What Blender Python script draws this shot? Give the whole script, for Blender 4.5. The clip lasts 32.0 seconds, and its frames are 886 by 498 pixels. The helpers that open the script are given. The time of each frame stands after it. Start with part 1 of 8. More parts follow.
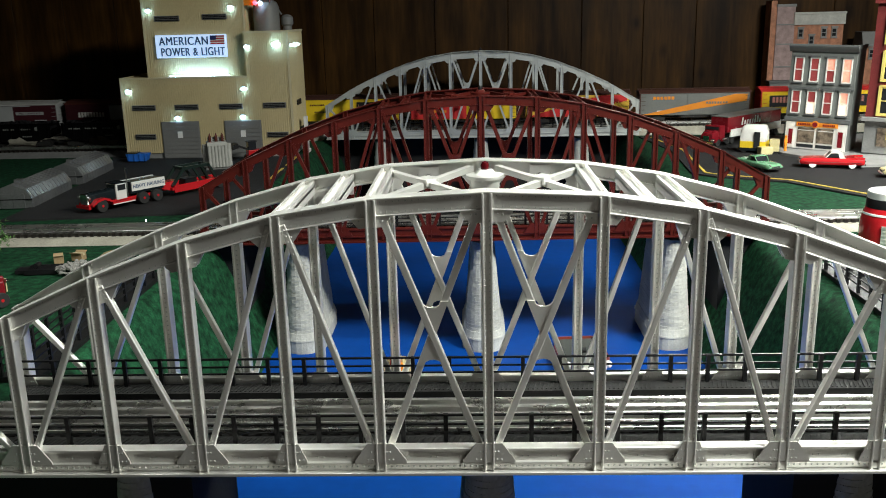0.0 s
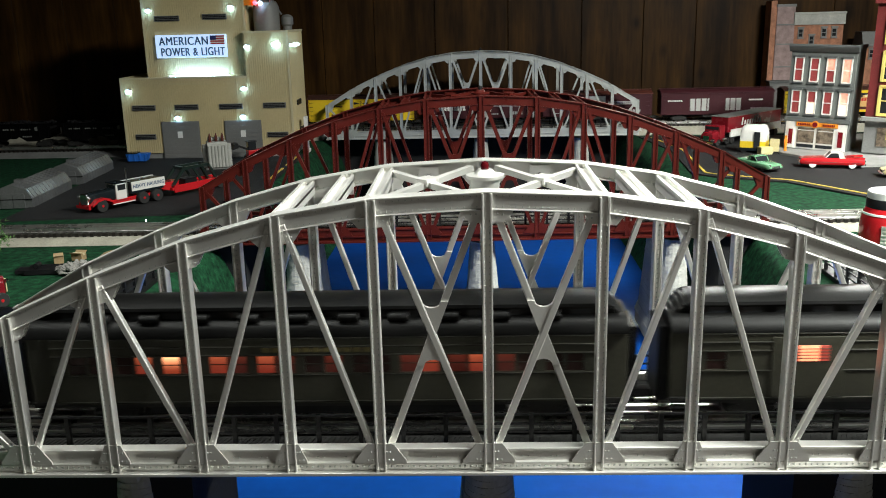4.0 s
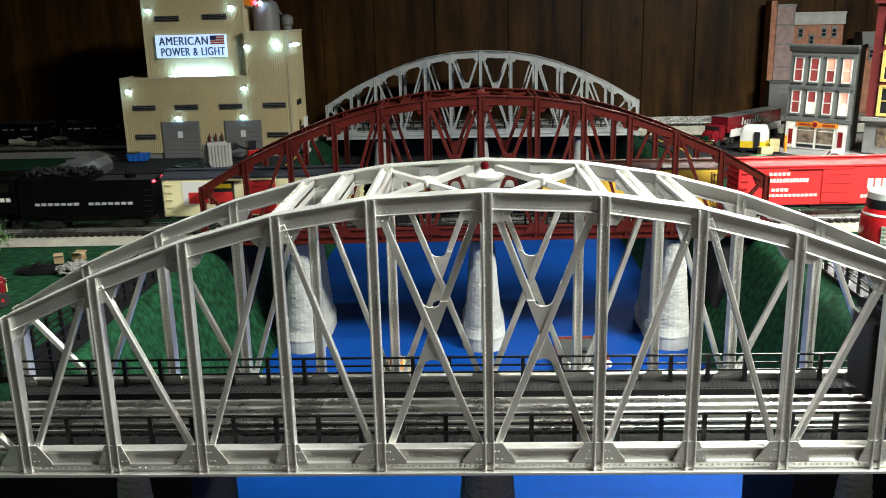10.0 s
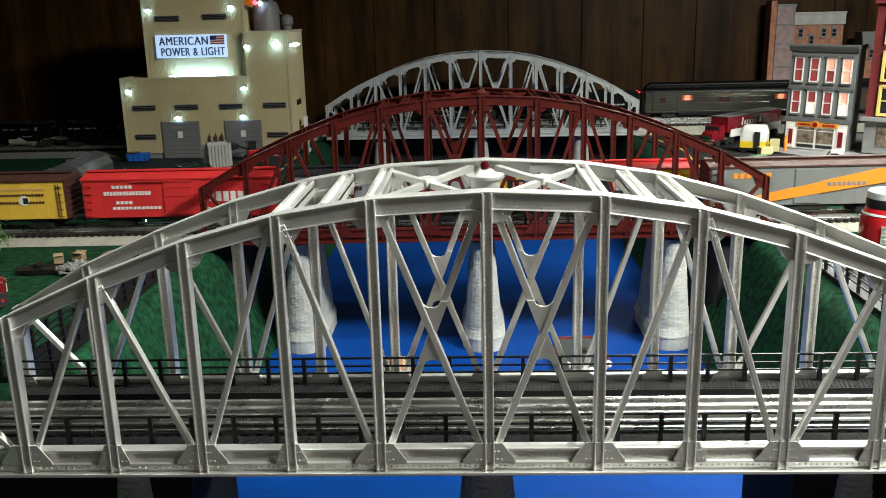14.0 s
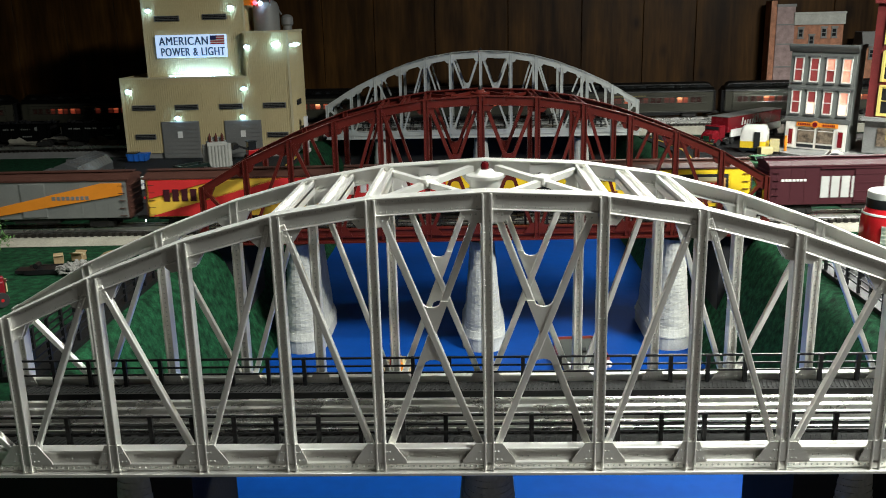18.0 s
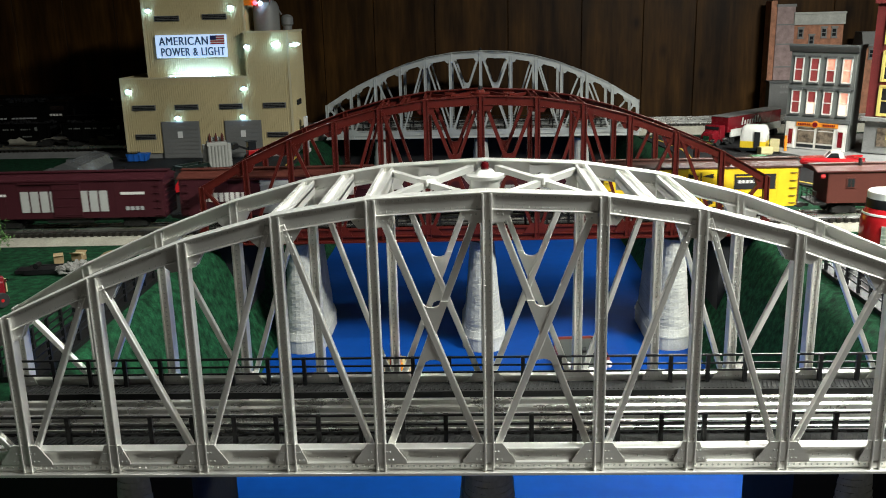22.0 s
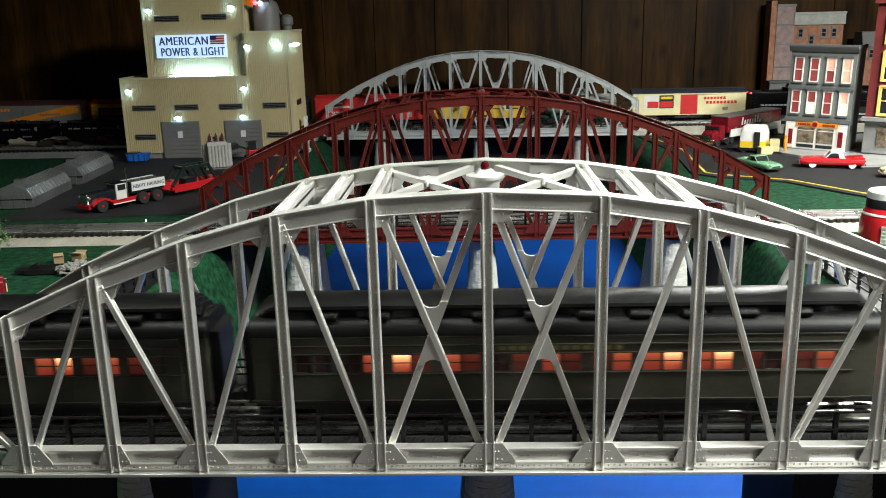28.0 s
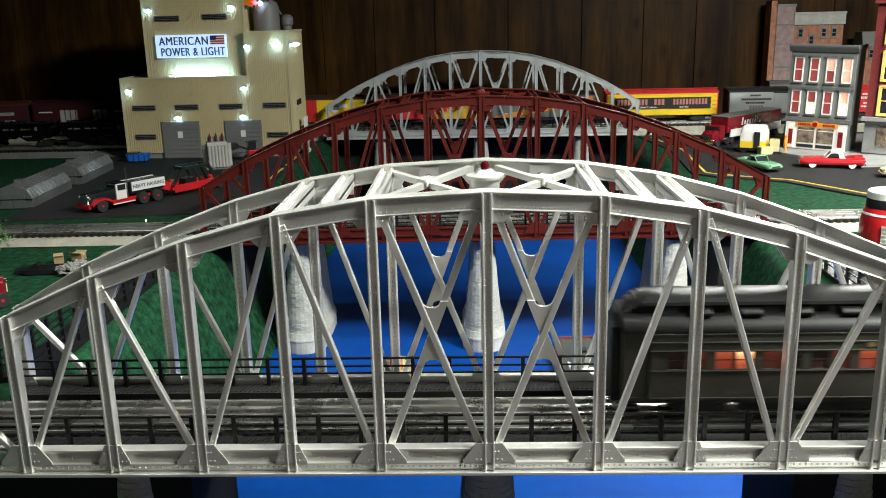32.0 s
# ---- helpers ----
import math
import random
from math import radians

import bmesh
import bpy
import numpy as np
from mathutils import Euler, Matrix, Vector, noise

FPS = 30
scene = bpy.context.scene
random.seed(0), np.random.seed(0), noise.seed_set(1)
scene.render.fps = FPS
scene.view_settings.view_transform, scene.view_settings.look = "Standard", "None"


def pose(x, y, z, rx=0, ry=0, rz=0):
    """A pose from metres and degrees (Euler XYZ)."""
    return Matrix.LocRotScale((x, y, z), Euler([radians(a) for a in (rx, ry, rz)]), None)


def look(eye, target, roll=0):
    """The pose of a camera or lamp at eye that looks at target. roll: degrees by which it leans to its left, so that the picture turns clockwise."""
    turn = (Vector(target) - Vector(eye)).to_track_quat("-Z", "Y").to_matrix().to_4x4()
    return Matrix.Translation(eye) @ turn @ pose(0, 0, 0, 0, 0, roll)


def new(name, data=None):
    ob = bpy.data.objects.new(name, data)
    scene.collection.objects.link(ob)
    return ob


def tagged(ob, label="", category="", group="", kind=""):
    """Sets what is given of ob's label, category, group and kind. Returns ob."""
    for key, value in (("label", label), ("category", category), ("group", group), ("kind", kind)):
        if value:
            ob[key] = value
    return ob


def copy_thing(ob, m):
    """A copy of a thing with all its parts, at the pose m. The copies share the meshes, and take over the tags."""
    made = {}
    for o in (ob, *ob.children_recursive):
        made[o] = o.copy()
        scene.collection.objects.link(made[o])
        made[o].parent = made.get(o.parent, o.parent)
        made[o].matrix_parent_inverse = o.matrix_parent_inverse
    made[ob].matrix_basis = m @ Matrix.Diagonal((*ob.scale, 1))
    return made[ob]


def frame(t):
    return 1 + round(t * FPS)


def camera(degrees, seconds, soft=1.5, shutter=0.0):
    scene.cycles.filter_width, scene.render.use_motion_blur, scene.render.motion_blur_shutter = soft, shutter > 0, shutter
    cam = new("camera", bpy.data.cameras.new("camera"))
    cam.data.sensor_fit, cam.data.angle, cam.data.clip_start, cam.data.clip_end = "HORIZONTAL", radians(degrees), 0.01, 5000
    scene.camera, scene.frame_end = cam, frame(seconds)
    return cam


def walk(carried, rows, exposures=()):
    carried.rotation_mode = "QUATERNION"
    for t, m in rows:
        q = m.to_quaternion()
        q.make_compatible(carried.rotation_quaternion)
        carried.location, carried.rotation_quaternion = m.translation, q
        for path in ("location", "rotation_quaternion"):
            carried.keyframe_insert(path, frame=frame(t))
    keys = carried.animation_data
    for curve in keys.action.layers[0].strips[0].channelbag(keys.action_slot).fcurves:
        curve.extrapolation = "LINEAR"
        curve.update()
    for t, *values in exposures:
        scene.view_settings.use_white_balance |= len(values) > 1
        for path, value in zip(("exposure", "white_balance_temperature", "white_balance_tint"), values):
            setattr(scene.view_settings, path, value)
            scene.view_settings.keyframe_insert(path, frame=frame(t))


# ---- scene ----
cam = camera(53.40, 32.0, soft=1.0, shutter=0.24)
EYE = (-0.0094, 0.0, 0.3591)
AIM = (EYE[0] - 0.03584, EYE[1] + 0.96556, EYE[2] - 0.25776)
walk(cam, [(0.0, look(EYE, AIM, -1.35)), (32.0, look(EYE, AIM, -1.35))],
     [(0.0, 0.0), (2.0, 0.0), (3.0, 0.10), (4.0, 0.15), (5.6, 0.24), (10.0, 0.24), (11.0, 0.04), (12.0, 0.0), (25.0, 0.0), (26.2, 0.1), (27.6, 0.24), (32.0, 0.24)])

# ---- light ----
world = bpy.data.worlds.new("room_air")
scene.world = world
world.use_nodes = True
world.node_tree.nodes["Background"].inputs[0].default_value = (0.5, 0.55, 0.6, 1)
world.node_tree.nodes["Background"].inputs[1].default_value = 0.004
scene.view_settings.exposure = 0.0


def area_lamp(name, eye, target, sx, sy, watts, colour):
    d = bpy.data.lights.new(name, "AREA")
    d.shape, d.size, d.size_y, d.energy, d.color = "RECTANGLE", sx, sy, watts, colour
    ob = new(name, d)
    ob.matrix_world = look(eye, target)
    return ob


LAMPS = [  # unseen lights round the layout: place, point lit, size, watts, spread
    ((1.22, 0.38, 1.28), (1.15, 0.46, 0), (0.60, 0.20), 90.0, 170),
    # low by the back wall, unseen; placed from the gleam on the rails
    ((0.95, 2.91, 1.10), (0.30, 0.70, 0), (2.3, 0.34), 10.0, 45),
    ((-0.15, 0.80, 1.38), (-0.15, 0.72, 0), (1.8, 0.12), 8.0, 110),
    # added unseen fill that brightens the shop fronts, from no known source
    ((1.50, 1.25, 1.36), (1.00, 1.95, 0.02), (0.4, 0.10), 5.0, 52),
]
for place, lit, size, watts, spread in LAMPS:
    lamp = area_lamp("unseen_lamp", place, lit, size[0], size[1], watts, (0.97, 1.0, 0.93))
    lamp.data.spread = radians(spread)


# ---- mesh helpers ----
class Geo:
    """Gathers plain solids into one mesh."""

    def __init__(self):
        self.v, self.f = [], []

    def add(self, verts, faces):
        k = len(self.v)
        self.v += [tuple(p) for p in verts]
        self.f += [tuple(i + k for i in q) for q in faces]
        return self

    def box(self, x0, x1, y0, y1, z0, z1):
        v = [(x, y, z) for z in (z0, z1) for y in (y0, y1) for x in (x0, x1)]
        return self.add(v, [(0, 2, 3, 1), (4, 5, 7, 6), (0, 1, 5, 4), (2, 6, 7, 3), (0, 4, 6, 2), (1, 3, 7, 5)])

    def beam(self, a, b, w, h, up=(0, 0, 1)):
        """A bar from a to b: w across, h along up."""
        a, b = Vector(a), Vector(b)
        d = (b - a).normalized()
        s = d.cross(Vector(up)).normalized()
        u = s.cross(d)
        v = [p + s * (i * w / 2) + u * (j * h / 2) for p in (a, b) for i, j in ((-1, -1), (1, -1), (1, 1), (-1, 1))]
        return self.add(v, [(0, 1, 2, 3), (7, 6, 5, 4), (0, 4, 5, 1), (1, 5, 6, 2), (2, 6, 7, 3), (3, 7, 4, 0)])

    def prism(self, poly, axis, lo, hi):
        """An outline of two coordinates, drawn out along the third axis."""
        def put(p, t):
            return {"x": (t, p[0], p[1]), "y": (p[0], t, p[1]), "z": (p[0], p[1], t)}[axis]
        n = len(poly)
        v = [put(p, lo) for p in poly] + [put(p, hi) for p in poly]
        return self.add(v, [tuple(range(n)), tuple(range(2 * n - 1, n - 1, -1))] +
                        [(i, i + n, (i + 1) % n + n, (i + 1) % n) for i in range(n)])

    def tube(self, a, b, r0, r1=None, n=12):
        r1 = r0 if r1 is None else r1
        a, b = Vector(a), Vector(b)
        d = (b - a).normalized()
        s = d.cross(Vector((0, 0, 1)) if abs(d.z) < 0.9 else Vector((1, 0, 0))).normalized()
        u = s.cross(d)
        v = [p + (s * math.cos(i * math.tau / n) + u * math.sin(i * math.tau / n)) * r for p, r in ((a, r0), (b, r1)) for i in range(n)]
        return self.add(v, [tuple(range(n - 1, -1, -1)), tuple(range(n, 2 * n))] +
                        [(i, (i + 1) % n, (i + 1) % n + n, i + n) for i in range(n)])

    def lathe(self, rows, n=20, at=(0, 0, 0), axis="z"):
        """Rows of (radius, height) turned about an axis."""
        v = []
        for r, h in rows:
            for i in range(n):
                c, s = r * math.cos(i * math.tau / n), r * math.sin(i * math.tau / n)
                p = {"z": (c, s, h), "x": (h, c, s), "y": (c, h, s)}[axis]
                v.append((p[0] + at[0], p[1] + at[1], p[2] + at[2]))
        m = len(rows)
        f = [tuple(range(n)), tuple(range((m - 1) * n, m * n))]
        f += [(j * n + i, j * n + (i + 1) % n, (j + 1) * n + (i + 1) % n, (j + 1) * n + i) for j in range(m - 1) for i in range(n)]
        return self.add(v, f)

    def ball(self, c, r, n=8, squash=1.0):
        rows = [(max(1e-5, r * math.sin(math.pi * k / n)), -r * squash * math.cos(math.pi * k / n)) for k in range(n + 1)]
        return self.lathe(rows, max(6, n), c)

    def dome(self, c, r, d=(0, 0, 1)):
        """A rivet head: a low five-sided cap."""
        c, d = Vector(c), Vector(d).normalized()
        s = d.cross(Vector((1, 0, 0.01)) if abs(d.x) < 0.9 else Vector((0, 1, 0))).normalized()
        u = s.cross(d)
        v = [c + (s * math.cos(i * math.tau / 5) + u * math.sin(i * math.tau / 5)) * r for i in range(5)] + [c + d * r * 0.8]
        return self.add(v, [(i, (i + 1) % 5, 5) for i in range(5)])


def mesh_of(name, geo, material, smooth=False):
    me = bpy.data.meshes.new(name)
    me.from_pydata(geo.v, [], geo.f)
    bm = bmesh.new()
    bm.from_mesh(me)
    bmesh.ops.recalc_face_normals(bm, faces=bm.faces)
    bm.to_mesh(me)
    bm.free()
    me.materials.append(material)
    if smooth:
        me.polygons.foreach_set("use_smooth", [True] * len(me.polygons))
        me.set_sharp_from_angle(angle=radians(40))
    return me


def part(name, geo, material, parent=None, label="", smooth=False, bevel=0.0):
    ob = new(name, mesh_of(name, geo, material, smooth))
    ob.parent = parent
    if label:
        ob["label"] = label
    if bevel:
        b = ob.modifiers.new("edges", "BEVEL")
        b.width, b.segments, b.limit_method = bevel, 2, "ANGLE"
    return ob


def shared(name, me, parent, m=None):
    ob = new(name, me)
    ob.parent = parent
    if m is not None:
        ob.matrix_basis = m
    return ob


def thing(name, m, label, category, group="", kind=""):
    ob = new(name)
    ob.empty_display_size = 0.02
    ob.matrix_basis = m
    return tagged(ob, label, category, group, kind)


def lettering(name, text, size, material, parent, m, stretch=1.0, depth=0.0004, bold=0.0, fit=0.0):
    cu = bpy.data.curves.new(name, "FONT")
    cu.body, cu.size, cu.align_x, cu.align_y, cu.extrude, cu.offset = text, size, "CENTER", "CENTER", depth, bold
    cu.space_character = 1.12
    tmp = bpy.data.objects.new(name, cu)
    me = bpy.data.meshes.new_from_object(tmp)
    bpy.data.objects.remove(tmp)
    me.materials.clear()
    me.materials.append(material)
    if fit:
        xs = [v.co.x for v in me.vertices]
        stretch = fit / (max(xs) - min(xs))
    ob = new(name, me)
    ob.parent = parent
    ob.matrix_basis = m @ Matrix.Diagonal((stretch, 1, 1, 1))
    return ob


# ---- materials ----
def surface(name, colour, rough=0.5, metal=0.0, var=0.12, scale=30.0, fine=300.0, bump=0.05, glow=0.0, glow_colour=None,
            stretch=(1, 1, 1), per_object=0.0, coat=0.0, second=None):
    """Paint, plastic, metal or stone: a base colour that drifts at two scales, with a fine relief."""
    m = bpy.data.materials.new(name)
    m.use_nodes = True
    t = m.node_tree
    n, lk = t.nodes, t.links
    b = n["Principled BSDF"]
    co = n.new("ShaderNodeTexCoord")
    mp = n.new("ShaderNodeMapping")
    mp.inputs["Scale"].default_value = stretch
    lk.new(co.outputs["Object"], mp.inputs["Vector"])
    big, small = n.new("ShaderNodeTexNoise"), n.new("ShaderNodeTexNoise")
    for tex, s in ((big, scale), (small, fine)):
        tex.inputs["Scale"].default_value = s
        tex.inputs["Detail"].default_value = 5
        lk.new(mp.outputs[0], tex.inputs["Vector"])
    ramp = n.new("ShaderNodeValToRGB")
    lo = [c * (1 - var) for c in colour]
    hi = [min(1, c * (1 + var)) for c in (second or colour)]
    ramp.color_ramp.elements[0].position, ramp.color_ramp.elements[1].position = 0.32, 0.68
    ramp.color_ramp.elements[0].color, ramp.color_ramp.elements[1].color = (*lo, 1), (*hi, 1)
    lk.new(big.outputs["Fac"], ramp.inputs["Fac"])
    mix = n.new("ShaderNodeMix")
    mix.data_type, mix.blend_type = "RGBA", "OVERLAY"
    mix.inputs["Factor"].default_value = min(1.0, var * 1.6)
    lk.new(ramp.outputs["Color"], mix.inputs["A"])
    lk.new(small.outputs["Fac"], mix.inputs["B"])
    out = mix.outputs["Result"]
    if per_object:
        info, hsv, mul = n.new("ShaderNodeObjectInfo"), n.new("ShaderNodeHueSaturation"), n.new("ShaderNodeMapRange")
        mul.inputs["To Min"].default_value, mul.inputs["To Max"].default_value = 1 - per_object, 1 + per_object
        lk.new(info.outputs["Random"], mul.inputs["Value"])
        lk.new(mul.outputs[0], hsv.inputs["Value"])
        lk.new(out, hsv.inputs["Color"])
        out = hsv.outputs["Color"]
    lk.new(out, b.inputs["Base Color"])
    rr = n.new("ShaderNodeMapRange")
    rr.inputs["To Min"].default_value, rr.inputs["To Max"].default_value = max(0.03, rough - 0.1), min(1, rough + 0.12)
    lk.new(big.outputs["Fac"], rr.inputs["Value"])
    lk.new(rr.outputs[0], b.inputs["Roughness"])
    b.inputs["Metallic"].default_value = metal
    b.inputs["Coat Weight"].default_value = coat
    if bump:
        bp = n.new("ShaderNodeBump")
        bp.inputs["Strength"].default_value, bp.inputs["Distance"].default_value = min(1, bump * 4), 0.0006
        lk.new(small.outputs["Fac"], bp.inputs["Height"])
        lk.new(bp.outputs[0], b.inputs["Normal"])
    if glow:
        b.inputs["Emission Color"].default_value = (*(glow_colour or colour), 1)
        b.inputs["Emission Strength"].default_value = glow
    return m


SILVER = surface("silver_paint", (0.86, 0.85, 0.815), 0.47, 0.90, 0.06, 18, 500, 0.02)
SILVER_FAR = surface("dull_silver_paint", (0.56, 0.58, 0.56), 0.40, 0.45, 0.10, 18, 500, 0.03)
OXIDE = surface("red_oxide_paint", (0.074, 0.010, 0.0072), 0.30, 0.0, 0.16, 20, 500, 0.03)
OXIDE.node_tree.nodes["Principled BSDF"].inputs["Specular IOR Level"].default_value = 0.3
BLACK = surface("black_plastic", (0.010, 0.010, 0.011), 0.42, 0.0, 0.2, 40, 400, 0.04)
DECK = surface("dark_grey_deck", (0.009, 0.009, 0.009), 0.5, 0.0, 0.25, 40, 300, 0.1)
TREAD = surface("tread_plate", (0.014, 0.014, 0.0135), 0.85, 0.0, 0.2, 60, 500, 0.1)
TIE = surface("dark_tie", (0.016, 0.014, 0.012), 0.4, 0.0, 0.3, 50, 300, 0.1, per_object=0.2)
RAIL = surface("steel_rail", (0.84, 0.83, 0.80), 0.27, 0.95, 0.12, 30, 300, 0.0)
BED = surface("worn_track_bed", (0.028, 0.027, 0.025), 0.45, 0.3, 0.6, 25, 160, 0.0, stretch=(0.3, 2, 1))
BALLAST = surface("pale_roadbed", (0.35, 0.33, 0.27), 0.8, 0.0, 0.18, 25, 350, 0.2)
GRASS = surface("grass_mat", (0.0034, 0.033, 0.0135), 0.95, 0.0, 0.6, 90, 420, 0.08, second=(0.0075, 0.046, 0.019))
GRASS.node_tree.nodes["Principled BSDF"].inputs["Specular IOR Level"].default_value = 0.15
for m in (DECK, TREAD, TIE, BLACK):
    m.node_tree.nodes["Principled BSDF"].inputs["Specular IOR Level"].default_value = 0.25
WATER = surface("blue_water_paint", (0.0, 0.044, 0.245), 0.62, 0.0, 0.10, 6, 60, 0.02)
WATER.node_tree.nodes["Principled BSDF"].inputs["Specular IOR Level"].default_value = 0.1
WATER.node_tree.nodes["Principled BSDF"].inputs["Sheen Weight"].default_value = 0.015
WATER.node_tree.nodes["Principled BSDF"].inputs["Sheen Roughness"].default_value = 0.35
ASPHALT = surface("asphalt_mat", (0.022, 0.022, 0.023), 0.85, 0.0, 0.25, 12, 500, 0.2)
ASPHALT.node_tree.nodes["Principled BSDF"].inputs["Specular IOR Level"].default_value = 0.15
STONE = surface("pale_cast_stone", (0.47, 0.47, 0.435), 0.8, 0.0, 0.16, 25, 250, 0.3)
CONCRETE = surface("grey_concrete", (0.24, 0.24, 0.235), 0.8, 0.0, 0.15, 25, 300, 0.15)
WHITE = surface("white_paint", (0.78, 0.77, 0.74), 0.5, 0.0, 0.05, 30, 300, 0.02)
CHROME = surface("chrome", (0.8, 0.8, 0.8), 0.12, 1.0, 0.03, 30, 300, 0.0)
GLASS_DARK = surface("dark_window_glass", (0.02, 0.022, 0.025), 0.08, 0.0, 0.1, 20, 100, 0.0)
RED_GLASS = surface("red_lens", (0.07, 0.003, 0.005), 0.15, 0.0, 0.1, 30, 200, 0.0)
LOCO = surface("locomotive_black", (0.0022, 0.0022, 0.0025), 0.34, 0.0, 0.3, 25, 300, 0.05)
LOCO.node_tree.nodes["Principled BSDF"].inputs["Specular IOR Level"].default_value = 0.16
PULLMAN = surface("pullman_green", (0.042, 0.041, 0.030), 0.4, 0.0, 0.2, 12, 300, 0.04)
PULLMAN.node_tree.nodes["Principled BSDF"].inputs["Specular IOR Level"].default_value = 0.35
BELT = surface("glossy_belt_paint", (0.05, 0.05, 0.042), 0.2, 0.2, 0.1, 20, 300, 0.0)
PULLMAN_ROOF = surface("dark_roof_grey", (0.0030, 0.0030, 0.0029), 0.40, 0.0, 0.2, 12, 300, 0.05)
PULLMAN_ROOF.node_tree.nodes["Principled BSDF"].inputs["Specular IOR Level"].default_value = 0.16


def lit_pane(name, colour, low, high, bottom, top):
    """A car window lit from a bulb under the roof: the glow runs from low at the sill to high at the head."""
    m = surface(name, colour, 0.4, 0.0, 0.3, 60, 200, 0.0, glow=1.0)
    n, lk = m.node_tree.nodes, m.node_tree.links
    co, xyz, at = n.new("ShaderNodeTexCoord"), n.new("ShaderNodeSeparateXYZ"), n.new("ShaderNodeMapRange")
    lk.new(co.outputs["Object"], xyz.inputs[0])
    at.inputs["From Min"].default_value, at.inputs["From Max"].default_value = 0.0465, 0.062
    lk.new(xyz.outputs["Z"], at.inputs["Value"])
    hue = n.new("ShaderNodeValToRGB")
    hue.color_ramp.elements[0].color, hue.color_ramp.elements[1].color = (*bottom, 1), (*top, 1)
    hue.color_ramp.elements[0].position, hue.color_ramp.elements[1].position = 0.15, 0.9
    lk.new(at.outputs[0], hue.inputs["Fac"])
    power = n.new("ShaderNodeMath")
    power.operation = "POWER"
    power.inputs[1].default_value = 2.4
    lk.new(at.outputs[0], power.inputs[0])
    amount = n.new("ShaderNodeMapRange")
    amount.inputs["To Min"].default_value, amount.inputs["To Max"].default_value = low, high
    lk.new(power.outputs[0], amount.inputs["Value"])
    lk.new(hue.outputs["Color"], n["Principled BSDF"].inputs["Emission Color"])
    lk.new(amount.outputs[0], n["Principled BSDF"].inputs["Emission Strength"])
    return m


WARM = lit_pane("lit_window_warm", (0.10, 0.03, 0.02), 0.16, 0.42, (1.0, 0.12, 0.06), (1.0, 0.20, 0.08))
WARM_HOT = lit_pane("lit_window_bulb", (0.3, 0.1, 0.05), 0.22, 2.2, (1.0, 0.13, 0.05), (1.0, 0.46, 0.20))
WARM_DIM = lit_pane("lit_window_dim", (0.05, 0.018, 0.015), 0.03, 0.10, (1.0, 0.14, 0.08), (1.0, 0.16, 0.08))
LED = surface("cool_led", (1, 1, 1), 0.5, 0.0, 0.0, 30, 200, 0.0, glow=26, glow_colour=(0.36, 0.7, 1.0))
LED_RED = surface("red_led", (1, 0.05, 0.08), 0.5, 0.0, 0.0, 30, 200, 0.0, glow=8, glow_colour=(1.0, 0.04, 0.06))


def wood_panelling():
    """Dark varnished pine: long grain, broad stains and scattered knots."""
    m = surface("varnished_knotty_pine", (0.027, 0.0112, 0.0020), 0.46, 0.0, 0.45, 4, 30, 0.05, stretch=(4, 1, 0.4), per_object=0.14,
                second=(0.050, 0.0225, 0.0046))
    n, lk = m.node_tree.nodes, m.node_tree.links
    b = n["Principled BSDF"]
    b.inputs["Specular IOR Level"].default_value = 0.14
    paint = b.inputs["Base Color"].links[0].from_socket
    co, mp, vo = n.new("ShaderNodeTexCoord"), n.new("ShaderNodeMapping"), n.new("ShaderNodeTexVoronoi")
    mp.inputs["Scale"].default_value = (5.5, 1.0, 3.4)
    vo.inputs["Scale"].default_value = 1.6
    lk.new(co.outputs["Object"], mp.inputs["Vector"])
    lk.new(mp.outputs[0], vo.inputs["Vector"])
    knot = n.new("ShaderNodeValToRGB")
    knot.color_ramp.elements[0].position, knot.color_ramp.elements[1].position = 0.03, 0.17
    knot.color_ramp.elements[0].color, knot.color_ramp.elements[1].color = (0.30, 0.26, 0.22, 1), (1, 1, 1, 1)
    lk.new(vo.outputs["Distance"], knot.inputs["Fac"])
    stain, tone = n.new("ShaderNodeTexNoise"), n.new("ShaderNodeMapRange")
    stain.inputs["Scale"].default_value, stain.inputs["Detail"].default_value = 5.0, 6
    lk.new(co.outputs["Object"], stain.inputs["Vector"])
    tone.inputs["From Min"].default_value, tone.inputs["From Max"].default_value = 0.3, 0.7
    tone.inputs["To Min"].default_value, tone.inputs["To Max"].default_value = 0.6, 1.25
    lk.new(stain.outputs["Fac"], tone.inputs["Value"])
    for other in (knot.outputs["Color"], tone.outputs[0]):
        mix = n.new("ShaderNodeMix")
        mix.data_type, mix.blend_type = "RGBA", "MULTIPLY"
        mix.inputs["Factor"].default_value = 1.0
        lk.new(paint, mix.inputs["A"])
        lk.new(other, mix.inputs["B"])
        paint = mix.outputs["Result"]
    lk.new(paint, b.inputs["Base Color"])
    return m


PINE = wood_panelling()

# ---- the room and the layout board ----
ROOM = dict(x0=-2.9, x1=2.9, y0=-1.4, y1=2.98, floor=-0.95, top=1.42)


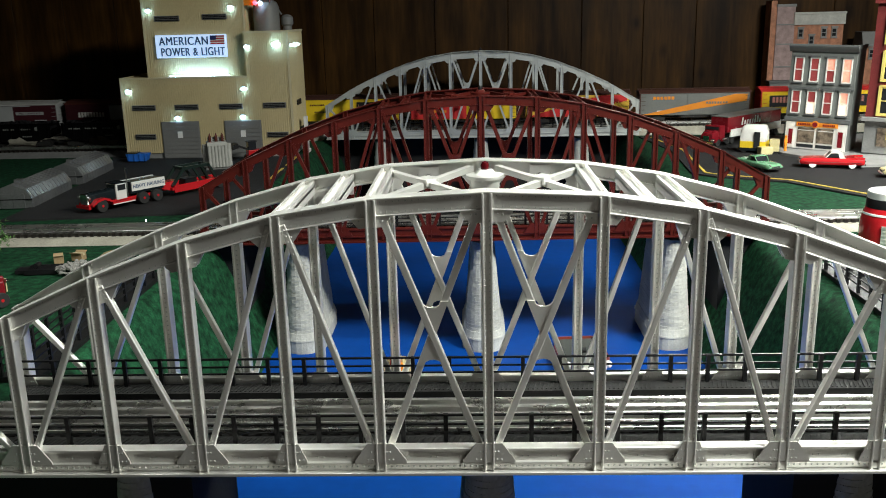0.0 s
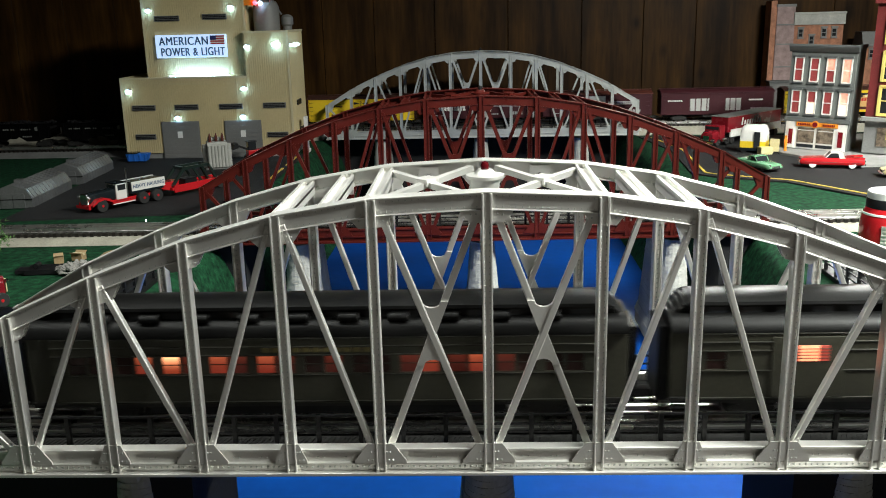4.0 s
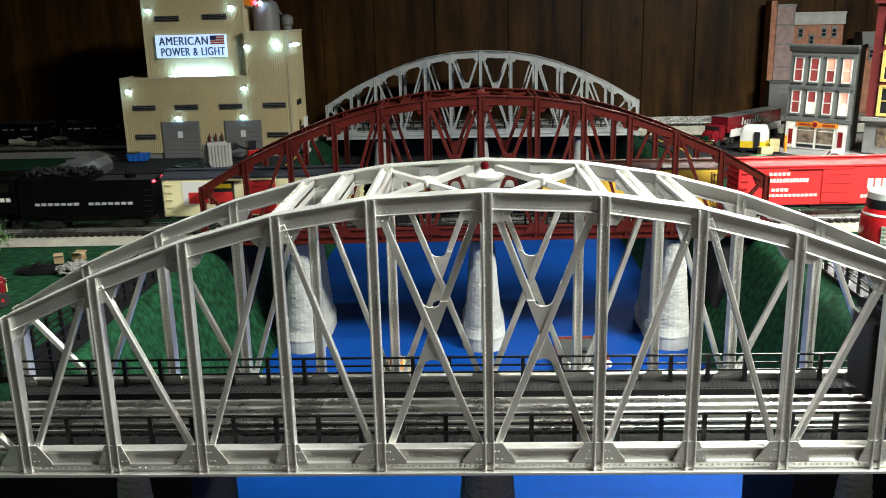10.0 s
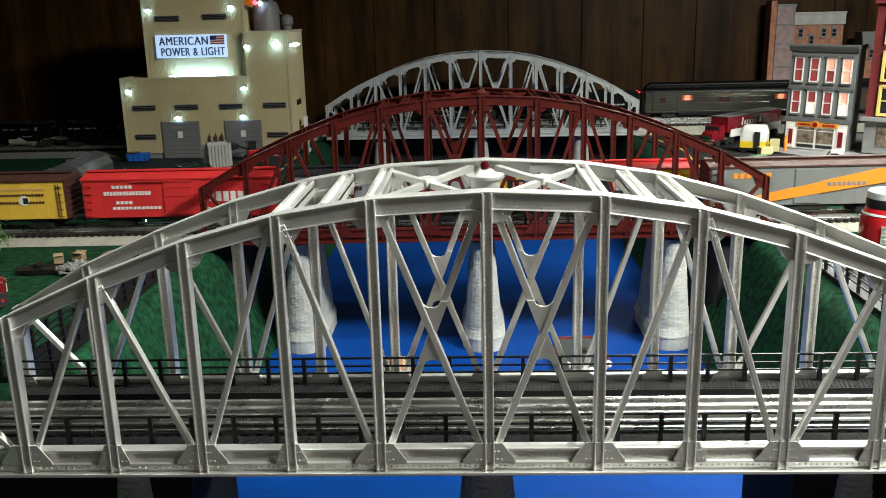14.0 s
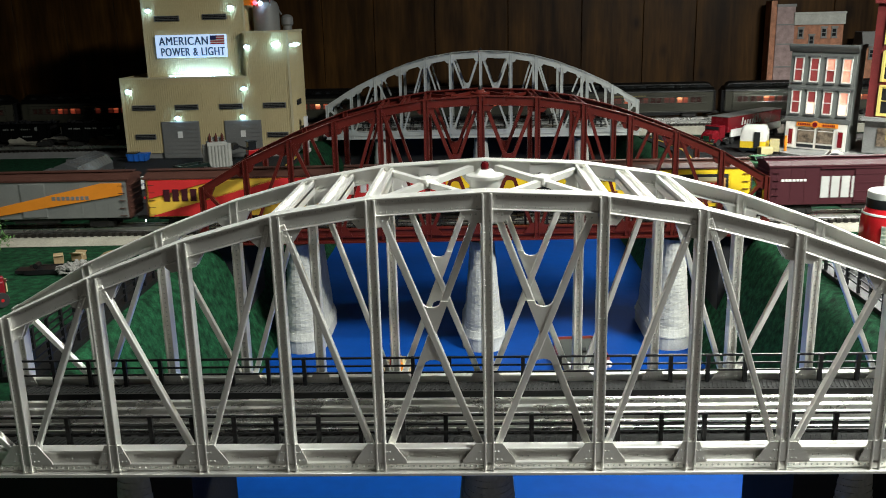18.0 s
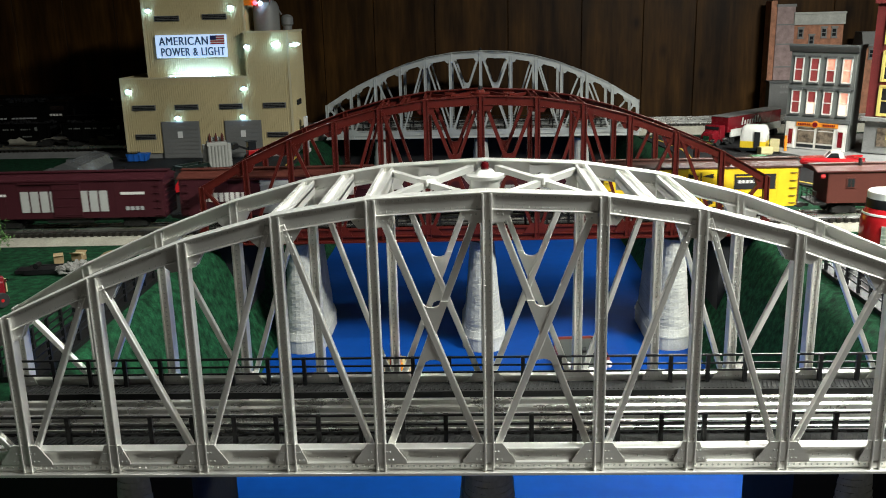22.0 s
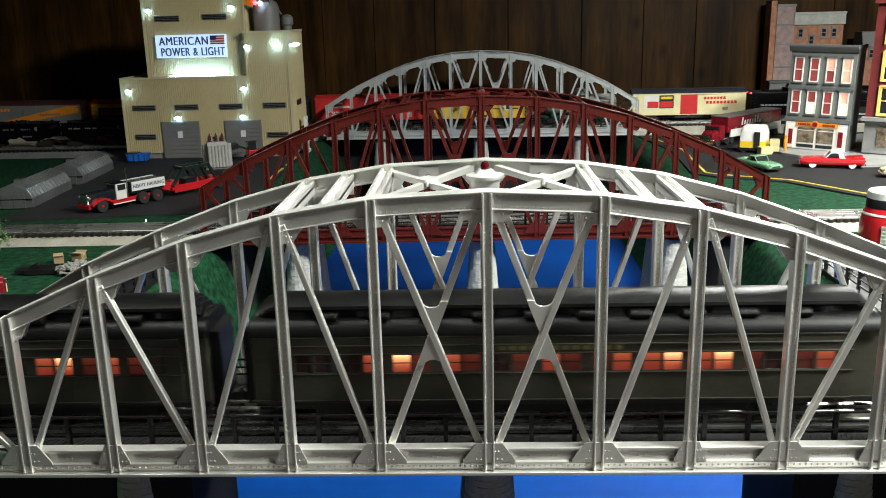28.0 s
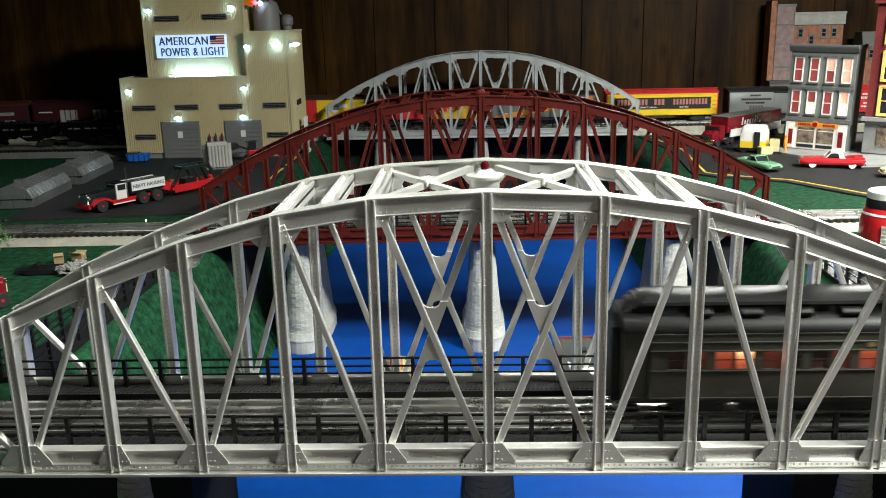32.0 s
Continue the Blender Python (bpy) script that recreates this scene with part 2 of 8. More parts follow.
def room():
    r = ROOM
    plaster = surface("plain_wall_paint", (0.07, 0.062, 0.055), 0.8, 0.0, 0.1, 4, 60, 0.05)
    carpet = surface("dark_carpet", (0.06, 0.055, 0.05), 0.95, 0.0, 0.3, 10, 300, 0.3)
    ceiling_paint = surface("ceiling_paint", (0.08, 0.077, 0.07), 0.9, 0.0, 0.05, 4, 60, 0.05)
    tagged(part("floor", Geo().box(r["x0"], r["x1"], r["y0"], r["y1"], r["floor"] - 0.1, r["floor"]), carpet),
           "dark carpeted floor under the layout table", "floor", kind="structure")
    tagged(part("ceiling", Geo().box(r["x0"], r["x1"], r["y0"], r["y1"], r["top"], r["top"] + 0.1), ceiling_paint),
           "plain painted ceiling over the layout", "ceiling", kind="structure")
    tagged(part("wall_south", Geo().box(r["x0"], r["x1"], r["y0"] - 0.1, r["y0"], r["floor"], r["top"]), plaster),
           "plain painted wall facing the layout", "wall", kind="structure")
    tagged(part("wall_west", Geo().box(r["x0"] - 0.1, r["x0"], r["y0"], r["y1"], r["floor"], r["top"]), plaster),
           "plain painted side wall beside the layout", "wall", kind="structure")
    tagged(part("wall_east", Geo().box(r["x1"], r["x1"] + 0.1, r["y0"], r["y1"], r["floor"], r["top"]), plaster),
           "plain painted side wall beside the layout", "wall", kind="structure")
    back = tagged(part("wall_north", Geo().box(r["x0"], r["x1"], r["y1"] + 0.012, r["y1"] + 0.1, r["floor"], r["top"]), BLACK),
                  "dark varnished knotty pine plank wall", "wall", kind="structure")
    x, k = r["x0"], 0
    rng = random.Random(4)
    while x < r["x1"] - 0.05:
        w = rng.choice((0.17, 0.2, 0.24, 0.28))
        e = min(x + w, r["x1"])
        y = r["y1"]
        poly = [(x + 0.0006, y + 0.011), (x + 0.0007, y + 0.0012), (x + 0.0018, y), (e - 0.0018, y), (e - 0.0007, y + 0.0012), (e - 0.0006, y + 0.011)]
        part("plank", Geo().prism(poly, "z", r["floor"], r["top"]), PINE, back)
        x, k = e, k + 1


room()

WATER_Z, RIM, FOOT = -0.19, 0.452, 0.347


def ground():
    """The grass board, cut by a river bed that runs under the three bridges."""
    xs = [-2.75 + i * 0.1 for i in range(22)] + [-0.56, -0.5, -RIM, -0.435, -0.41, -0.385, -0.36, -FOOT, -0.3]
    xs = xs + [0.0] + [-x for x in reversed(xs)]
    ys = [0.60 + i * 0.048 for i in range(50)]
    v = []
    for y in ys:
        for x in xs:
            a = abs(x)
            z = 0.0
            wob = 0.012 * noise.noise(Vector((x * 2 + 3, y * 3, 0.3)))
            if a < RIM - 0.001:
                f = min(1, (RIM - a) / (RIM - FOOT))
                z = (WATER_Z - 0.004) * (f * f * (3 - 2 * f)) ** 0.9
                if a > FOOT:
                    x += wob * (1 if x > 0 else -1)
            else:
                z = 0.0012 * noise.noise(Vector((x * 9, y * 9, 1.0)))
            v.append((x, y, z))
    n = len(xs)
    f = [(j * n + i, j * n + i + 1, (j + 1) * n + i + 1, (j + 1) * n + i) for j in range(len(ys) - 1) for i in range(n - 1)]
    me = bpy.data.meshes.new("ground")
    me.from_pydata(v, [], f)
    me.materials.append(GRASS)
    me.polygons.foreach_set("use_smooth", [True] * len(me.polygons))
    tagged(new("ground", me), "dark green grass mat with sloping river banks", "ground", kind="structure")
    tagged(part("table_apron", Geo().box(-2.75, 2.75, 0.56, 0.595, -0.3, -0.20).box(-2.75, -0.5, 0.56, 0.595, -0.20, -0.003)
                .box(0.5, 2.75, 0.56, 0.595, -0.20, -0.003), BLACK), "black front edge board of the layout table", "table edge", kind="structure")
    wv = [(x, y, WATER_Z + 0.0006 * noise.noise(Vector((x * 8, y * 8, 5)))) for y in [0.60 + 0.048 * i for i in range(50)] for x in [-0.38 + 0.04 * i for i in range(20)]]
    wf = [(j * 20 + i, j * 20 + i + 1, (j + 1) * 20 + i + 1, (j + 1) * 20 + i) for j in range(49) for i in range(19)]
    wm = bpy.data.meshes.new("water")
    wm.from_pydata(wv, [], wf)
    wm.materials.append(WATER)
    wm.polygons.foreach_set("use_smooth", [True] * len(wm.polygons))
    tagged(new("water", wm), "bright blue painted river surface", "river", kind="structure")


ground()

# ---- the arch bridges ----
PANEL, MID = 0.0726, 0.08712
NODE_X = [0.0] + [MID + PANEL * k for k in range(6)]
NODE_Z = [0.2317, 0.2276, 0.2163, 0.1968, 0.17, 0.1384, 0.0972]
WIDE = 0.1474          # from truss to truss
RAIL_TOP, DECK_Z = 0.022, 0.012


def node(i, top):
    s = 1 if i >= 0 else -1
    return s * NODE_X[abs(i)], (NODE_Z[abs(i)] if top else 0.0)


def arch_bridge(m, paint, label, fine):
    """A through-arch truss bridge for one track, with walkways and handrails."""
    br = thing("arch_bridge", m, label, "bridge", "arch bridges over the river")
    half = NODE_X[6] + 0.006
    for side in (0, 1):
        y = side * WIDE
        out = -1 if side == 0 else 1
        # bottom chord: wide foot, riveted web, top ledge
        sec = [(0.0092, 0.0), (0.0092, 0.0026), (0.0033, 0.0026), (0.0033, 0.0085), (0.0060, 0.0085), (0.0060, 0.0103), (0.0033, 0.0105), (0.0033, 0.0200), (0.0054, 0.0200), (0.0054, 0.0222)]
        sec = [(y + q, z) for q, z in sec] + [(y - q, z) for q, z in reversed(sec)]
        part("bottom_chord", Geo().prism(sec, "x", -half, half), paint, br, bevel=0.0004 if fine else 0)
        # top chord, one piece a panel
        for i in range(-6, 6):
            (xa, za), (xb, zb) = node(i, 1), node(i + 1, 1)
            d = 0.0075
            def cut(x, z):
                k = [(0.0066, 0.0), (0.0066, -0.0014), (0.0046, -0.0014), (0.0046, -0.0132), (0.0058, -0.0132), (0.0058, -0.0141)]
                q = [(0.0084, 0.0), (0.0084, -0.0014), (0.0, -0.0014), (0.0, -0.0128), (0.0045, -0.0128), (0.0045, -0.0141)]
                return [(x, y + out * p, z + t) for p, t in k] + [(x, y - out * p, z + t) for p, t in reversed(q)]
            va, vb = cut(xa, za), cut(xb, zb)
            m12 = len(va)
            g = Geo().add(va + vb, [tuple(range(m12)), tuple(range(m12, 2 * m12))] + [(q, (q + 1) % m12, (q + 1) % m12 + m12, q + m12) for q in range(m12)])
            part("top_chord", g, paint, br, bevel=0.0004 if fine else 0)
        # posts: two flanges and a recessed web
        for i in range(-6, 7):
            (x, zt), zb = node(i, 1), 0.003
            zt -= 0.0012
            w, fl, d, wb = 0.0082, 0.0017, 0.0052, 0.0040
            e, wf = (0.0076, 0.0060) if side == 0 else (0.0062, 0.0040)
            d, wb = (0.0062, 0.0051) if side == 1 else (0.0022, 0.0012)
            h = [(-w / 2, -e), (-w / 2 + fl, -e), (-w / 2 + fl, -wf), (w / 2 - fl, -wf), (w / 2 - fl, -e), (w / 2, -e), (w / 2, d), (w / 2 - fl, d), (w / 2 - fl, wb), (-w / 2 + fl, wb), (-w / 2 + fl, d), (-w / 2, d)]
            g = Geo().prism([(x + p, y + q) for p, q in h], "z", zb, zt)
            part("post", g, paint, br, bevel=0.0005 if fine else 0)
        # diagonals
        runs = [(1, 0), (0, 1), (2, 1), (2, 3), (4, 3), (4, 5), (6, 5)]
        for a, b in runs:
            for s in (-1, 1):
                xa, za = node(a, 1)
                xb, zb = node(b, 0)
                xa, xb = s * xa, s * xb
                za, zb = za - 0.018, 0.006
                dx = 0.006 if xb > xa else -0.006
                if (a, b) in ((0, 1), (1, 0)):
                    xa, xb, dx = (s * 0.0058, s * 0.0855, 0.0) if a == 0 else (s * 0.0795, s * 0.0005, 0.0)
                k = 0.0012 if (a, b) == (0, 1) else -0.0012
                outer = (a, b) not in ((0, 1), (1, 0))
                k = (-0.0022 if side == 0 else 0.0022) if outer else k
                ends = Vector((xa + dx * 0.9, y + k, za + (0.010 if outer else 0.004))), Vector((xb - dx * 0.6, y + k, zb + (0.006 if outer else 0)))
                part("diagonal", Geo().beam(*ends, 0.0064 if outer else 0.0042, 0.0047 if outer else 0.0056, (1, 0, 0)), paint, br, bevel=0.0009 if fine else 0)
                if fine and outer and side == 0:
                    g = Geo()
                    for f in [0.02 + 0.024 * q for q in range(5)] + [0.98 - 0.024 * q for q in range(5)]:
                        p = ends[0].lerp(ends[1], f)
                        g.dome((p.x, p.y - 0.0032, p.z), 0.0007, (0, -1, 0))
                    tagged(part("rivets", g, paint, br), kind="stuff")
        # plates at the crossings of the middle panels
        for s in (-1, 1):
            cx, cz = s * 0.0431, 0.1187
            arc = [(math.cos(a) * 0.0074, math.sin(a)) for a in [math.pi * k / 8 for k in range(9)]]
            up = [(-0.0130, 0.0265), (-0.0074, 0.0265)] + [(-c, 0.0265 - 0.0052 * q) for c, q in arc[1:-1]] + [(0.0074, 0.0265), (0.0130, 0.0265), (0.0030, 0.0), (-0.0030, 0.0)]
            dn = [(cx - s * p, cz - q) for p, q in up]
            up = [(cx + s * p, cz + q) for p, q in up]
            part("cross_plate", Geo().prism(up, "y", y - 0.0022, y + 0.0008).prism(dn, "y", y - 0.0022, y + 0.0008), paint, br)
        # gussets
        for i in range(-6, 7):
            x, zt = node(i, 1)
            slope = (node(min(6, i + 1), 1)[1] - node(max(-6, i - 1), 1)[1]) / (node(min(6, i + 1), 1)[0] - node(max(-6, i - 1), 1)[0])
            big = i % 2 == 0
            a, b = (-0.0195 if i > -6 else 0.0), (0.0195 if i < 6 else 0.0)
            if not big:
                a, b = -0.0145, 0.0145
            low = 0.0240 if big else 0.0228
            top = 0.0120
            poly = [(x + a, zt - top + slope * a), (x + b, zt - top + slope * b), (x + b, zt - top - 0.004 + slope * b), (x + b * 0.66, zt - low + slope * b * 0.5), (x + a * 0.66, zt - low + slope * a * 0.5), (x + a, zt - top - 0.004 + slope * a)]
            part("gusset", Geo().prism(poly, "y", y - 0.0044, y - 0.0022).prism(poly, "y", y + 0.0022, y + 0.0044), paint, br)
            wide = 0.021 if (i % 2 or i == 0) else 0.013
            poly = [(x - wide, 0.0108), (x + wide, 0.0108), (x + wide, 0.0125), (x + wide * 0.5, 0.0275), (x - wide * 0.5, 0.0275), (x - wide, 0.0125)]
            part("gusset", Geo().prism(poly, "y", y - 0.0070, y - 0.0058), paint, br)
        if fine:
            g = Geo()
            for i in range(-6, 7):
                x, zt = node(i, 1)
                z = 0.03
                while z < zt - 0.02:
                    for p in (-0.0021, 0.0021) if side == 0 else (0.0,):
                        g.dome((x + p, y - (0.0060 if side == 0 else 0.0040), z), 0.0008, (0, -1, 0))
                    z += 0.0046
            x = -half
            while x < half:
                g.dome((x, y - 0.0033, 0.0058), 0.0011, (0, -1, 0))
                g.dome((x, y - 0.0033, 0.0145), 0.0008, (0, -1, 0)) if int(x / 0.0046) % 5 < 2 else None
                x += 0.0046
            for i in range(-6, 7):
                x, zt = node(i, 1)
                for p in (-0.010, -0.0065, 0.0065, 0.010):
                    g.dome((x + p, y - 0.0070, 0.0135), 0.0007, (0, -1, 0))
                    g.dome((x + p * 0.75, y - 0.0070, 0.0205), 0.0007, (0, -1, 0))
            # rivet rows along the top chord and on the gussets
            for i in range(-6, 6):
                (xa, za), (xb, zb) = node(i, 1), node(i + 1, 1)
                n = int((xb - xa) / 0.0046)
                for k in range(n):
                    f = (k + 0.5) / n
                    yy = y - (0.0046 if side == 0 else 0.0)
                    for dz in ((-0.0032, -0.0112) if side == 0 else (-0.0112,)):
                        g.dome((xa + (xb - xa) * f, yy, za + (zb - za) * f + dz), 0.0005, (0, -1, 0))
            for i in range(-6, 7):
                x, zt = node(i, 1)
                for p in ((-0.012, -0.008, 0.008, 0.012) if i % 2 == 0 else (-0.009, 0.009)):
                    if side == 0 and abs(x + p) < NODE_X[6]:
                        g.dome((x + p, y - 0.0044, zt - 0.0165 - abs(p) * 0.1), 0.0008, (0, -1, 0))
            tagged(part("rivets", g, SILVER_FAR, br), kind="stuff")
    # top bracing
    def across(x, z, w=0.011):
        g = Geo().box(x - w / 2, x + w / 2, 0.0065, WIDE - 0.0065, z - 0.0072, z - 0.0052)
        g.box(x - w / 2, x - w / 2 + 0.0022, 0.0065, WIDE - 0.0065, z - 0.013, z - 0.0016)
        g.box(x + w / 2 - 0.0022, x + w / 2, 0.0065, WIDE - 0.0065, z - 0.013, z - 0.0016)
        part("cross_strut", g, paint, br)
    for s in (-1, 1):
        across(s * NODE_X[1], NODE_Z[1])
        across(s * NODE_X[2], NODE_Z[2])
        across(s * (NODE_X[1] + NODE_X[2]) / 2, (NODE_Z[1] + NODE_Z[2]) / 2)
        xa, xb = s * 0.012, s * (NODE_X[1] - 0.004)
        za, zb = NODE_Z[0] - 0.007, NODE_Z[1] - 0.006
        for ya, yb in ((0.01, WIDE - 0.01), (WIDE - 0.01, 0.01)):
            part("lateral_brace", Geo().beam((xa, ya, za), (xb, yb, zb), 0.0062, 0.005), paint, br)
        part("brace_plate", Geo().prism([((xa + xb) / 2 + p, WIDE / 2 + q) for p, q in ((-0.009, -0.004), (0, -0.012), (0.009, -0.004), (0.009, 0.004), (0, 0.012), (-0.009, 0.004))], "z", za - 0.002, za + 0.0035), paint, br)
        for x in (s * 0.05, s * 0.128):
            z = NODE_Z[0] - 0.010 if abs(x) < 0.06 else NODE_Z[1] - 0.012
            g = Geo().box(x - 0.009, x + 0.009, WIDE - 0.0065, WIDE - 0.0035, z - 0.014, z + 0.004)
            pl = part("lamp_bracket", g, paint, br)
            part("lamp", Geo().ball((x, WIDE - 0.010, z - 0.006), 0.0042, 8), BLACK, pl, "small black round lamp")
    g = Geo().lathe([(0.003, 0.0), (0.011, 0.0), (0.012, 0.004), (0.012, 0.011), (0.0155, 0.012), (0.0155, 0.0145), (0.009, 0.0155), (0.006, 0.019), (0.003, 0.019)], 28, (0, WIDE / 2, NODE_Z[0] - 0.016))
    bp = part("beacon_base", g, paint, br, smooth=True)
    part("beacon_lens", Geo().lathe([(0.0001, 0.0), (0.0034, 0.0), (0.0035, 0.0035), (0.0026, 0.0056), (0.0001, 0.0065)], 16, (0, WIDE / 2, NODE_Z[0] + 0.003)),
         RED_GLASS if fine else BLACK, bp, "dark red beacon lens", smooth=True)
    # deck
    yc = WIDE / 2
    part("deck", Geo().box(-half, half, 0.004, WIDE - 0.004, 0.004, 0.009), DECK, br, "dark grey deck")
    for y0, y1 in ((0.010, 0.0290), (WIDE - 0.0290, WIDE - 0.0070)):
        part("walkway", Geo().box(-half, half, y0, y1, 0.009, 0.0165), TREAD, br)
        if fine:
            g = Geo()
            x = -half
            while x < half - 0.004:
                g.beam((x, y0 + 0.003, 0.0167), (x + 0.004, y1 - 0.003, 0.0167), 0.0012, 0.001)
                x += 0.0042
            tagged(part("tread_grating", g, TREAD, br), kind="stuff")
    for yy in (0.0115, WIDE - 0.0115):
        hr = part("handrail", Geo().box(-half, half, yy - 0.0009, yy + 0.0009, 0.0427, 0.0445), BLACK, br, "black three-bar handrail")
        for h in (0.0285, 0.0355):
            part("handrail_bar", Geo().box(-half, half, yy - 0.0007, yy + 0.0007, h - 0.0008, h + 0.0008), BLACK, hr)
        n = int(2 * half / 0.035)
        me = mesh_of("rail_post", Geo().box(-0.0018, 0.0018, -0.0018, 0.0018, 0.0165, 0.0445), BLACK)
        for k in range(n + 1):
            shared("rail_post", me, hr, pose(-half + 0.003 + k * (2 * half - 0.006) / n, yy, 0))
    # the track over the bridge
    tie = mesh_of("tie", Geo().box(-0.0028, 0.0028, yc - 0.028, yc + 0.028, 0.009, 0.0155), TIE)
    k = -half + 0.004
    while k < half:
        shared("tie", tie, br, pose(k, 0, 0))
        k += 0.0115
    for yy in (-0.0159, 0.0, 0.0159):
        k = [(0.002, 0.0155), (0.002, 0.0163), (0.0007, 0.0163), (0.0007, 0.0203), (0.0014, 0.0203), (0.0014, RAIL_TOP)]
        g = Geo().prism([(yc + yy + q, z) for q, z in k] + [(yc + yy - q, z) for q, z in reversed(k)], "x", -half, half)
        part("rail", g, RAIL, br, "worn steel rail")
    part("track_bed", Geo().box(-half, half, yc - 0.0225, yc + 0.0225, 0.0150, 0.0160), BED, br, "shiny worn track bed")
    for yy in (-0.0365, -0.0300, -0.0235, -0.0080, 0.0080, 0.0235):
        part("guard_rail", Geo().box(-half, half, yc + yy - 0.0010, yc + yy + 0.0010, 0.0155 if abs(yy) < 0.03 else 0.0165, 0.0195), RAIL, br, "worn steel guard rail")
    return br


FRONT, MIDDLE, REAR = (0.0, 0.6462, 0.0), (0.0045, 1.3879, 0.0036), (0.0148, 2.5814, 0.0076)
MID_TURN, REAR_TURN = 0.94, -0.93
arch_bridge(pose(*FRONT), SILVER, "silver painted steel arch truss bridge with black handrails", True)
arch_bridge(pose(*MIDDLE, 0, 0, MID_TURN), OXIDE, "oxide red painted steel arch truss bridge", False)
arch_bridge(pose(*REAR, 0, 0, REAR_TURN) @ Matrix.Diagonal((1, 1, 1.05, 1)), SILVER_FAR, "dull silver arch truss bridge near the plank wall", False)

# ---- the two loops of track ----
RED_Y, BACK_Y, FRONT_Y, FAR_Y = 1.4616, 2.6677, 0.7199, 2.7588
RED_RISE, BACK_RISE = 0.0164, -0.0162
BACK_LIFT = 0.014


def smooth_through(points, n=40):
    """A dense line through the points (Catmull-Rom)."""
    out = []
    p = [Vector(q) for q in points]
    for i in range(1, len(p) - 2):
        for k in range(n):
            t = k / n
            out.append(0.5 * (2 * p[i] + (p[i + 1] - p[i - 1]) * t + (2 * p[i - 1] - 5 * p[i] + 4 * p[i + 1] - p[i + 2]) * t * t +
                              (3 * p[i] - p[i - 1] - 3 * p[i + 1] + p[i + 2]) * t ** 3))
    out.append(p[-2])
    return out


def length(line):
    return sum((b - a).length for a, b in zip(line, line[1:]))


def fitted(make, want, lo, hi):
    """The bend, of those that make(k) draws, that has the wanted length."""
    for _ in range(40):
        k = (lo + hi) / 2
        if length(make(k)) < want:
            lo = k
        else:
            hi = k
    return make(k)


def at_red(x):
    return (x, RED_Y + RED_RISE * x, 0.0)


def at_back(x):
    return (x, BACK_Y + BACK_RISE * x, BACK_LIFT)


def at_front(x):
    return (x, FRONT_Y, 0.0)


def at_far(x):
    return (x, FAR_Y + BACK_RISE * x, BACK_LIFT)


def freight_end(s, k):
    x = s * 1.45
    return smooth_through([at_back(x - s * 0.3), at_back(x), (s * 1.82, 2.56, 0.012), (s * 2.08, 2.2, 0.008), (s * 2.06, 1.72, 0.004), (s * 1.94, 1.50 - k, 0.002),
                           (s * 1.72, 1.48 - k, 0.0), at_red(x), at_red(x - s * 0.3)])


def passenger_end(s, k):
    x = s * 1.45
    return smooth_through([at_front(x - s * 0.3), at_front(x), (s * (1.85 + k * 0.6), 0.82, 0.0), (s * (2.18 + k), 1.25, 0.002), (s * (2.2 + k), 1.74, 0.004), (s * (2.18 + k), 2.25, 0.008),
                           (s * (1.85 + k * 0.6), 2.68, 0.012), at_far(x), at_far(x - s * 0.3)])


def loop_line(pieces):
    """Joins pieces of line into a table of distance and place."""
    pts = []
    for piece in pieces:
        for p in piece:
            p = Vector(p)
            if not pts or (p - pts[-1]).length > 1e-6:
                pts.append(p)
    d = [0.0]
    for a, b in zip(pts, pts[1:]):
        d.append(d[-1] + (b - a).length)
    return np.array(d), np.array([tuple(p) for p in pts])


def straight(f, a, b):
    return [f(a + (b - a) * i / 40) for i in range(41)]


E_X = 1.45
# distance run at which each straight has x = 0
F_BACK0, F_RED, F_BACK1 = -3.3272, 2.3526, 8.1137
P_FRONT0, P_FAR, P_FRONT1 = 0.7913, 6.9811, 13.3454
f_east = fitted(lambda k: freight_end(1, k), F_RED - F_BACK0 - 2 * E_X, 0.0, 0.9)
f_west = list(reversed(fitted(lambda k: freight_end(-1, k), F_BACK1 - F_RED - 2 * E_X, 0.0, 0.9)))
p_east = fitted(lambda k: passenger_end(1, k), P_FAR - P_FRONT0 - 2 * E_X, -0.3, 0.6)
p_west = list(reversed(fitted(lambda k: passenger_end(-1, k), P_FRONT1 - P_FAR - 2 * E_X, -0.3, 0.6)))
F_LINE = loop_line([straight(at_back, -E_X, E_X), f_east, straight(at_red, E_X, -E_X), f_west, straight(at_back, -E_X, E_X), f_east])
F_ZERO = F_BACK0 - E_X
P_LINE = loop_line([straight(at_far, E_X, -E_X), p_west, straight(at_front, -E_X, E_X), p_east, straight(at_far, E_X, -E_X), p_west,
                    straight(at_front, -E_X, E_X), p_east])
P_ZERO = P_FRONT0 - E_X - length(p_west) - 2 * E_X

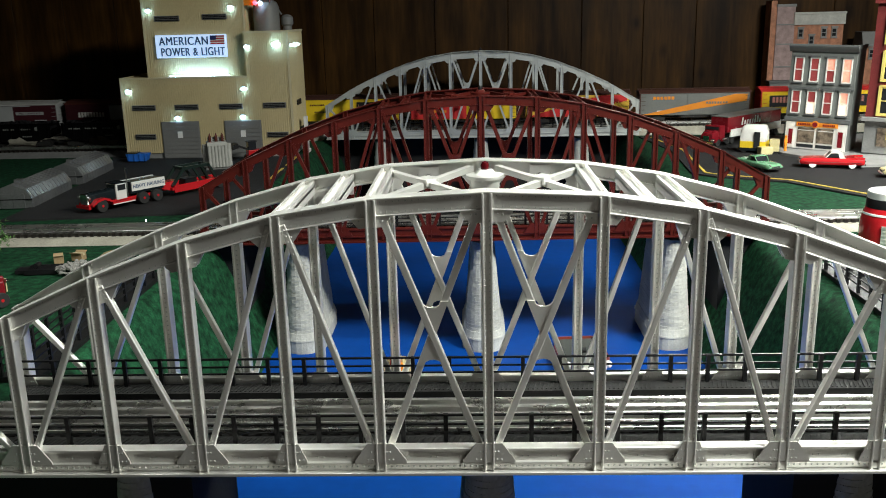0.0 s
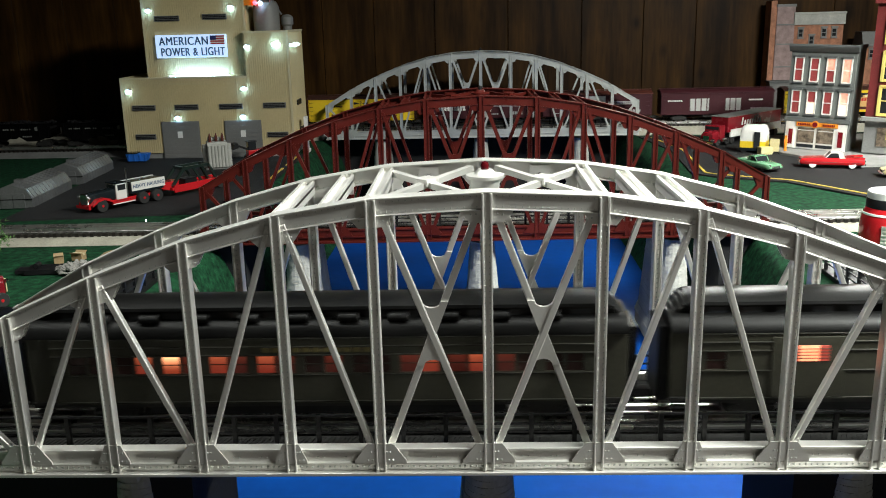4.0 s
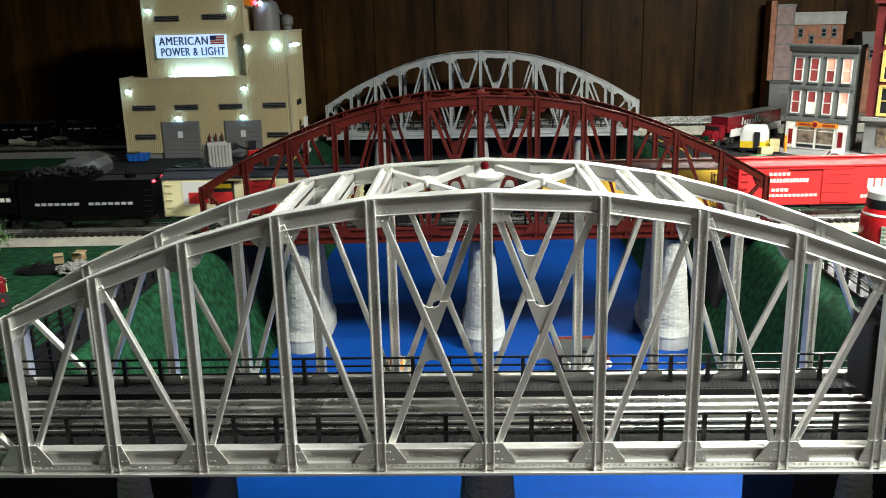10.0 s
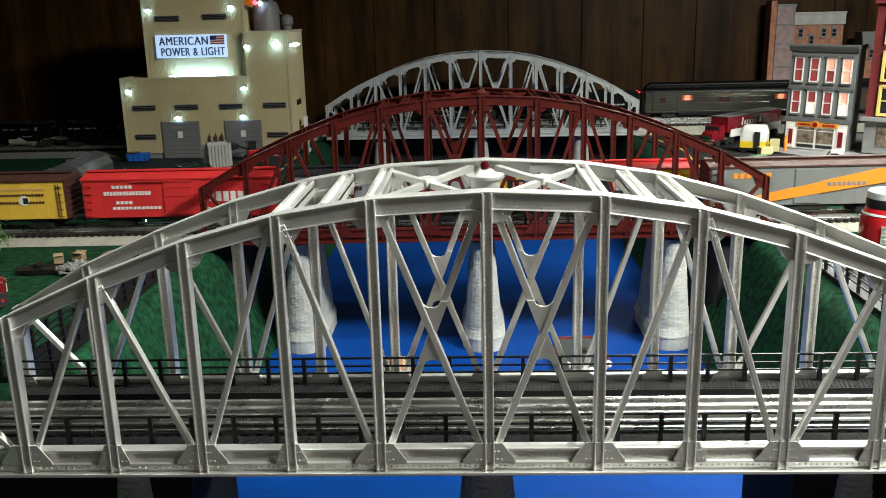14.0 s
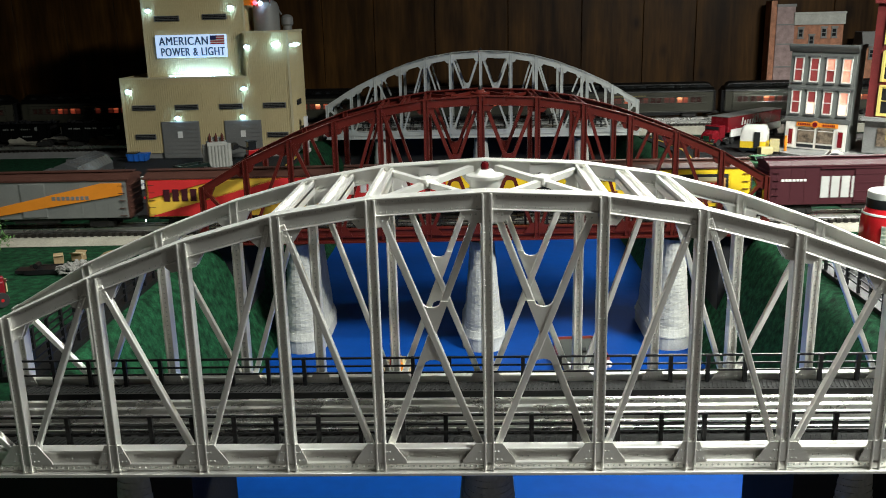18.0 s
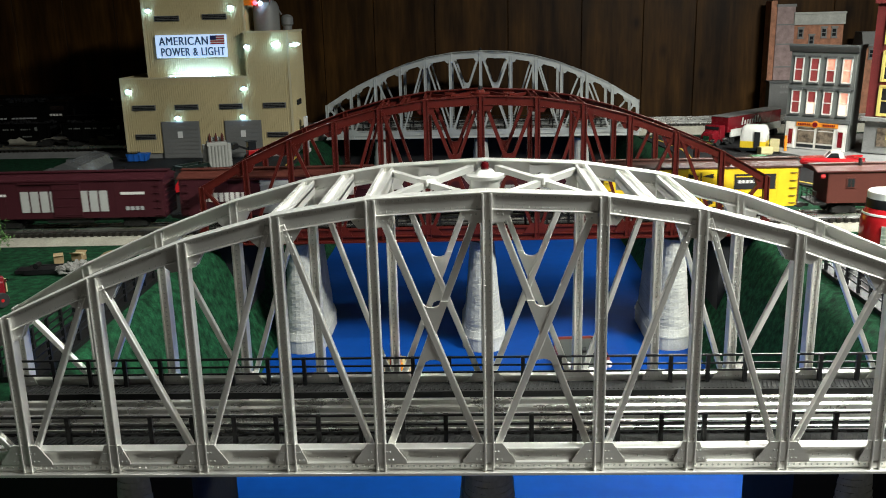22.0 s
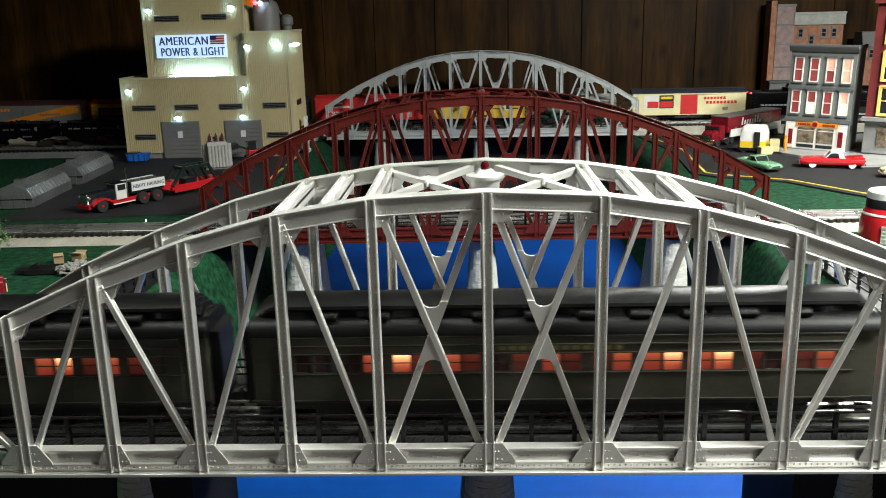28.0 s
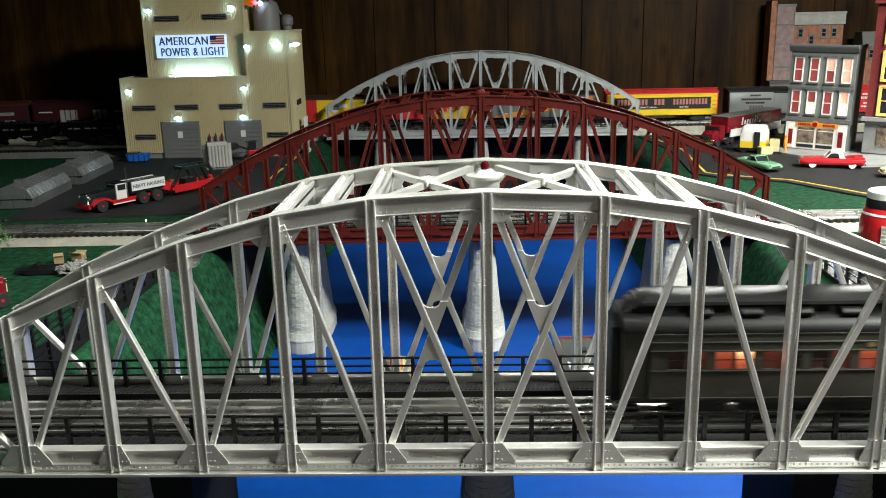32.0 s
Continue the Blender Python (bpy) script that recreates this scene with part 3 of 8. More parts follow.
F_SPEED = [0.3563, 0.3589, 0.3574, 0.3617, 0.3753, 0.3742, 0.3526, 0.3274, 0.3055, 0.283, 0.2887, 0.287, 0.2542, 0.2535, 0.2885, 0.3089, 0.3252,
           0.3372, 0.3278, 0.3178, 0.3211, 0.3418, 0.3562, 0.3696, 0.3875, 0.4002, 0.4028, 0.4003, 0.4013, 0.4094, 0.3914, 0.3705, 0.3577]
P_SPEED = [0.5063, 0.5345, 0.5659, 0.5653, 0.5231, 0.4729, 0.4407, 0.4476, 0.4864, 0.5214, 0.5284, 0.5207, 0.5142, 0.5248, 0.5689, 0.6137, 0.6417,
           0.643, 0.6256, 0.6135, 0.6053, 0.5999, 0.5965, 0.5947, 0.5939, 0.5905, 0.5613, 0.5129, 0.4635, 0.4414, 0.4581, 0.5046, 0.5501]


def run(speed, t):
    i = min(int(t), 31)
    f = t - i
    return sum((speed[k] + speed[k + 1]) / 2 for k in range(i)) + speed[i] * f + (speed[i + 1] - speed[i]) * f * f / 2


# small leads and lags of the passenger train on the fitted speed: seconds, metres
P_EASE = [(0, 0), (3, 0.004), (3.5, 0.0), (5.5, -0.014), (6, -0.014), (7, -0.011), (8, -0.008), (9, -0.002), (10, -0.006), (12, 0), (22, 0),
          (24, 0.013), (25, 0.010), (26.5, 0.004), (28, -0.008), (29, -0.002), (31, -0.001), (32, 0.005)]


def on_line(line, zero, s):
    d, p = line
    q = min(max(s - zero, 0.0), d[-1])
    if s < zero:  # before the table's start: straight on backwards
        a, b = Vector(p[0]), Vector(p[1])
        return a - (b - a).normalized() * (zero - s)
    return Vector([np.interp(q, d, p[:, k]) for k in range(3)])


def car_rows(line, zero, speed, middle, bogie):
    rows = []
    for k in range(65):
        t = k * 0.5
        s = run(speed, t) + middle
        if speed is P_SPEED:
            s += float(np.interp(t, [q[0] for q in P_EASE], [q[1] for q in P_EASE]))
        a, b = on_line(line, zero, s + bogie), on_line(line, zero, s - bogie)
        c = (a + b) / 2
        rows.append((t, pose(c.x, c.y, (a.z + b.z) / 2 + RAIL_TOP + 0.0002, 0, 0, math.degrees(math.atan2(a.y - b.y, a.x - b.x)))))
    return rows


FILL = surface("dark_track_filling", (0.05, 0.047, 0.042), 0.3, 0.3, 0.4, 40, 300, 0.15)


def lay_track(name, line, label, skip):
    """Roadbed, ties and three rails along a closed line, but not on the bridges."""
    d, p = line
    tr = thing(name, pose(0, 0, 0), label, "railway track", "", "structure")
    runs, cur = [], []
    step = 0.03
    n = int(d[-1] / step)
    for i in range(n + 1):
        s = i * d[-1] / n
        q = Vector([np.interp(s, d, p[:, k]) for k in range(3)])
        e = Vector([np.interp(min(s + 0.01, d[-1]), d, p[:, k]) for k in range(3)])
        b = Vector([np.interp(max(s - 0.01, 0), d, p[:, k]) for k in range(3)])
        t = (e - b).normalized()
        if skip(q):
            if len(cur) > 1:
                runs.append(cur)
            cur = []
        else:
            cur.append((q, Vector((t.y, -t.x, 0)).normalized()))
    if len(cur) > 1:
        runs.append(cur)

    def sweep(outline):
        g = Geo()
        m = len(outline)
        for r in runs:
            v = [(q.x + w.x * o, q.y + w.y * o, q.z + h if h > 0.0011 else 0.001) for q, w in r for o, h in outline]
            f = [(j * m + i, j * m + (i + 1) % m, (j + 1) * m + (i + 1) % m, (j + 1) * m + i) for j in range(len(r) - 1) for i in range(m)]
            g.add(v, f + [tuple(range(m)), tuple(range((len(r) - 1) * m, len(r) * m))])
        return g
    part("roadbed", sweep([(-0.058, 0.001), (-0.042, 0.0095), (0.042, 0.0095), (0.058, 0.001)]), BALLAST, tr, "pale roadbed")
    part("track_fill", sweep([(-0.0255, 0.009), (-0.0255, 0.0148), (0.0255, 0.0148), (0.0255, 0.009)]), FILL, tr, "dark track filling")
    for o in (-0.0159, 0, 0.0159):
        part("rail", sweep([(o - 0.0018, 0.0155), (o - 0.0008, 0.0165), (o - 0.0013, 0.0205), (o - 0.0012, RAIL_TOP), (o + 0.0012, RAIL_TOP), (o + 0.0013, 0.0205), (o + 0.0008, 0.0165), (o + 0.0018, 0.0155)]),
             RAIL, tr, "worn steel rail")
    g = Geo()
    for r in runs:
        acc = 0.0
        for (q, w), (q2, w2) in zip(r, r[1:]):
            seg = (q2 - q).length
            while acc < seg:
                c = q + (q2 - q) * (acc / seg)
                g.beam((c.x - w.x * 0.03, c.y - w.y * 0.03, c.z + 0.0125), (c.x + w.x * 0.03, c.y + w.y * 0.03, c.z + 0.0125), 0.0056, 0.006)
                acc += 0.0125
            acc -= seg
    tagged(part("ties", g, TIE, tr), kind="stuff")
    return tr


F_ONCE = loop_line([straight(at_back, -E_X, E_X), f_east, straight(at_red, E_X, -E_X), f_west])
P_ONCE = loop_line([straight(at_front, -E_X, E_X), p_east, straight(at_far, E_X, -E_X), p_west])
lay_track("track_inner", F_ONCE, "three-rail track on pale roadbed round the river", lambda q: abs(q.x) < 0.457)
lay_track("track_outer", P_ONCE, "three-rail track on pale roadbed round the layout", lambda q: abs(q.x) < (0.457 if q.y < 2 else 0.0))

# ---- rolling stock ----
MOVING = []      # (thing, line, zero, speed, middle, bogie)


def rgb(name, c, rough=0.6, **kw):
    m = surface(name, c, rough, 0.0, kw.pop("var", 0.08), 25, 300, 0.02, **kw)
    m.node_tree.nodes["Principled BSDF"].inputs["Specular IOR Level"].default_value = 0.3
    return m


C_CREAM, C_RED, C_YELLOW = rgb("cream_paint", (0.80, 0.72, 0.42)), rgb("bright_red_paint", (0.62, 0.03, 0.03)), rgb("yellow_paint", (0.85, 0.58, 0.02))
C_GOLD, C_ORANGE, C_GREY = rgb("golden_yellow_paint", (0.80, 0.50, 0.06)), rgb("orange_paint", (0.75, 0.25, 0.02)), rgb("grey_paint", (0.17, 0.175, 0.165))
C_MAROON, C_BROWN, C_SILVER = rgb("maroon_paint", (0.052, 0.009, 0.014)), rgb("boxcar_brown_paint", (0.10, 0.026, 0.018)), rgb("silver_car_paint", (0.42, 0.43, 0.43), 0.35)
C_ROOF, C_WHITE, C_BLACK = rgb("brown_roof_paint", (0.07, 0.028, 0.02)), rgb("lettering_white", (0.78, 0.76, 0.72)), rgb("lettering_black", (0.02, 0.02, 0.022))
C_NAVY, C_GREEN, C_TAN = rgb("dark_roof_paint", (0.03, 0.034, 0.045)), rgb("dark_green_paint", (0.02, 0.07, 0.045)), rgb("tan_picture", (0.70, 0.42, 0.16))
C_TANK = rgb("grey_green_tank_paint", (0.32, 0.34, 0.30), 0.35)
C_STEEL = surface("dark_truck_metal", (0.03, 0.029, 0.028), 0.5, 0.4, 0.25, 60, 300, 0.05)


def bogie(parent, x, w=0.030):
    """A four-wheel truck: two side frames with springs, two axles."""
    b = thing_part("truck", parent)
    for s in (-1, 1):
        y = s * w * 0.78
        g = Geo().prism([(x - 0.021, 0.007), (x - 0.017, 0.004), (x - 0.007, 0.0035), (x + 0.007, 0.0035), (x + 0.017, 0.004), (x + 0.021, 0.007), (x + 0.02, 0.012), (x + 0.008, 0.0165), (x - 0.008, 0.0165), (x - 0.02, 0.012)], "y", y - 0.0015, y + 0.0015)
        for k in (-0.015, 0.015):
            g.box(x + k - 0.0035, x + k + 0.0035, y - 0.003, y + 0.003, 0.005, 0.0115)
        for k in (-0.004, 0.0, 0.004):
            g.tube((x + k, y, 0.006), (x + k, y, 0.013), 0.0014, n=6)
        part("side_frame", g, C_STEEL, b)
    part("bolster", Geo().box(x - 0.005, x + 0.005, -w * 0.75, w * 0.75, 0.009, 0.018), C_STEEL, b)
    for k in (-0.015, 0.015):
        g = Geo().tube((x + k, -0.02, 0.0085), (x + k, 0.02, 0.0085), 0.002, n=8)
        for s in (-1, 1):
            y = s * 0.0158
            g.lathe([(0.0001, y - 0.0022), (0.0082, y - 0.0022), (0.0083, y + 0.0010 * s), (0.0085, y + 0.0022), (0.0001, y + 0.0022)], 16, (x + k, 0, 0.0085), "y")
        part("wheelset", g, C_STEEL, b, "dark steel wheels on an axle")
    return b


def thing_part(name, parent):
    """A part that only holds sub-parts."""
    return _holder(name, parent)


def _holder(name, parent):
    ob = new(name)
    ob.empty_display_size = 0.01
    ob.parent = parent
    return ob


def coupler(parent, x, s):
    part("coupler", Geo().box(min(x, x + s * 0.012), max(x, x + s * 0.012), -0.003, 0.003, 0.011, 0.016)
         .box(min(x + s * 0.010, x + s * 0.016), max(x + s * 0.010, x + s * 0.016), -0.0045, 0.0045, 0.0095, 0.0175), C_STEEL, parent)


def side_plate(name, car, L, side, u, v, w, h, material, hw, z0, H, lift=0.0006, slant=0.0):
    """A flat patch of paint on a car's side; u, v, w, h as parts of length and height, from the viewer's left and the foot."""
    s = 1 if side > 0 else -1
    x0, x1 = s * (L / 2 - u * L), s * (L / 2 - (u + w) * L)
    za, zb = z0 + v * H, z0 + (v + h) * H
    y = s * (hw + lift)
    k = -s * slant * L
    v4 = [(x0, y, za), (x1, y, za), (x1 + k, y, zb), (x0 + k, y, zb)]
    v8 = v4 + [(a, s * (hw - 0.0004), c) for a, _, c in v4]
    return part(name, Geo().add(v8, [(0, 1, 2, 3), (7, 6, 5, 4), (0, 4, 5, 1), (1, 5, 6, 2), (2, 6, 7, 3), (3, 7, 4, 0)]), material, car)


def bars_row(name, car, L, side, u, v, w, h, n, material, hw, z0, H, lift=0.0008, gap=0.28):
    """Writing that is not lettered: a row of plain upright bars."""
    s = 1 if side > 0 else -1
    g = Geo()
    ya, yb = sorted((s * (hw - 0.0002), s * (hw + lift)))
    big = h * H > 0.012 and n < 12
    for k in range(n):
        a = u + w * k / n
        b = u + w * (k + 1 - gap) / n
        xa, xb = sorted((s * (L / 2 - a * L), s * (L / 2 - b * L)))
        if big:
            ob = part(name, Geo().box(xa, xb, ya, yb, z0 + v * H, z0 + (v + h) * H), material, car)
        else:
            g.box(xa, xb, ya, yb, z0 + v * H, z0 + (v + h) * H)
    return ob if big else tagged(part(name, g, material, car), kind="stuff")


def box_car(label, L, body, roof, ends, decor, door=None, door_kind="slide", walk_mat=None, ribs=True, sill=None, group="freight train cars"):
    """A forty-foot box car: sheathed body, peaked roof with running board, doors, ladders, two trucks."""
    car = thing("box_car", pose(0, 0, 0), label, "railway car", group)
    hw, z0, z1 = 0.032, 0.020, 0.083
    H = z1 - z0
    part("body", Geo().box(-L / 2 + 0.003, L / 2 - 0.003, -hw, hw, z0, z1), body, car, bevel=0.0006)
    for s in (-1, 1):
        g = Geo().box(min(s * (L / 2 - 0.003), s * L / 2), max(s * (L / 2 - 0.003), s * L / 2), -hw + 0.0005, hw - 0.0005, z0, z1 + 0.002)
        ew = part("end_wall", g, ends, car)
        rib = mesh_of("end_rib", Geo().tube((s * L / 2, -hw + 0.005, 0), (s * L / 2, hw - 0.005, 0), 0.002, n=8), ends)
        for k in range(6):
            shared("end_rib", rib, ew, pose(0, 0, z0 + 0.006 + k * 0.0095))
    g = Geo().prism([(-hw - 0.0018, z1), (hw + 0.0018, z1), (hw + 0.0018, z1 + 0.0025), (hw * 0.55, z1 + 0.007), (0, z1 + 0.0095), (-hw * 0.55, z1 + 0.007), (-hw - 0.0018, z1 + 0.0025)], "x", -L / 2 - 0.002, L / 2 + 0.002)
    for k in range(11):
        x = -L / 2 + 0.008 + k * (L - 0.016) / 10
        for s in (-1, 1):
            g.beam((x, 0, z1 + 0.0096), (x, s * (hw + 0.001), z1 + 0.0028), 0.0018, 0.0014)
    rf = part("roof", g, roof, car)
    part("running_board", Geo().box(-L / 2 - 0.003, L / 2 + 0.003, -0.007, 0.007, z1 + 0.0108, z1 + 0.0122), walk_mat or roof, rf)
    part("underframe", Geo().box(-L / 2 + 0.01, L / 2 - 0.01, -0.008, 0.008, 0.011, z0).box(-L * 0.12, L * 0.12, -hw + 0.004, hw - 0.004, 0.012, z0), C_STEEL, car)
    part("brake_tank", Geo().tube((-0.03, 0.018, 0.013), (0.005, 0.018, 0.013), 0.0055, n=10), C_STEEL, car)
    for side in (-1, 1):
        if sill:
            side_plate("sill_stripe", car, L, side, 0.02, -0.02, 0.96, 0.07, sill, hw, z0, H, 0.001)
        if ribs:
            ya, yb = sorted((side * hw, side * (hw + 0.0004)))
            seam = mesh_of("side_seam", Geo().box(-0.0006, 0.0006, ya, yb, z0 + 0.002, z1 - 0.001), body)
            for k in range(14):
                if abs(k - 6.5) >= 1.6:
                    shared("side_seam", seam, car, pose(-L / 2 + 0.012 + k * (L - 0.024) / 13, 0, 0))
        ya, yb = sorted((side * (hw - 0.0005), side * (hw + 0.0018)))
        dw = L * (0.075 if door_kind == "slide" else 0.065)
        dr = part("door", Geo().box(-dw, dw, ya, yb, z0 + 0.003, z1 - 0.003), door or body, car, "coloured car door" if door else "", bevel=0.0005)
        g = Geo()
        if door_kind == "slide":
            for k in range(4):
                g.box(-dw, dw, *sorted((side * (hw + 0.0015), side * (hw + 0.0024))), z0 + 0.006 + k * 0.0145, z0 + 0.0075 + k * 0.0145)
            part("door_rib_set", g, door or body, dr)
            part("door_track", Geo().box(-dw - 0.002, dw + L * 0.17, *sorted((side * hw, side * (hw + 0.003))), z1 - 0.0035, z1 - 0.0015), ends, car)
        else:
            plain_door = decor not in (d_banner, d_half, d_ham, d_stripe, d_picture)
            for zz in (z0 + 0.008, z1 - 0.012):
                for s in (-1, 1):
                    h = Geo().prism([(s * dw, zz - 0.004), (s * dw, zz + 0.004), (s * 0.003, zz)], "y", *sorted((side * (hw + 0.0015), side * (hw + 0.0026))))
                    part("hinge", h, C_BLACK, dr, "black strap hinge") if plain_door else None
            g.box(-0.001, 0.001, *sorted((side * (hw + 0.0015), side * (hw + 0.003))), z0 + 0.004, z1 - 0.006)
            g.box(-dw * 0.8, dw * 0.8, *sorted((side * (hw + 0.0015), side * (hw + 0.003))), z0 + 0.0035, z0 + 0.0055)
            if plain_door:
                part("latch_bar", g, C_BLACK, dr, "black latch bar")
        for s in (-1, 1):
            g = Geo()
            xa = s * (L / 2 - 0.005)
            xb = s * (L / 2 - 0.016)
            for k in range(5):
                z = z0 + 0.004 + k * 0.0125
                g.beam((xa, side * (hw + 0.0018), z), (xb, side * (hw + 0.0018), z), 0.001, 0.001)
            part("ladder", g, ends if ends is not C_BLACK else body, car)
        decor(car, L, side, hw, z0, H)
    for s in (-1, 1):
        bogie(car, s * L * 0.33)
        coupler(car, s * L / 2, s)
    return car

C_ROSE = rgb("faded_rose_lettering", (0.50, 0.20, 0.17))
C_PALE = rgb("pale_silver_roof_paint", (0.50, 0.50, 0.48), 0.5)


def plain(car, L, side, hw, z0, H):
    pass


def d_cream(car, L, side, hw, z0, H):
    a = (hw, z0, H)
    side_plate("picture", car, L, side, 0.10, 0.30, 0.13, 0.62, C_WHITE, *a)
    side_plate("picture", car, L, side, 0.235, 0.32, 0.13, 0.6, C_BLACK, *a)
    side_plate("picture_detail", car, L, side, 0.13, 0.34, 0.10, 0.3, C_RED, *a, lift=0.001)
    side_plate("picture_detail", car, L, side, 0.245, 0.36, 0.11, 0.28, C_RED, *a, lift=0.001)
    side_plate("picture_detail", car, L, side, 0.25, 0.74, 0.10, 0.12, C_YELLOW, *a, lift=0.001)
    bars_row("lettering", car, L, side, 0.63, 0.70, 0.2, 0.12, 7, C_RED, *a)
    bars_row("lettering", car, L, side, 0.65, 0.50, 0.28, 0.13, 9, C_RED, *a)
    bars_row("lettering", car, L, side, 0.80, 0.2, 0.05, 0.14, 3, C_GREY, *a)


def d_reefer(car, L, side, hw, z0, H):
    a = (hw, z0, H)
    bars_row("lettering", car, L, side, 0.14, 0.52, 0.2, 0.06, 9, C_TAN, *a)
    bars_row("lettering", car, L, side, 0.19, 0.40, 0.09, 0.05, 4, C_TAN, *a)
    for v in (0.78, 0.62, 0.42):
        bars_row("lettering", car, L, side, 0.62, v, 0.26, 0.06, 14, C_TAN if v > 0.7 else C_ROOF, *a)
    s = 1 if side > 0 else -1
    x = s * (L / 2 - 0.76 * L)
    part("round_emblem", Geo().tube((x, s * (hw - 0.0002), z0 + 0.5 * H), (x, s * (hw + 0.001), z0 + 0.5 * H), 0.0085, n=20), C_WHITE, car, "white round emblem")
    side_plate("emblem_mark", car, L, side, 0.755, 0.42, 0.03, 0.16, C_BLACK, *a, lift=0.0014)
    bars_row("ladder_marks", car, L, side, 0.945, 0.08, 0.03, 0.84, 2, C_ROOF, *a, gap=0.6)


def d_red(car, L, side, hw, z0, H):
    a = (hw, z0, H)
    bars_row("lettering", car, L, side, 0.155, 0.78, 0.11, 0.08, 5, C_WHITE, *a)
    bars_row("lettering", car, L, side, 0.11, 0.60, 0.25, 0.10, 15, C_WHITE, *a)
    bars_row("lettering", car, L, side, 0.17, 0.36, 0.09, 0.08, 4, C_WHITE, *a)
    bars_row("lettering", car, L, side, 0.15, 0.22, 0.26, 0.07, 12, C_WHITE, *a)
    bars_row("wordmark", car, L, side, 0.66, 0.40, 0.19, 0.26, 5, C_WHITE, *a)
    bars_row("lettering", car, L, side, 0.63, 0.16, 0.04, 0.08, 2, C_WHITE, *a)
    bars_row("lettering", car, L, side, 0.86, 0.14, 0.05, 0.2, 3, C_SILVER, *a)


def d_silver(car, L, side, hw, z0, H):
    a = (hw, z0, H)
    bars_row("lettering", car, L, side, 0.2, 0.80, 0.1, 0.08, 5, C_BLACK, *a)
    bars_row("lettering", car, L, side, 0.12, 0.62, 0.28, 0.09, 16, C_BLACK, *a)
    bars_row("lettering", car, L, side, 0.16, 0.46, 0.18, 0.08, 9, C_BLACK, *a)
    bars_row("lettering", car, L, side, 0.2, 0.22, 0.13, 0.16, 5, C_GREY, *a)
    s = 1 if side > 0 else -1
    x = s * (L / 2 - 0.74 * L)
    part("round_emblem", Geo().tube((x, s * (hw - 0.0002), z0 + 0.52 * H), (x, s * (hw + 0.001), z0 + 0.52 * H), 0.0165, n=24), C_RED, car, "red round emblem")
    bars_row("emblem_mark", car, L, side, 0.70, 0.46, 0.08, 0.12, 5, C_MAROON, *a, lift=0.0014)


def d_banner(car, L, side, hw, z0, H):
    a = (hw, z0, H)
    side_plate("banner", car, L, side, 0.075, 0.30, 0.86, 0.52, C_BLACK, *a, lift=0.0022)
    for u, w, n in ((0.10, 0.28, 9), (0.43, 0.10, 3), (0.60, 0.31, 11)):
        bars_row("wordmark", car, L, side, u, 0.49, w, 0.26, n, C_ROSE, *a, lift=0.0030, gap=0.36)
    lettering_on(car, L, side, "SWEET CREAM", 0.38, 0.37, 0.0068, C_WHITE, a, 0.0026)
    lettering_on(car, L, side, "BUTTER", 0.70, 0.37, 0.0068, C_WHITE, a, 0.0026)


def lettering_on(car, L, side, text, u, v, size, material, a, lift=0.0008, tilt=0.0, bold=0.0):
    hw, z0, H = a
    s = 1 if side > 0 else -1
    m = pose(s * (L / 2 - u * L), s * (hw + lift), z0 + v * H, 90, 0, 180 if s > 0 else 0) @ pose(0, 0, 0, 0, 0, tilt)
    return lettering("lettering", text, size, material, car, m, 1.0, 0.0002, bold)


def d_stripe(car, L, side, hw, z0, H):
    a = (hw, z0, H)
    s = 1 if side > 0 else -1
    p = [(0.02, 0.02), (0.20, 0.02), (0.97, 0.62), (0.97, 0.93), (0.86, 0.93)]
    poly = [(s * (L / 2 - u * L), z0 + v * H) for u, v in p]
    part("diagonal_stripe", Geo().prism(poly, "y", *sorted((s * (hw - 0.0002), s * (hw + 0.0022)))), C_ORANGE, car, "broad orange diagonal stripe")
    bars_row("lettering", car, L, side, 0.12, 0.72, 0.2, 0.14, 6, C_ORANGE, *a)
    bars_row("lettering", car, L, side, 0.6, 0.5, 0.2, 0.10, 8, C_GREY, *a, lift=0.0026)
    side_plate("label_card", car, L, side, 0.16, 0.08, 0.1, 0.14, C_WHITE, *a)


def d_ham(car, L, side, hw, z0, H):
    a = (hw, z0, H)
    s = 1 if side > 0 else -1
    lo, hi = sorted((s * (hw - 0.0002), s * (hw + 0.0022)))
    part("diagonal_stripe", Geo().prism([(s * (L / 2 - u * L), z0 + v * H) for u, v in [(0.02, 0.5), (0.02, 0.98), (0.40, 0.98)]], "y", lo, hi), C_RED, car, "red corner panel")
    part("diagonal_stripe", Geo().prism([(s * (L / 2 - u * L), z0 + v * H) for u, v in [(0.02, 0.02), (0.45, 0.02), (0.97, 0.72), (0.97, 0.98), (0.70, 0.98)]], "y", lo, hi), C_RED, car, "red diagonal panel")
    part("diagonal_stripe", Geo().prism([(s * (L / 2 - u * L), z0 + v * H) for u, v in [(0.02, 0.02), (0.02, 0.36), (0.50, 0.98), (0.74, 0.98)]], "y", lo, hi), C_GOLD, car, "golden diagonal panel")
    bars_row("wordmark", car, L, side, 0.10, 0.42, 0.24, 0.32, 5, C_MAROON, hw, z0, H, lift=0.0028)
    lettering_on(car, L, side, "HAM-BACON", 0.73, 0.40, 0.0165, C_GOLD, a, 0.0026, 14, 0.0003)


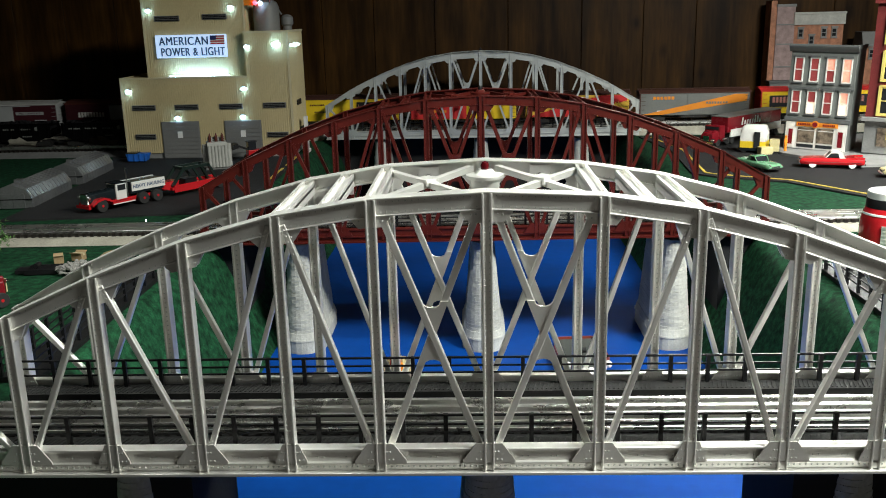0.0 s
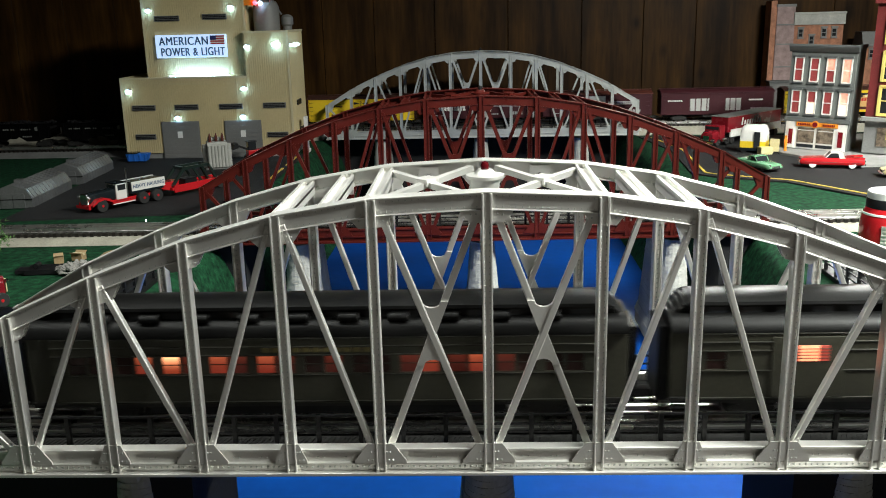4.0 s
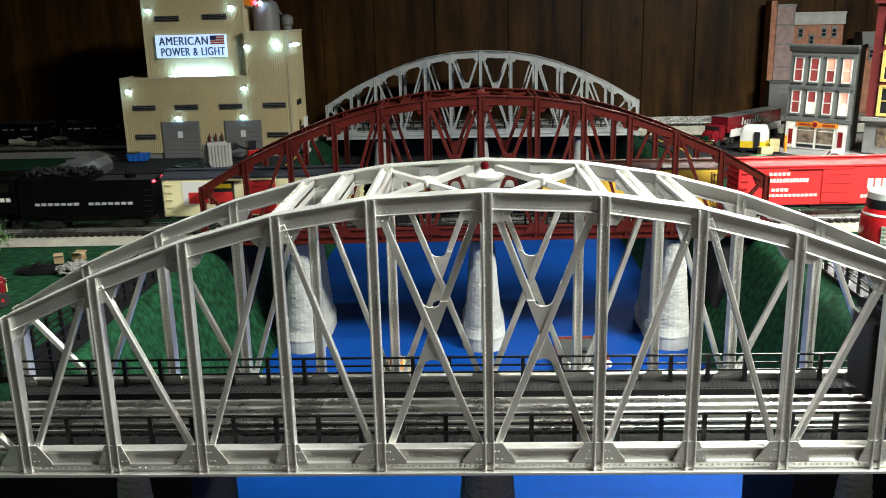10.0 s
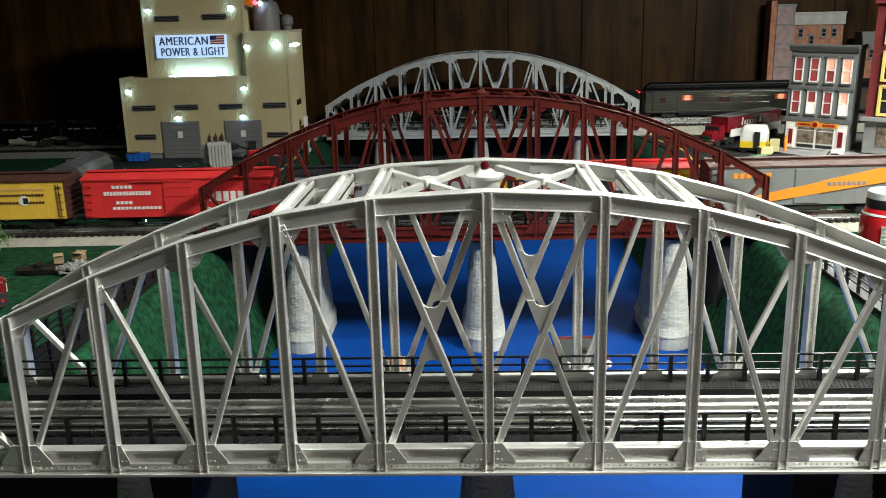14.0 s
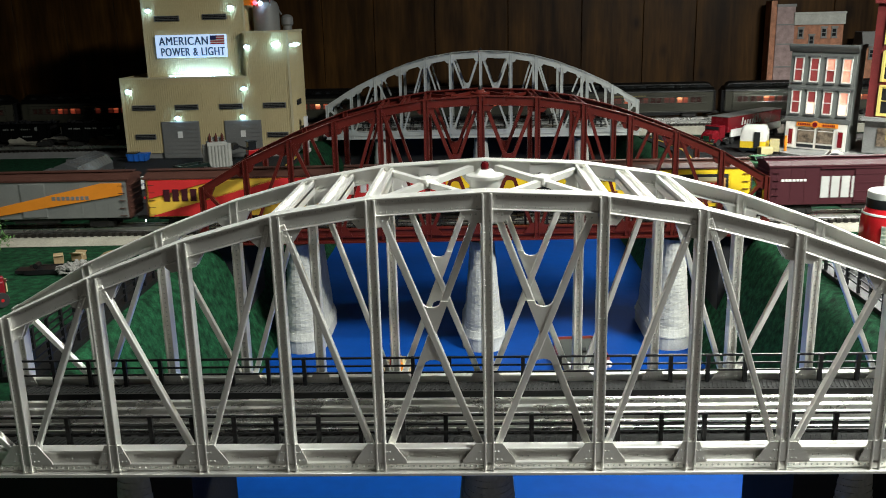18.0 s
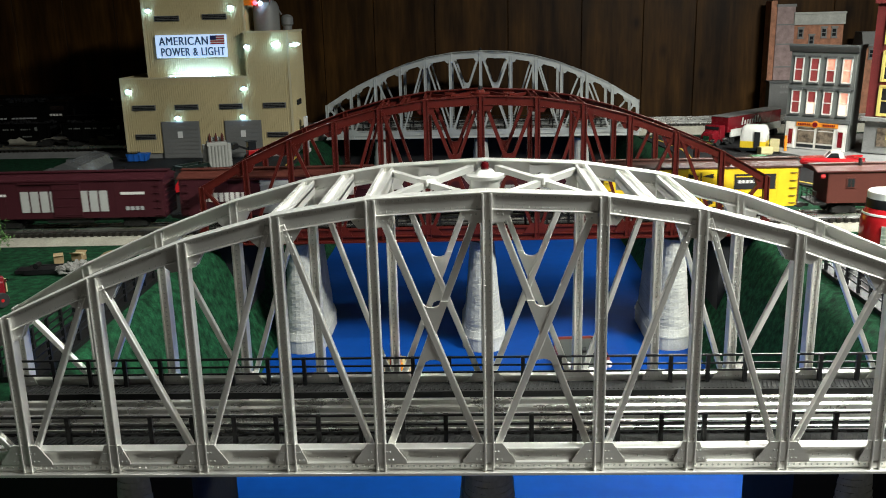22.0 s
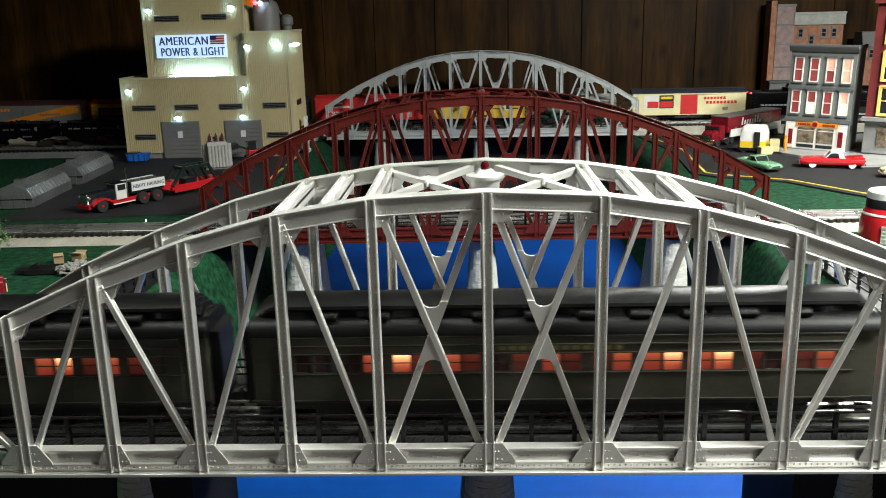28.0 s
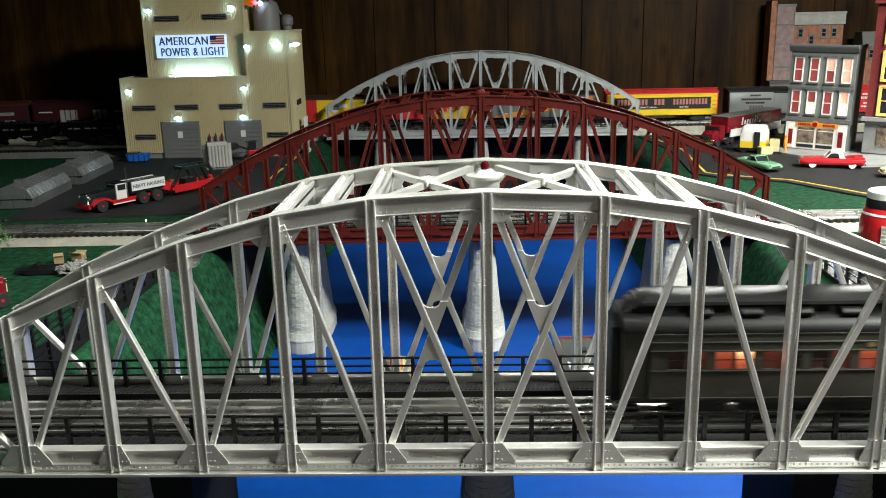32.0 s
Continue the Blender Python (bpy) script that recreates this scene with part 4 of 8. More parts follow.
def d_half(car, L, side, hw, z0, H):
    a = (hw, z0, H)
    side_plate("red_half", car, L, side, 0.01, 0.0, 0.52, 0.985, C_RED, *a, lift=0.0024)
    bars_row("wordmark", car, L, side, 0.085, 0.56, 0.26, 0.3, 6, C_WHITE, *a, lift=0.0032)
    bars_row("lettering", car, L, side, 0.10, 0.30, 0.08, 0.12, 3, C_WHITE, *a, lift=0.0032)
    bars_row("lettering", car, L, side, 0.19, 0.30, 0.16, 0.12, 5, C_ORANGE, *a, lift=0.0032)
    side_plate("picture", car, L, side, 0.62, 0.40, 0.11, 0.22, C_WHITE, *a)
    side_plate("picture", car, L, side, 0.66, 0.60, 0.16, 0.2, C_WHITE, *a)
    side_plate("picture_detail", car, L, side, 0.68, 0.52, 0.06, 0.2, C_GREY, *a, lift=0.001)


def d_picture(car, L, side, hw, z0, H):
    a = (hw, z0, H)
    side_plate("picture", car, L, side, 0.60, 0.16, 0.28, 0.7, C_BLACK, *a)
    side_plate("picture_detail", car, L, side, 0.615, 0.10, 0.25, 0.66, C_TAN, *a, lift=0.001)
    for u, v, w, h, mat in ((0.615, 0.10, 0.05, 0.22, C_BLACK), (0.80, 0.10, 0.065, 0.30, C_BLACK), (0.66, 0.12, 0.12, 0.12, C_BROWN), (0.62, 0.66, 0.08, 0.14, C_BLACK), (0.72, 0.68, 0.10, 0.10, C_CREAM)):
        side_plate("picture_detail", car, L, side, u, v, w, h, mat, *a, lift=0.0012)
    bars_row("picture_mark", car, L, side, 0.65, 0.5, 0.18, 0.14, 8, C_RED, *a, lift=0.0015)
    bars_row("lettering", car, L, side, 0.16, 0.72, 0.14, 0.07, 7, C_BROWN, *a)
    bars_row("lettering", car, L, side, 0.2, 0.4, 0.12, 0.06, 6, C_BROWN, *a)


def d_maroon(car, L, side, hw, z0, H):
    a = (hw, z0, H)
    bars_row("wordmark", car, L, side, 0.26, 0.18, 0.46, 0.56, 9, C_PALE, *a, gap=0.2)
    bars_row("lettering", car, L, side, 0.78, 0.62, 0.17, 0.07, 1, C_WHITE, *a)
    bars_row("lettering", car, L, side, 0.06, 0.62, 0.13, 0.06, 7, C_WHITE, *a)
    bars_row("lettering", car, L, side, 0.80, 0.2, 0.1, 0.1, 4, C_SILVER, *a)


def d_chocolate(car, L, side, hw, z0, H):
    a = (hw, z0, H)
    bars_row("wordmark", car, L, side, 0.12, 0.38, 0.26, 0.24, 9, C_WHITE, *a)
    side_plate("name_strip", car, L, side, 0.60, 0.54, 0.27, 0.14, C_SILVER, *a)
    lettering_on(car, L, side, "MILK CHOCOLATE", 0.735, 0.61, 0.0072, C_MAROON, a, 0.001)
    bars_row("lettering", car, L, side, 0.58, 0.16, 0.1, 0.07, 5, C_SILVER, *a)
    bars_row("lettering", car, L, side, 0.78, 0.16, 0.12, 0.14, 5, C_SILVER, *a)
    bars_row("lettering", car, L, side, 0.10, 0.14, 0.08, 0.05, 4, C_SILVER, *a)


def d_blackbox(car, L, side, hw, z0, H):
    a = (hw, z0, H)
    side_plate("name_panel", car, L, side, 0.67, 0.44, 0.21, 0.4, C_BLACK, *a)
    bars_row("panel_mark", car, L, side, 0.69, 0.60, 0.16, 0.08, 8, C_WHITE, *a, lift=0.001)
    bars_row("panel_mark", car, L, side, 0.68, 0.76, 0.16, 0.03, 1, C_YELLOW, *a, lift=0.001)
    bars_row("lettering", car, L, side, 0.18, 0.64, 0.15, 0.06, 7, C_BROWN, *a)
    bars_row("lettering", car, L, side, 0.22, 0.24, 0.12, 0.07, 6, C_BROWN, *a)
    bars_row("lettering", car, L, side, 0.6, 0.2, 0.24, 0.04, 12, C_BROWN, *a)


def tank_car(L):
    car = thing("tank_car", pose(0, 0, 0), "grey single-dome tank car on a dark green frame", "railway car", "freight train cars")
    r, zc = 0.0285, 0.055
    h = L / 2 - 0.012
    rows = [(0.0002, -h), (r * 0.5, -h + 0.001), (r * 0.85, -h + 0.005), (r, -h + 0.012), (r, h - 0.012), (r * 0.85, h - 0.005), (r * 0.5, h - 0.001), (0.0002, h)]
    tk = part("tank", Geo().lathe(rows, 32, (0, 0, zc), "x"), C_TANK, car, smooth=True)
    for x in (-h + 0.02, -0.032, 0.032, h - 0.02):
        g = Geo().lathe([(r, x - 0.0015), (r + 0.0008, x - 0.0015), (r + 0.0008, x + 0.0015), (r, x + 0.0015)], 32, (0, 0, zc), "x")
        part("tank_band", g, C_TANK, car, smooth=True)
    dm = part("dome", Geo().lathe([(0.017, 0.0), (0.017, 0.016), (0.015, 0.018), (0.012, 0.0195), (0.012, 0.022), (0.0002, 0.023)], 24, (0, 0, zc + r - 0.005)), C_TANK, car, smooth=True)
    part("dome_walk", Geo().box(-0.03, 0.03, 0.017, 0.026, zc + r - 0.004, zc + r - 0.0025).box(-0.03, 0.03, -0.026, -0.017, zc + r - 0.004, zc + r - 0.0025), C_STEEL, car)
    part("frame", Geo().box(-L / 2, L / 2, -0.009, 0.009, 0.0125, 0.022).box(-L / 2, -L / 2 + 0.02, -0.03, 0.03, 0.019, 0.0225).box(L / 2 - 0.02, L / 2, -0.03, 0.03, 0.019, 0.0225), C_GREEN, car)
    for s in (-1, 1):
        part("saddle", Geo().prism([(-0.022, 0.020), (0.022, 0.020), (0.024, 0.045), (0.010, 0.029), (-0.010, 0.029), (-0.024, 0.045)], "x", s * h * 0.75 - 0.006, s * h * 0.75 + 0.006), C_GREEN, car)
        g = Geo()
        g.beam((-h, s * 0.033, zc + 0.004), (h, s * 0.033, zc + 0.004), 0.0012, 0.0012)
        for k in range(7):
            x = -h + k * h / 3
            g.beam((x, s * 0.027, zc + 0.004), (x, s * 0.033, zc + 0.004), 0.001, 0.001)
        part("hand_rail", g, C_STEEL, car)
        x = -s * h * 0.42
        em = part("round_emblem", Geo().tube((s * h * -0.42, s * (r - 0.003), zc + 0.004), (s * h * -0.42, s * (r + 0.0012), zc + 0.004), 0.0115, n=20), C_WHITE, car, "white round emblem")
        part("emblem_wedge", Geo().prism([(x - 0.008, zc + 0.008), (x + 0.008, zc + 0.008), (x, zc - 0.006)], "y", *sorted((s * (r + 0.001), s * (r + 0.0018)))), C_GREEN, em)
        part("tank_stripe", Geo().box(h * 0.15 if s > 0 else -h * 0.85, h * 0.85 if s > 0 else -h * 0.15, *sorted((s * (r - 0.0012), s * (r + 0.0006))), zc - 0.0005, zc + 0.0025), C_GOLD, car)
        bogie(car, s * L * 0.33)
        coupler(car, s * L / 2, s)
    return car


def caboose(L):
    car = thing("caboose", pose(0, 0, 0), "brown caboose with a rear cupola and end platforms", "railway car", "freight train cars")
    hw, z0, z1 = 0.031, 0.021, 0.073
    b = L / 2 - 0.022
    part("body", Geo().box(-b, b, -hw, hw, z0, z1), C_BROWN, car, bevel=0.0006)
    rf = part("roof", Geo().prism([(-hw - 0.003, z1), (hw + 0.003, z1), (hw + 0.003, z1 + 0.002), (hw * 0.5, z1 + 0.0065), (0, z1 + 0.008), (-hw * 0.5, z1 + 0.0065), (-hw - 0.003, z1 + 0.002)], "x", -L / 2 + 0.002, L / 2 - 0.002), C_BROWN, car)
    part("running_board", Geo().box(-L / 2, L / 2, -0.006, 0.006, z1 + 0.009, z1 + 0.0102), C_BROWN, rf)
    cx = -L * 0.16
    cu = part("cupola", Geo().box(cx - 0.026, cx + 0.026, -hw + 0.004, hw - 0.004, z1 + 0.004, z1 + 0.02), C_BROWN, car, bevel=0.0005)
    part("cupola_roof", Geo().prism([(-hw, z1 + 0.02), (hw, z1 + 0.02), (hw * 0.6, z1 + 0.0235), (0, z1 + 0.0245), (-hw * 0.6, z1 + 0.0235)], "x", cx - 0.029, cx + 0.029), C_BROWN, cu)
    part("stack", Geo().tube((L * 0.2, 0.01, z1 + 0.005), (L * 0.2, 0.01, z1 + 0.019), 0.003, n=10), C_STEEL, car)
    for s in (-1, 1):
        for x in (cx - 0.014, cx + 0.014):
            part("cupola_window", Geo().box(x - 0.006, x + 0.006, *sorted((s * (hw - 0.0045), s * (hw - 0.0035))), z1 + 0.009, z1 + 0.017), GLASS_DARK, cu)
        for x in (-L * 0.30, -L * 0.02, L * 0.28):
            w = part("window", Geo().box(x - 0.0075, x + 0.0075, *sorted((s * (hw - 0.001), s * (hw + 0.0012))), 0.046, 0.064), C_BROWN, car)
            part("pane", Geo().box(x - 0.0055, x - 0.0006, *sorted((s * (hw), s * (hw + 0.0018))), 0.048, 0.062).box(x + 0.0006, x + 0.0055, *sorted((s * hw, s * (hw + 0.0018))), 0.048, 0.062), GLASS_DARK, w)
        bars_row("lettering", car, L, s, 0.40, 0.38, 0.12, 0.1, 6, C_WHITE, hw, z0, z1 - z0)
        bars_row("lettering", car, L, s, 0.42, 0.18, 0.1, 0.08, 5, C_WHITE, hw, z0, z1 - z0)
        part("platform", Geo().box(min(s * b, s * (L / 2 - 0.002)), max(s * b, s * (L / 2 - 0.002)), -hw, hw, 0.018, 0.0215), C_STEEL, car)
        g = Geo()
        x = s * (L / 2 - 0.004)
        for y in (-hw + 0.002, -0.008, 0.008, hw - 0.002):
            g.tube((x, y, 0.021), (x, y, 0.040), 0.0008, n=6)
        for z in (0.031, 0.040):
            g.beam((x, -hw + 0.002, z), (x, hw - 0.002, z), 0.0014, 0.0014)
        part("end_railing", g, C_STEEL, car)
        part("marker_lamp", Geo().tube((s * (L / 2 - 0.016), hw - 0.001, 0.066), (s * (L / 2 - 0.01), hw - 0.001, 0.066), 0.0035, n=10), C_RED if s > 0 else RED_GLASS, car)
        bogie(car, s * L * 0.30)
        coupler(car, s * L / 2 - s * 0.004, s)
    part("underframe", Geo().box(-b, b, -0.01, 0.01, 0.011, z0).box(-0.03, 0.03, -0.024, 0.024, 0.01, z0), C_STEEL, car)
    return car


def steam_engine(L, label, group, drivers):
    """A steam locomotive: boiler, smokebox, domes, cab, running boards, drivers with rods, pilot."""
    e = thing("steam_locomotive", pose(0, 0, 0), label, "locomotive", group)
    f, r = L / 2, 0.0245
    zc = 0.066
    fb = f - 0.035
    cab0 = -f + 0.052
    rows = [(0.0002, cab0), (r + 0.003, cab0), (r + 0.003, cab0 + 0.1), (r + 0.0012, cab0 + 0.14), (r, fb - 0.045), (r, fb - 0.004), (r - 0.002, fb), (r * 0.72, fb + 0.002), (r * 0.66, fb + 0.006), (0.0002, fb + 0.007)]
    part("boiler", Geo().lathe(rows, 36, (0, 0, zc), "x"), LOCO, e, "black boiler with bright highlights", smooth=True)
    x = cab0 + 0.03
    while x < fb - 0.02:
        rr = r + 0.0036 if x < cab0 + 0.1 else (r + 0.002 if x < cab0 + 0.15 else r + 0.0007)
        part("boiler_band", Geo().lathe([(rr - 0.002, x - 0.0012), (rr, x - 0.0012), (rr, x + 0.0012), (rr - 0.002, x + 0.0012)], 32, (0, 0, zc), "x"), LOCO, e, smooth=True)
        x += 0.036
    # the smokebox, a paler graphite drum, and the piping along the boiler
    part("smokebox", Geo().lathe([(r - 0.001, fb - 0.052), (r + 0.0012, fb - 0.052), (r + 0.0012, fb - 0.003), (r - 0.001, fb - 0.002)], 36, (0, 0, zc), "x"), GRAPHITE, e, "grey graphite smokebox", smooth=True)
    for s in (-1, 1):
        for dz, q, a, b in ((0.004, 0.0012, 0.02, 0.21), (-0.004, 0.0009, 0.06, 0.25), (-0.009, 0.0016, 0.03, 0.15)):
            part("boiler_pipe", Geo().tube((cab0 + a, s * (r + 0.0045), zc + dz), (cab0 + min(b, fb - cab0 - 0.02), s * (r + 0.0030), zc + dz - 0.003), q, n=6), LOCO, e, smooth=True)
        part("air_pump", Geo().tube((fb - 0.175, s * (r + 0.005), zc - 0.014), (fb - 0.175, s * (r + 0.005), zc + 0.006), 0.0055, n=12), LOCO, e, smooth=True)
        part("injector", Geo().box(cab0 + 0.085, cab0 + 0.10, *sorted((s * (r + 0.001), s * (r + 0.007))), zc - 0.013, zc - 0.005), LOCO, e, bevel=0.001)
    part("smokestack", Geo().lathe([(0.0075, 0), (0.0065, 0.004), (0.0065, 0.012), (0.008, 0.0135), (0.005, 0.0135), (0.005, 0.006)], 20, (fb - 0.022, 0, zc + r - 0.002)), LOCO, e, smooth=True)
    for x, s in ((fb - 0.085, 1.0), (cab0 + 0.105, 0.85)):
        part("steam_dome", Geo().lathe([(0.013 * s, -0.004), (0.0115 * s, 0.003), (0.011 * s, 0.007 * s), (0.008 * s, 0.0105 * s), (0.0002, 0.012 * s)], 20, (x, 0, zc + r)), LOCO, e, smooth=True)
    g = Geo().lathe([(0.0045, 0), (0.005, 0.004), (0.004, 0.007), (0.0002, 0.008)], 12, (cab0 + 0.14, 0.004, zc + r))
    part("bell", g, CHROME, e, "brass bell", smooth=True)
    part("headlight_housing", Geo().tube((fb + 0.004, 0, zc + 0.004), (fb + 0.0180, 0, zc + 0.004), 0.0068, n=18), LOCO, e, smooth=True)
    part("headlight", Geo().tube((fb + 0.0165, 0, zc + 0.004), (fb + 0.0183, 0, zc + 0.004), 0.0056, n=18), HEAD, e, "lit headlight")
    part("number_board", Geo().box(fb + 0.002, fb + 0.010, -0.009, 0.009, zc + 0.013, zc + 0.018), LOCO, e)
    part("running_board", Geo().box(cab0, fb - 0.004, -0.031, -0.018, zc - 0.016, zc - 0.0145).box(cab0, fb - 0.004, 0.018, 0.031, zc - 0.016, zc - 0.0145), RUN_EDGE, e, "pale edged running boards")
    c1 = cab0 + 0.014
    cb = part("cab", Geo().box(-f + 0.004, c1, -0.031, 0.031, 0.030, 0.0875), LOCO, e, bevel=0.0008)
    part("cab_roof", Geo().prism([(-0.033, 0.0875), (0.033, 0.0875), (0.028, 0.092), (0.014, 0.0955), (-0.014, 0.0955), (-0.028, 0.092)], "x", -f - 0.004, c1 + 0.004), LOCO, cb)
    for s in (-1, 1):
        wx0, wx1 = -f + 0.014, c1 - 0.010
        part("cab_window", Geo().box(wx0, wx1, *sorted((s * 0.0305, s * 0.0317)), 0.066, 0.080), CAB_GLASS, cb, "dim cab window")
        bars_row("lettering", e, 0.05, s, 0.1, 0.0, 0.8, 0.16, 4, C_WHITE, 0.031, 0.050, 0.04).matrix_basis = pose(-f + 0.03, 0, 0)
        part("hand_rail", Geo().tube((cab0, s * (r + 0.006), zc + 0.008), (fb, s * (r + 0.004), zc + 0.008), 0.0008, n=6), CHROME, e)
        part("air_tank", Geo().tube((fb - 0.15, s * 0.026, zc - 0.022), (fb - 0.07, s * 0.026, zc - 0.022), 0.0055, n=12), LOCO, e, smooth=True)
        part("cylinder", Geo().tube((fb - 0.045, s * 0.029, 0.022), (fb - 0.010, s * 0.029, 0.022), 0.0085, n=16).box(fb - 0.043, fb - 0.012, s * 0.029 - 0.006, s * 0.029 + 0.006, 0.026, 0.044), LOCO, e, smooth=True)
    dr = 0.0195
    xs = [fb - 0.085 - k * 0.0415 for k in range(drivers)]
    for x in xs:
        for s in (-1, 1):
            y = s * 0.0165
            w = part("driver", Geo().lathe([(dr * 0.86, y - 0.002), (dr, y - 0.002), (dr + 0.0006, y + 0.002), (dr * 0.86, y + 0.002)], 28, (x, 0, dr), "y"), C_STEEL, e, smooth=True)
            g = Geo().tube((x, y - 0.002, dr), (x, y + s * 0.003, dr), 0.004, n=12)
            for k in range(10):
                a = k * math.tau / 10
                g.beam((x + 0.003 * math.cos(a), y, dr + 0.003 * math.sin(a)), (x + dr * 0.9 * math.cos(a), y, dr + dr * 0.9 * math.sin(a)), 0.0016, 0.0016, (0, 1, 0))
            part("spokes", g, C_STEEL, w)
    for s in (-1, 1):
        g = Geo().beam((xs[0] + 0.004, s * 0.0215, dr - 0.007), (xs[-1] - 0.004, s * 0.0215, dr - 0.007), 0.002, 0.0042)
        part("side_rod", g, RAIL, e, "bright side rod")
        g = Geo().beam((fb - 0.04, s * 0.026, 0.022), (xs[1], s * 0.024, dr - 0.007), 0.0018, 0.0034)
        g.beam((fb - 0.05, s * 0.027, 0.036), (xs[1], s * 0.025, 0.028), 0.0014, 0.0024)
        part("main_rod", g, RAIL, e, "bright main rod")
    for x in (fb - 0.035, fb - 0.005, xs[-1] - 0.036, xs[-1] - 0.06):
        if x < -f + 0.005:
            continue
        for s in (-1, 1):
            part("small_wheel", Geo().tube((x, s * 0.0145, 0.0088), (x, s * 0.018, 0.0088), 0.0086, n=16), C_STEEL, e)
    part("frame", Geo().box(-f + 0.01, fb + 0.012, -0.011, 0.011, 0.016, 0.046), LOCO, e)
    part("firebox", Geo().box(cab0, cab0 + 0.085, -0.022, 0.022, 0.034, 0.06), LOCO, e)
    g = Geo().box(fb + 0.004, fb + 0.016, -0.028, 0.028, 0.020, 0.026)
    for k in range(9):
        y = -0.024 + k * 0.006
        g.beam((fb + 0.014, y, 0.021), (fb + 0.033 - abs(y) * 0.5, y * 0.6, 0.004), 0.0015, 0.002)
    part("pilot", g, LOCO, e)
    coupler(e, -f, -1)
    return e


def tender(L, label, group):
    t = thing("tender", pose(0, 0, 0), label, "tender", group)
    h = L / 2
    part("body", Geo().box(-h, h, -0.031, 0.031, 0.022, 0.081), LOCO, t, bevel=0.001)
    part("coal_bunker", Geo().box(-h * 0.1, h - 0.004, -0.029, 0.029, 0.081, 0.091), LOCO, t, bevel=0.001)
    part("rear_deck", Geo().box(-h + 0.002, -h * 0.12, -0.0295, 0.0295, 0.0808, 0.0822), TREAD, t)
    for y in (-0.0305, 0.0305):
        part("coping_rail", Geo().box(-h, h * 0.98, y - 0.0008, y + 0.0008, 0.0812, 0.0835), LOCO, t)
    rng = random.Random(2)
    g = Geo()
    for k in range(160):
        x, y = rng.uniform(-h * 0.05, h - 0.012), rng.uniform(-0.024, 0.024)
        g.ball((x, y, 0.091 + rng.uniform(-0.002, 0.004) + 0.006 * (1 - (y / 0.026) ** 2)), rng.uniform(0.0022, 0.0045), 4)
    tagged(part("coal", g, BLACK, t, "heaped black coal"), kind="stuff")
    part("water_hatch", Geo().tube((-h * 0.6, 0, 0.082), (-h * 0.6, 0, 0.088), 0.009, n=18), LOCO, t, smooth=True)
    part("frame", Geo().box(-h - 0.003, h + 0.003, -0.022, 0.022, 0.012, 0.022), C_STEEL, t)
    for s in (-1, 1):
        bars_row("lettering", t, L, s, 0.12, 0.40, 0.34, 0.09, 7, C_SILVER, 0.031, 0.022, 0.05)
        bars_row("lettering", t, L, s, 0.52, 0.40, 0.34, 0.09, 7, C_SILVER, 0.031, 0.022, 0.05)
        part("marker_lamp", Geo().ball((-h - 0.0015, s * 0.022, 0.079), 0.0024, 8), LED_RED, t, "red marker lamp")
        g = Geo()
        for k in range(5):
            g.beam((-h + 0.003, s * 0.032, 0.03 + k * 0.009), (-h + 0.014, s * 0.032, 0.03 + k * 0.009), 0.001, 0.001)
        part("ladder", g, C_STEEL, t)
    for k in (-0.3, 0.3):
        bogie(t, L * k)
    coupler(t, -h, -1)
    return t


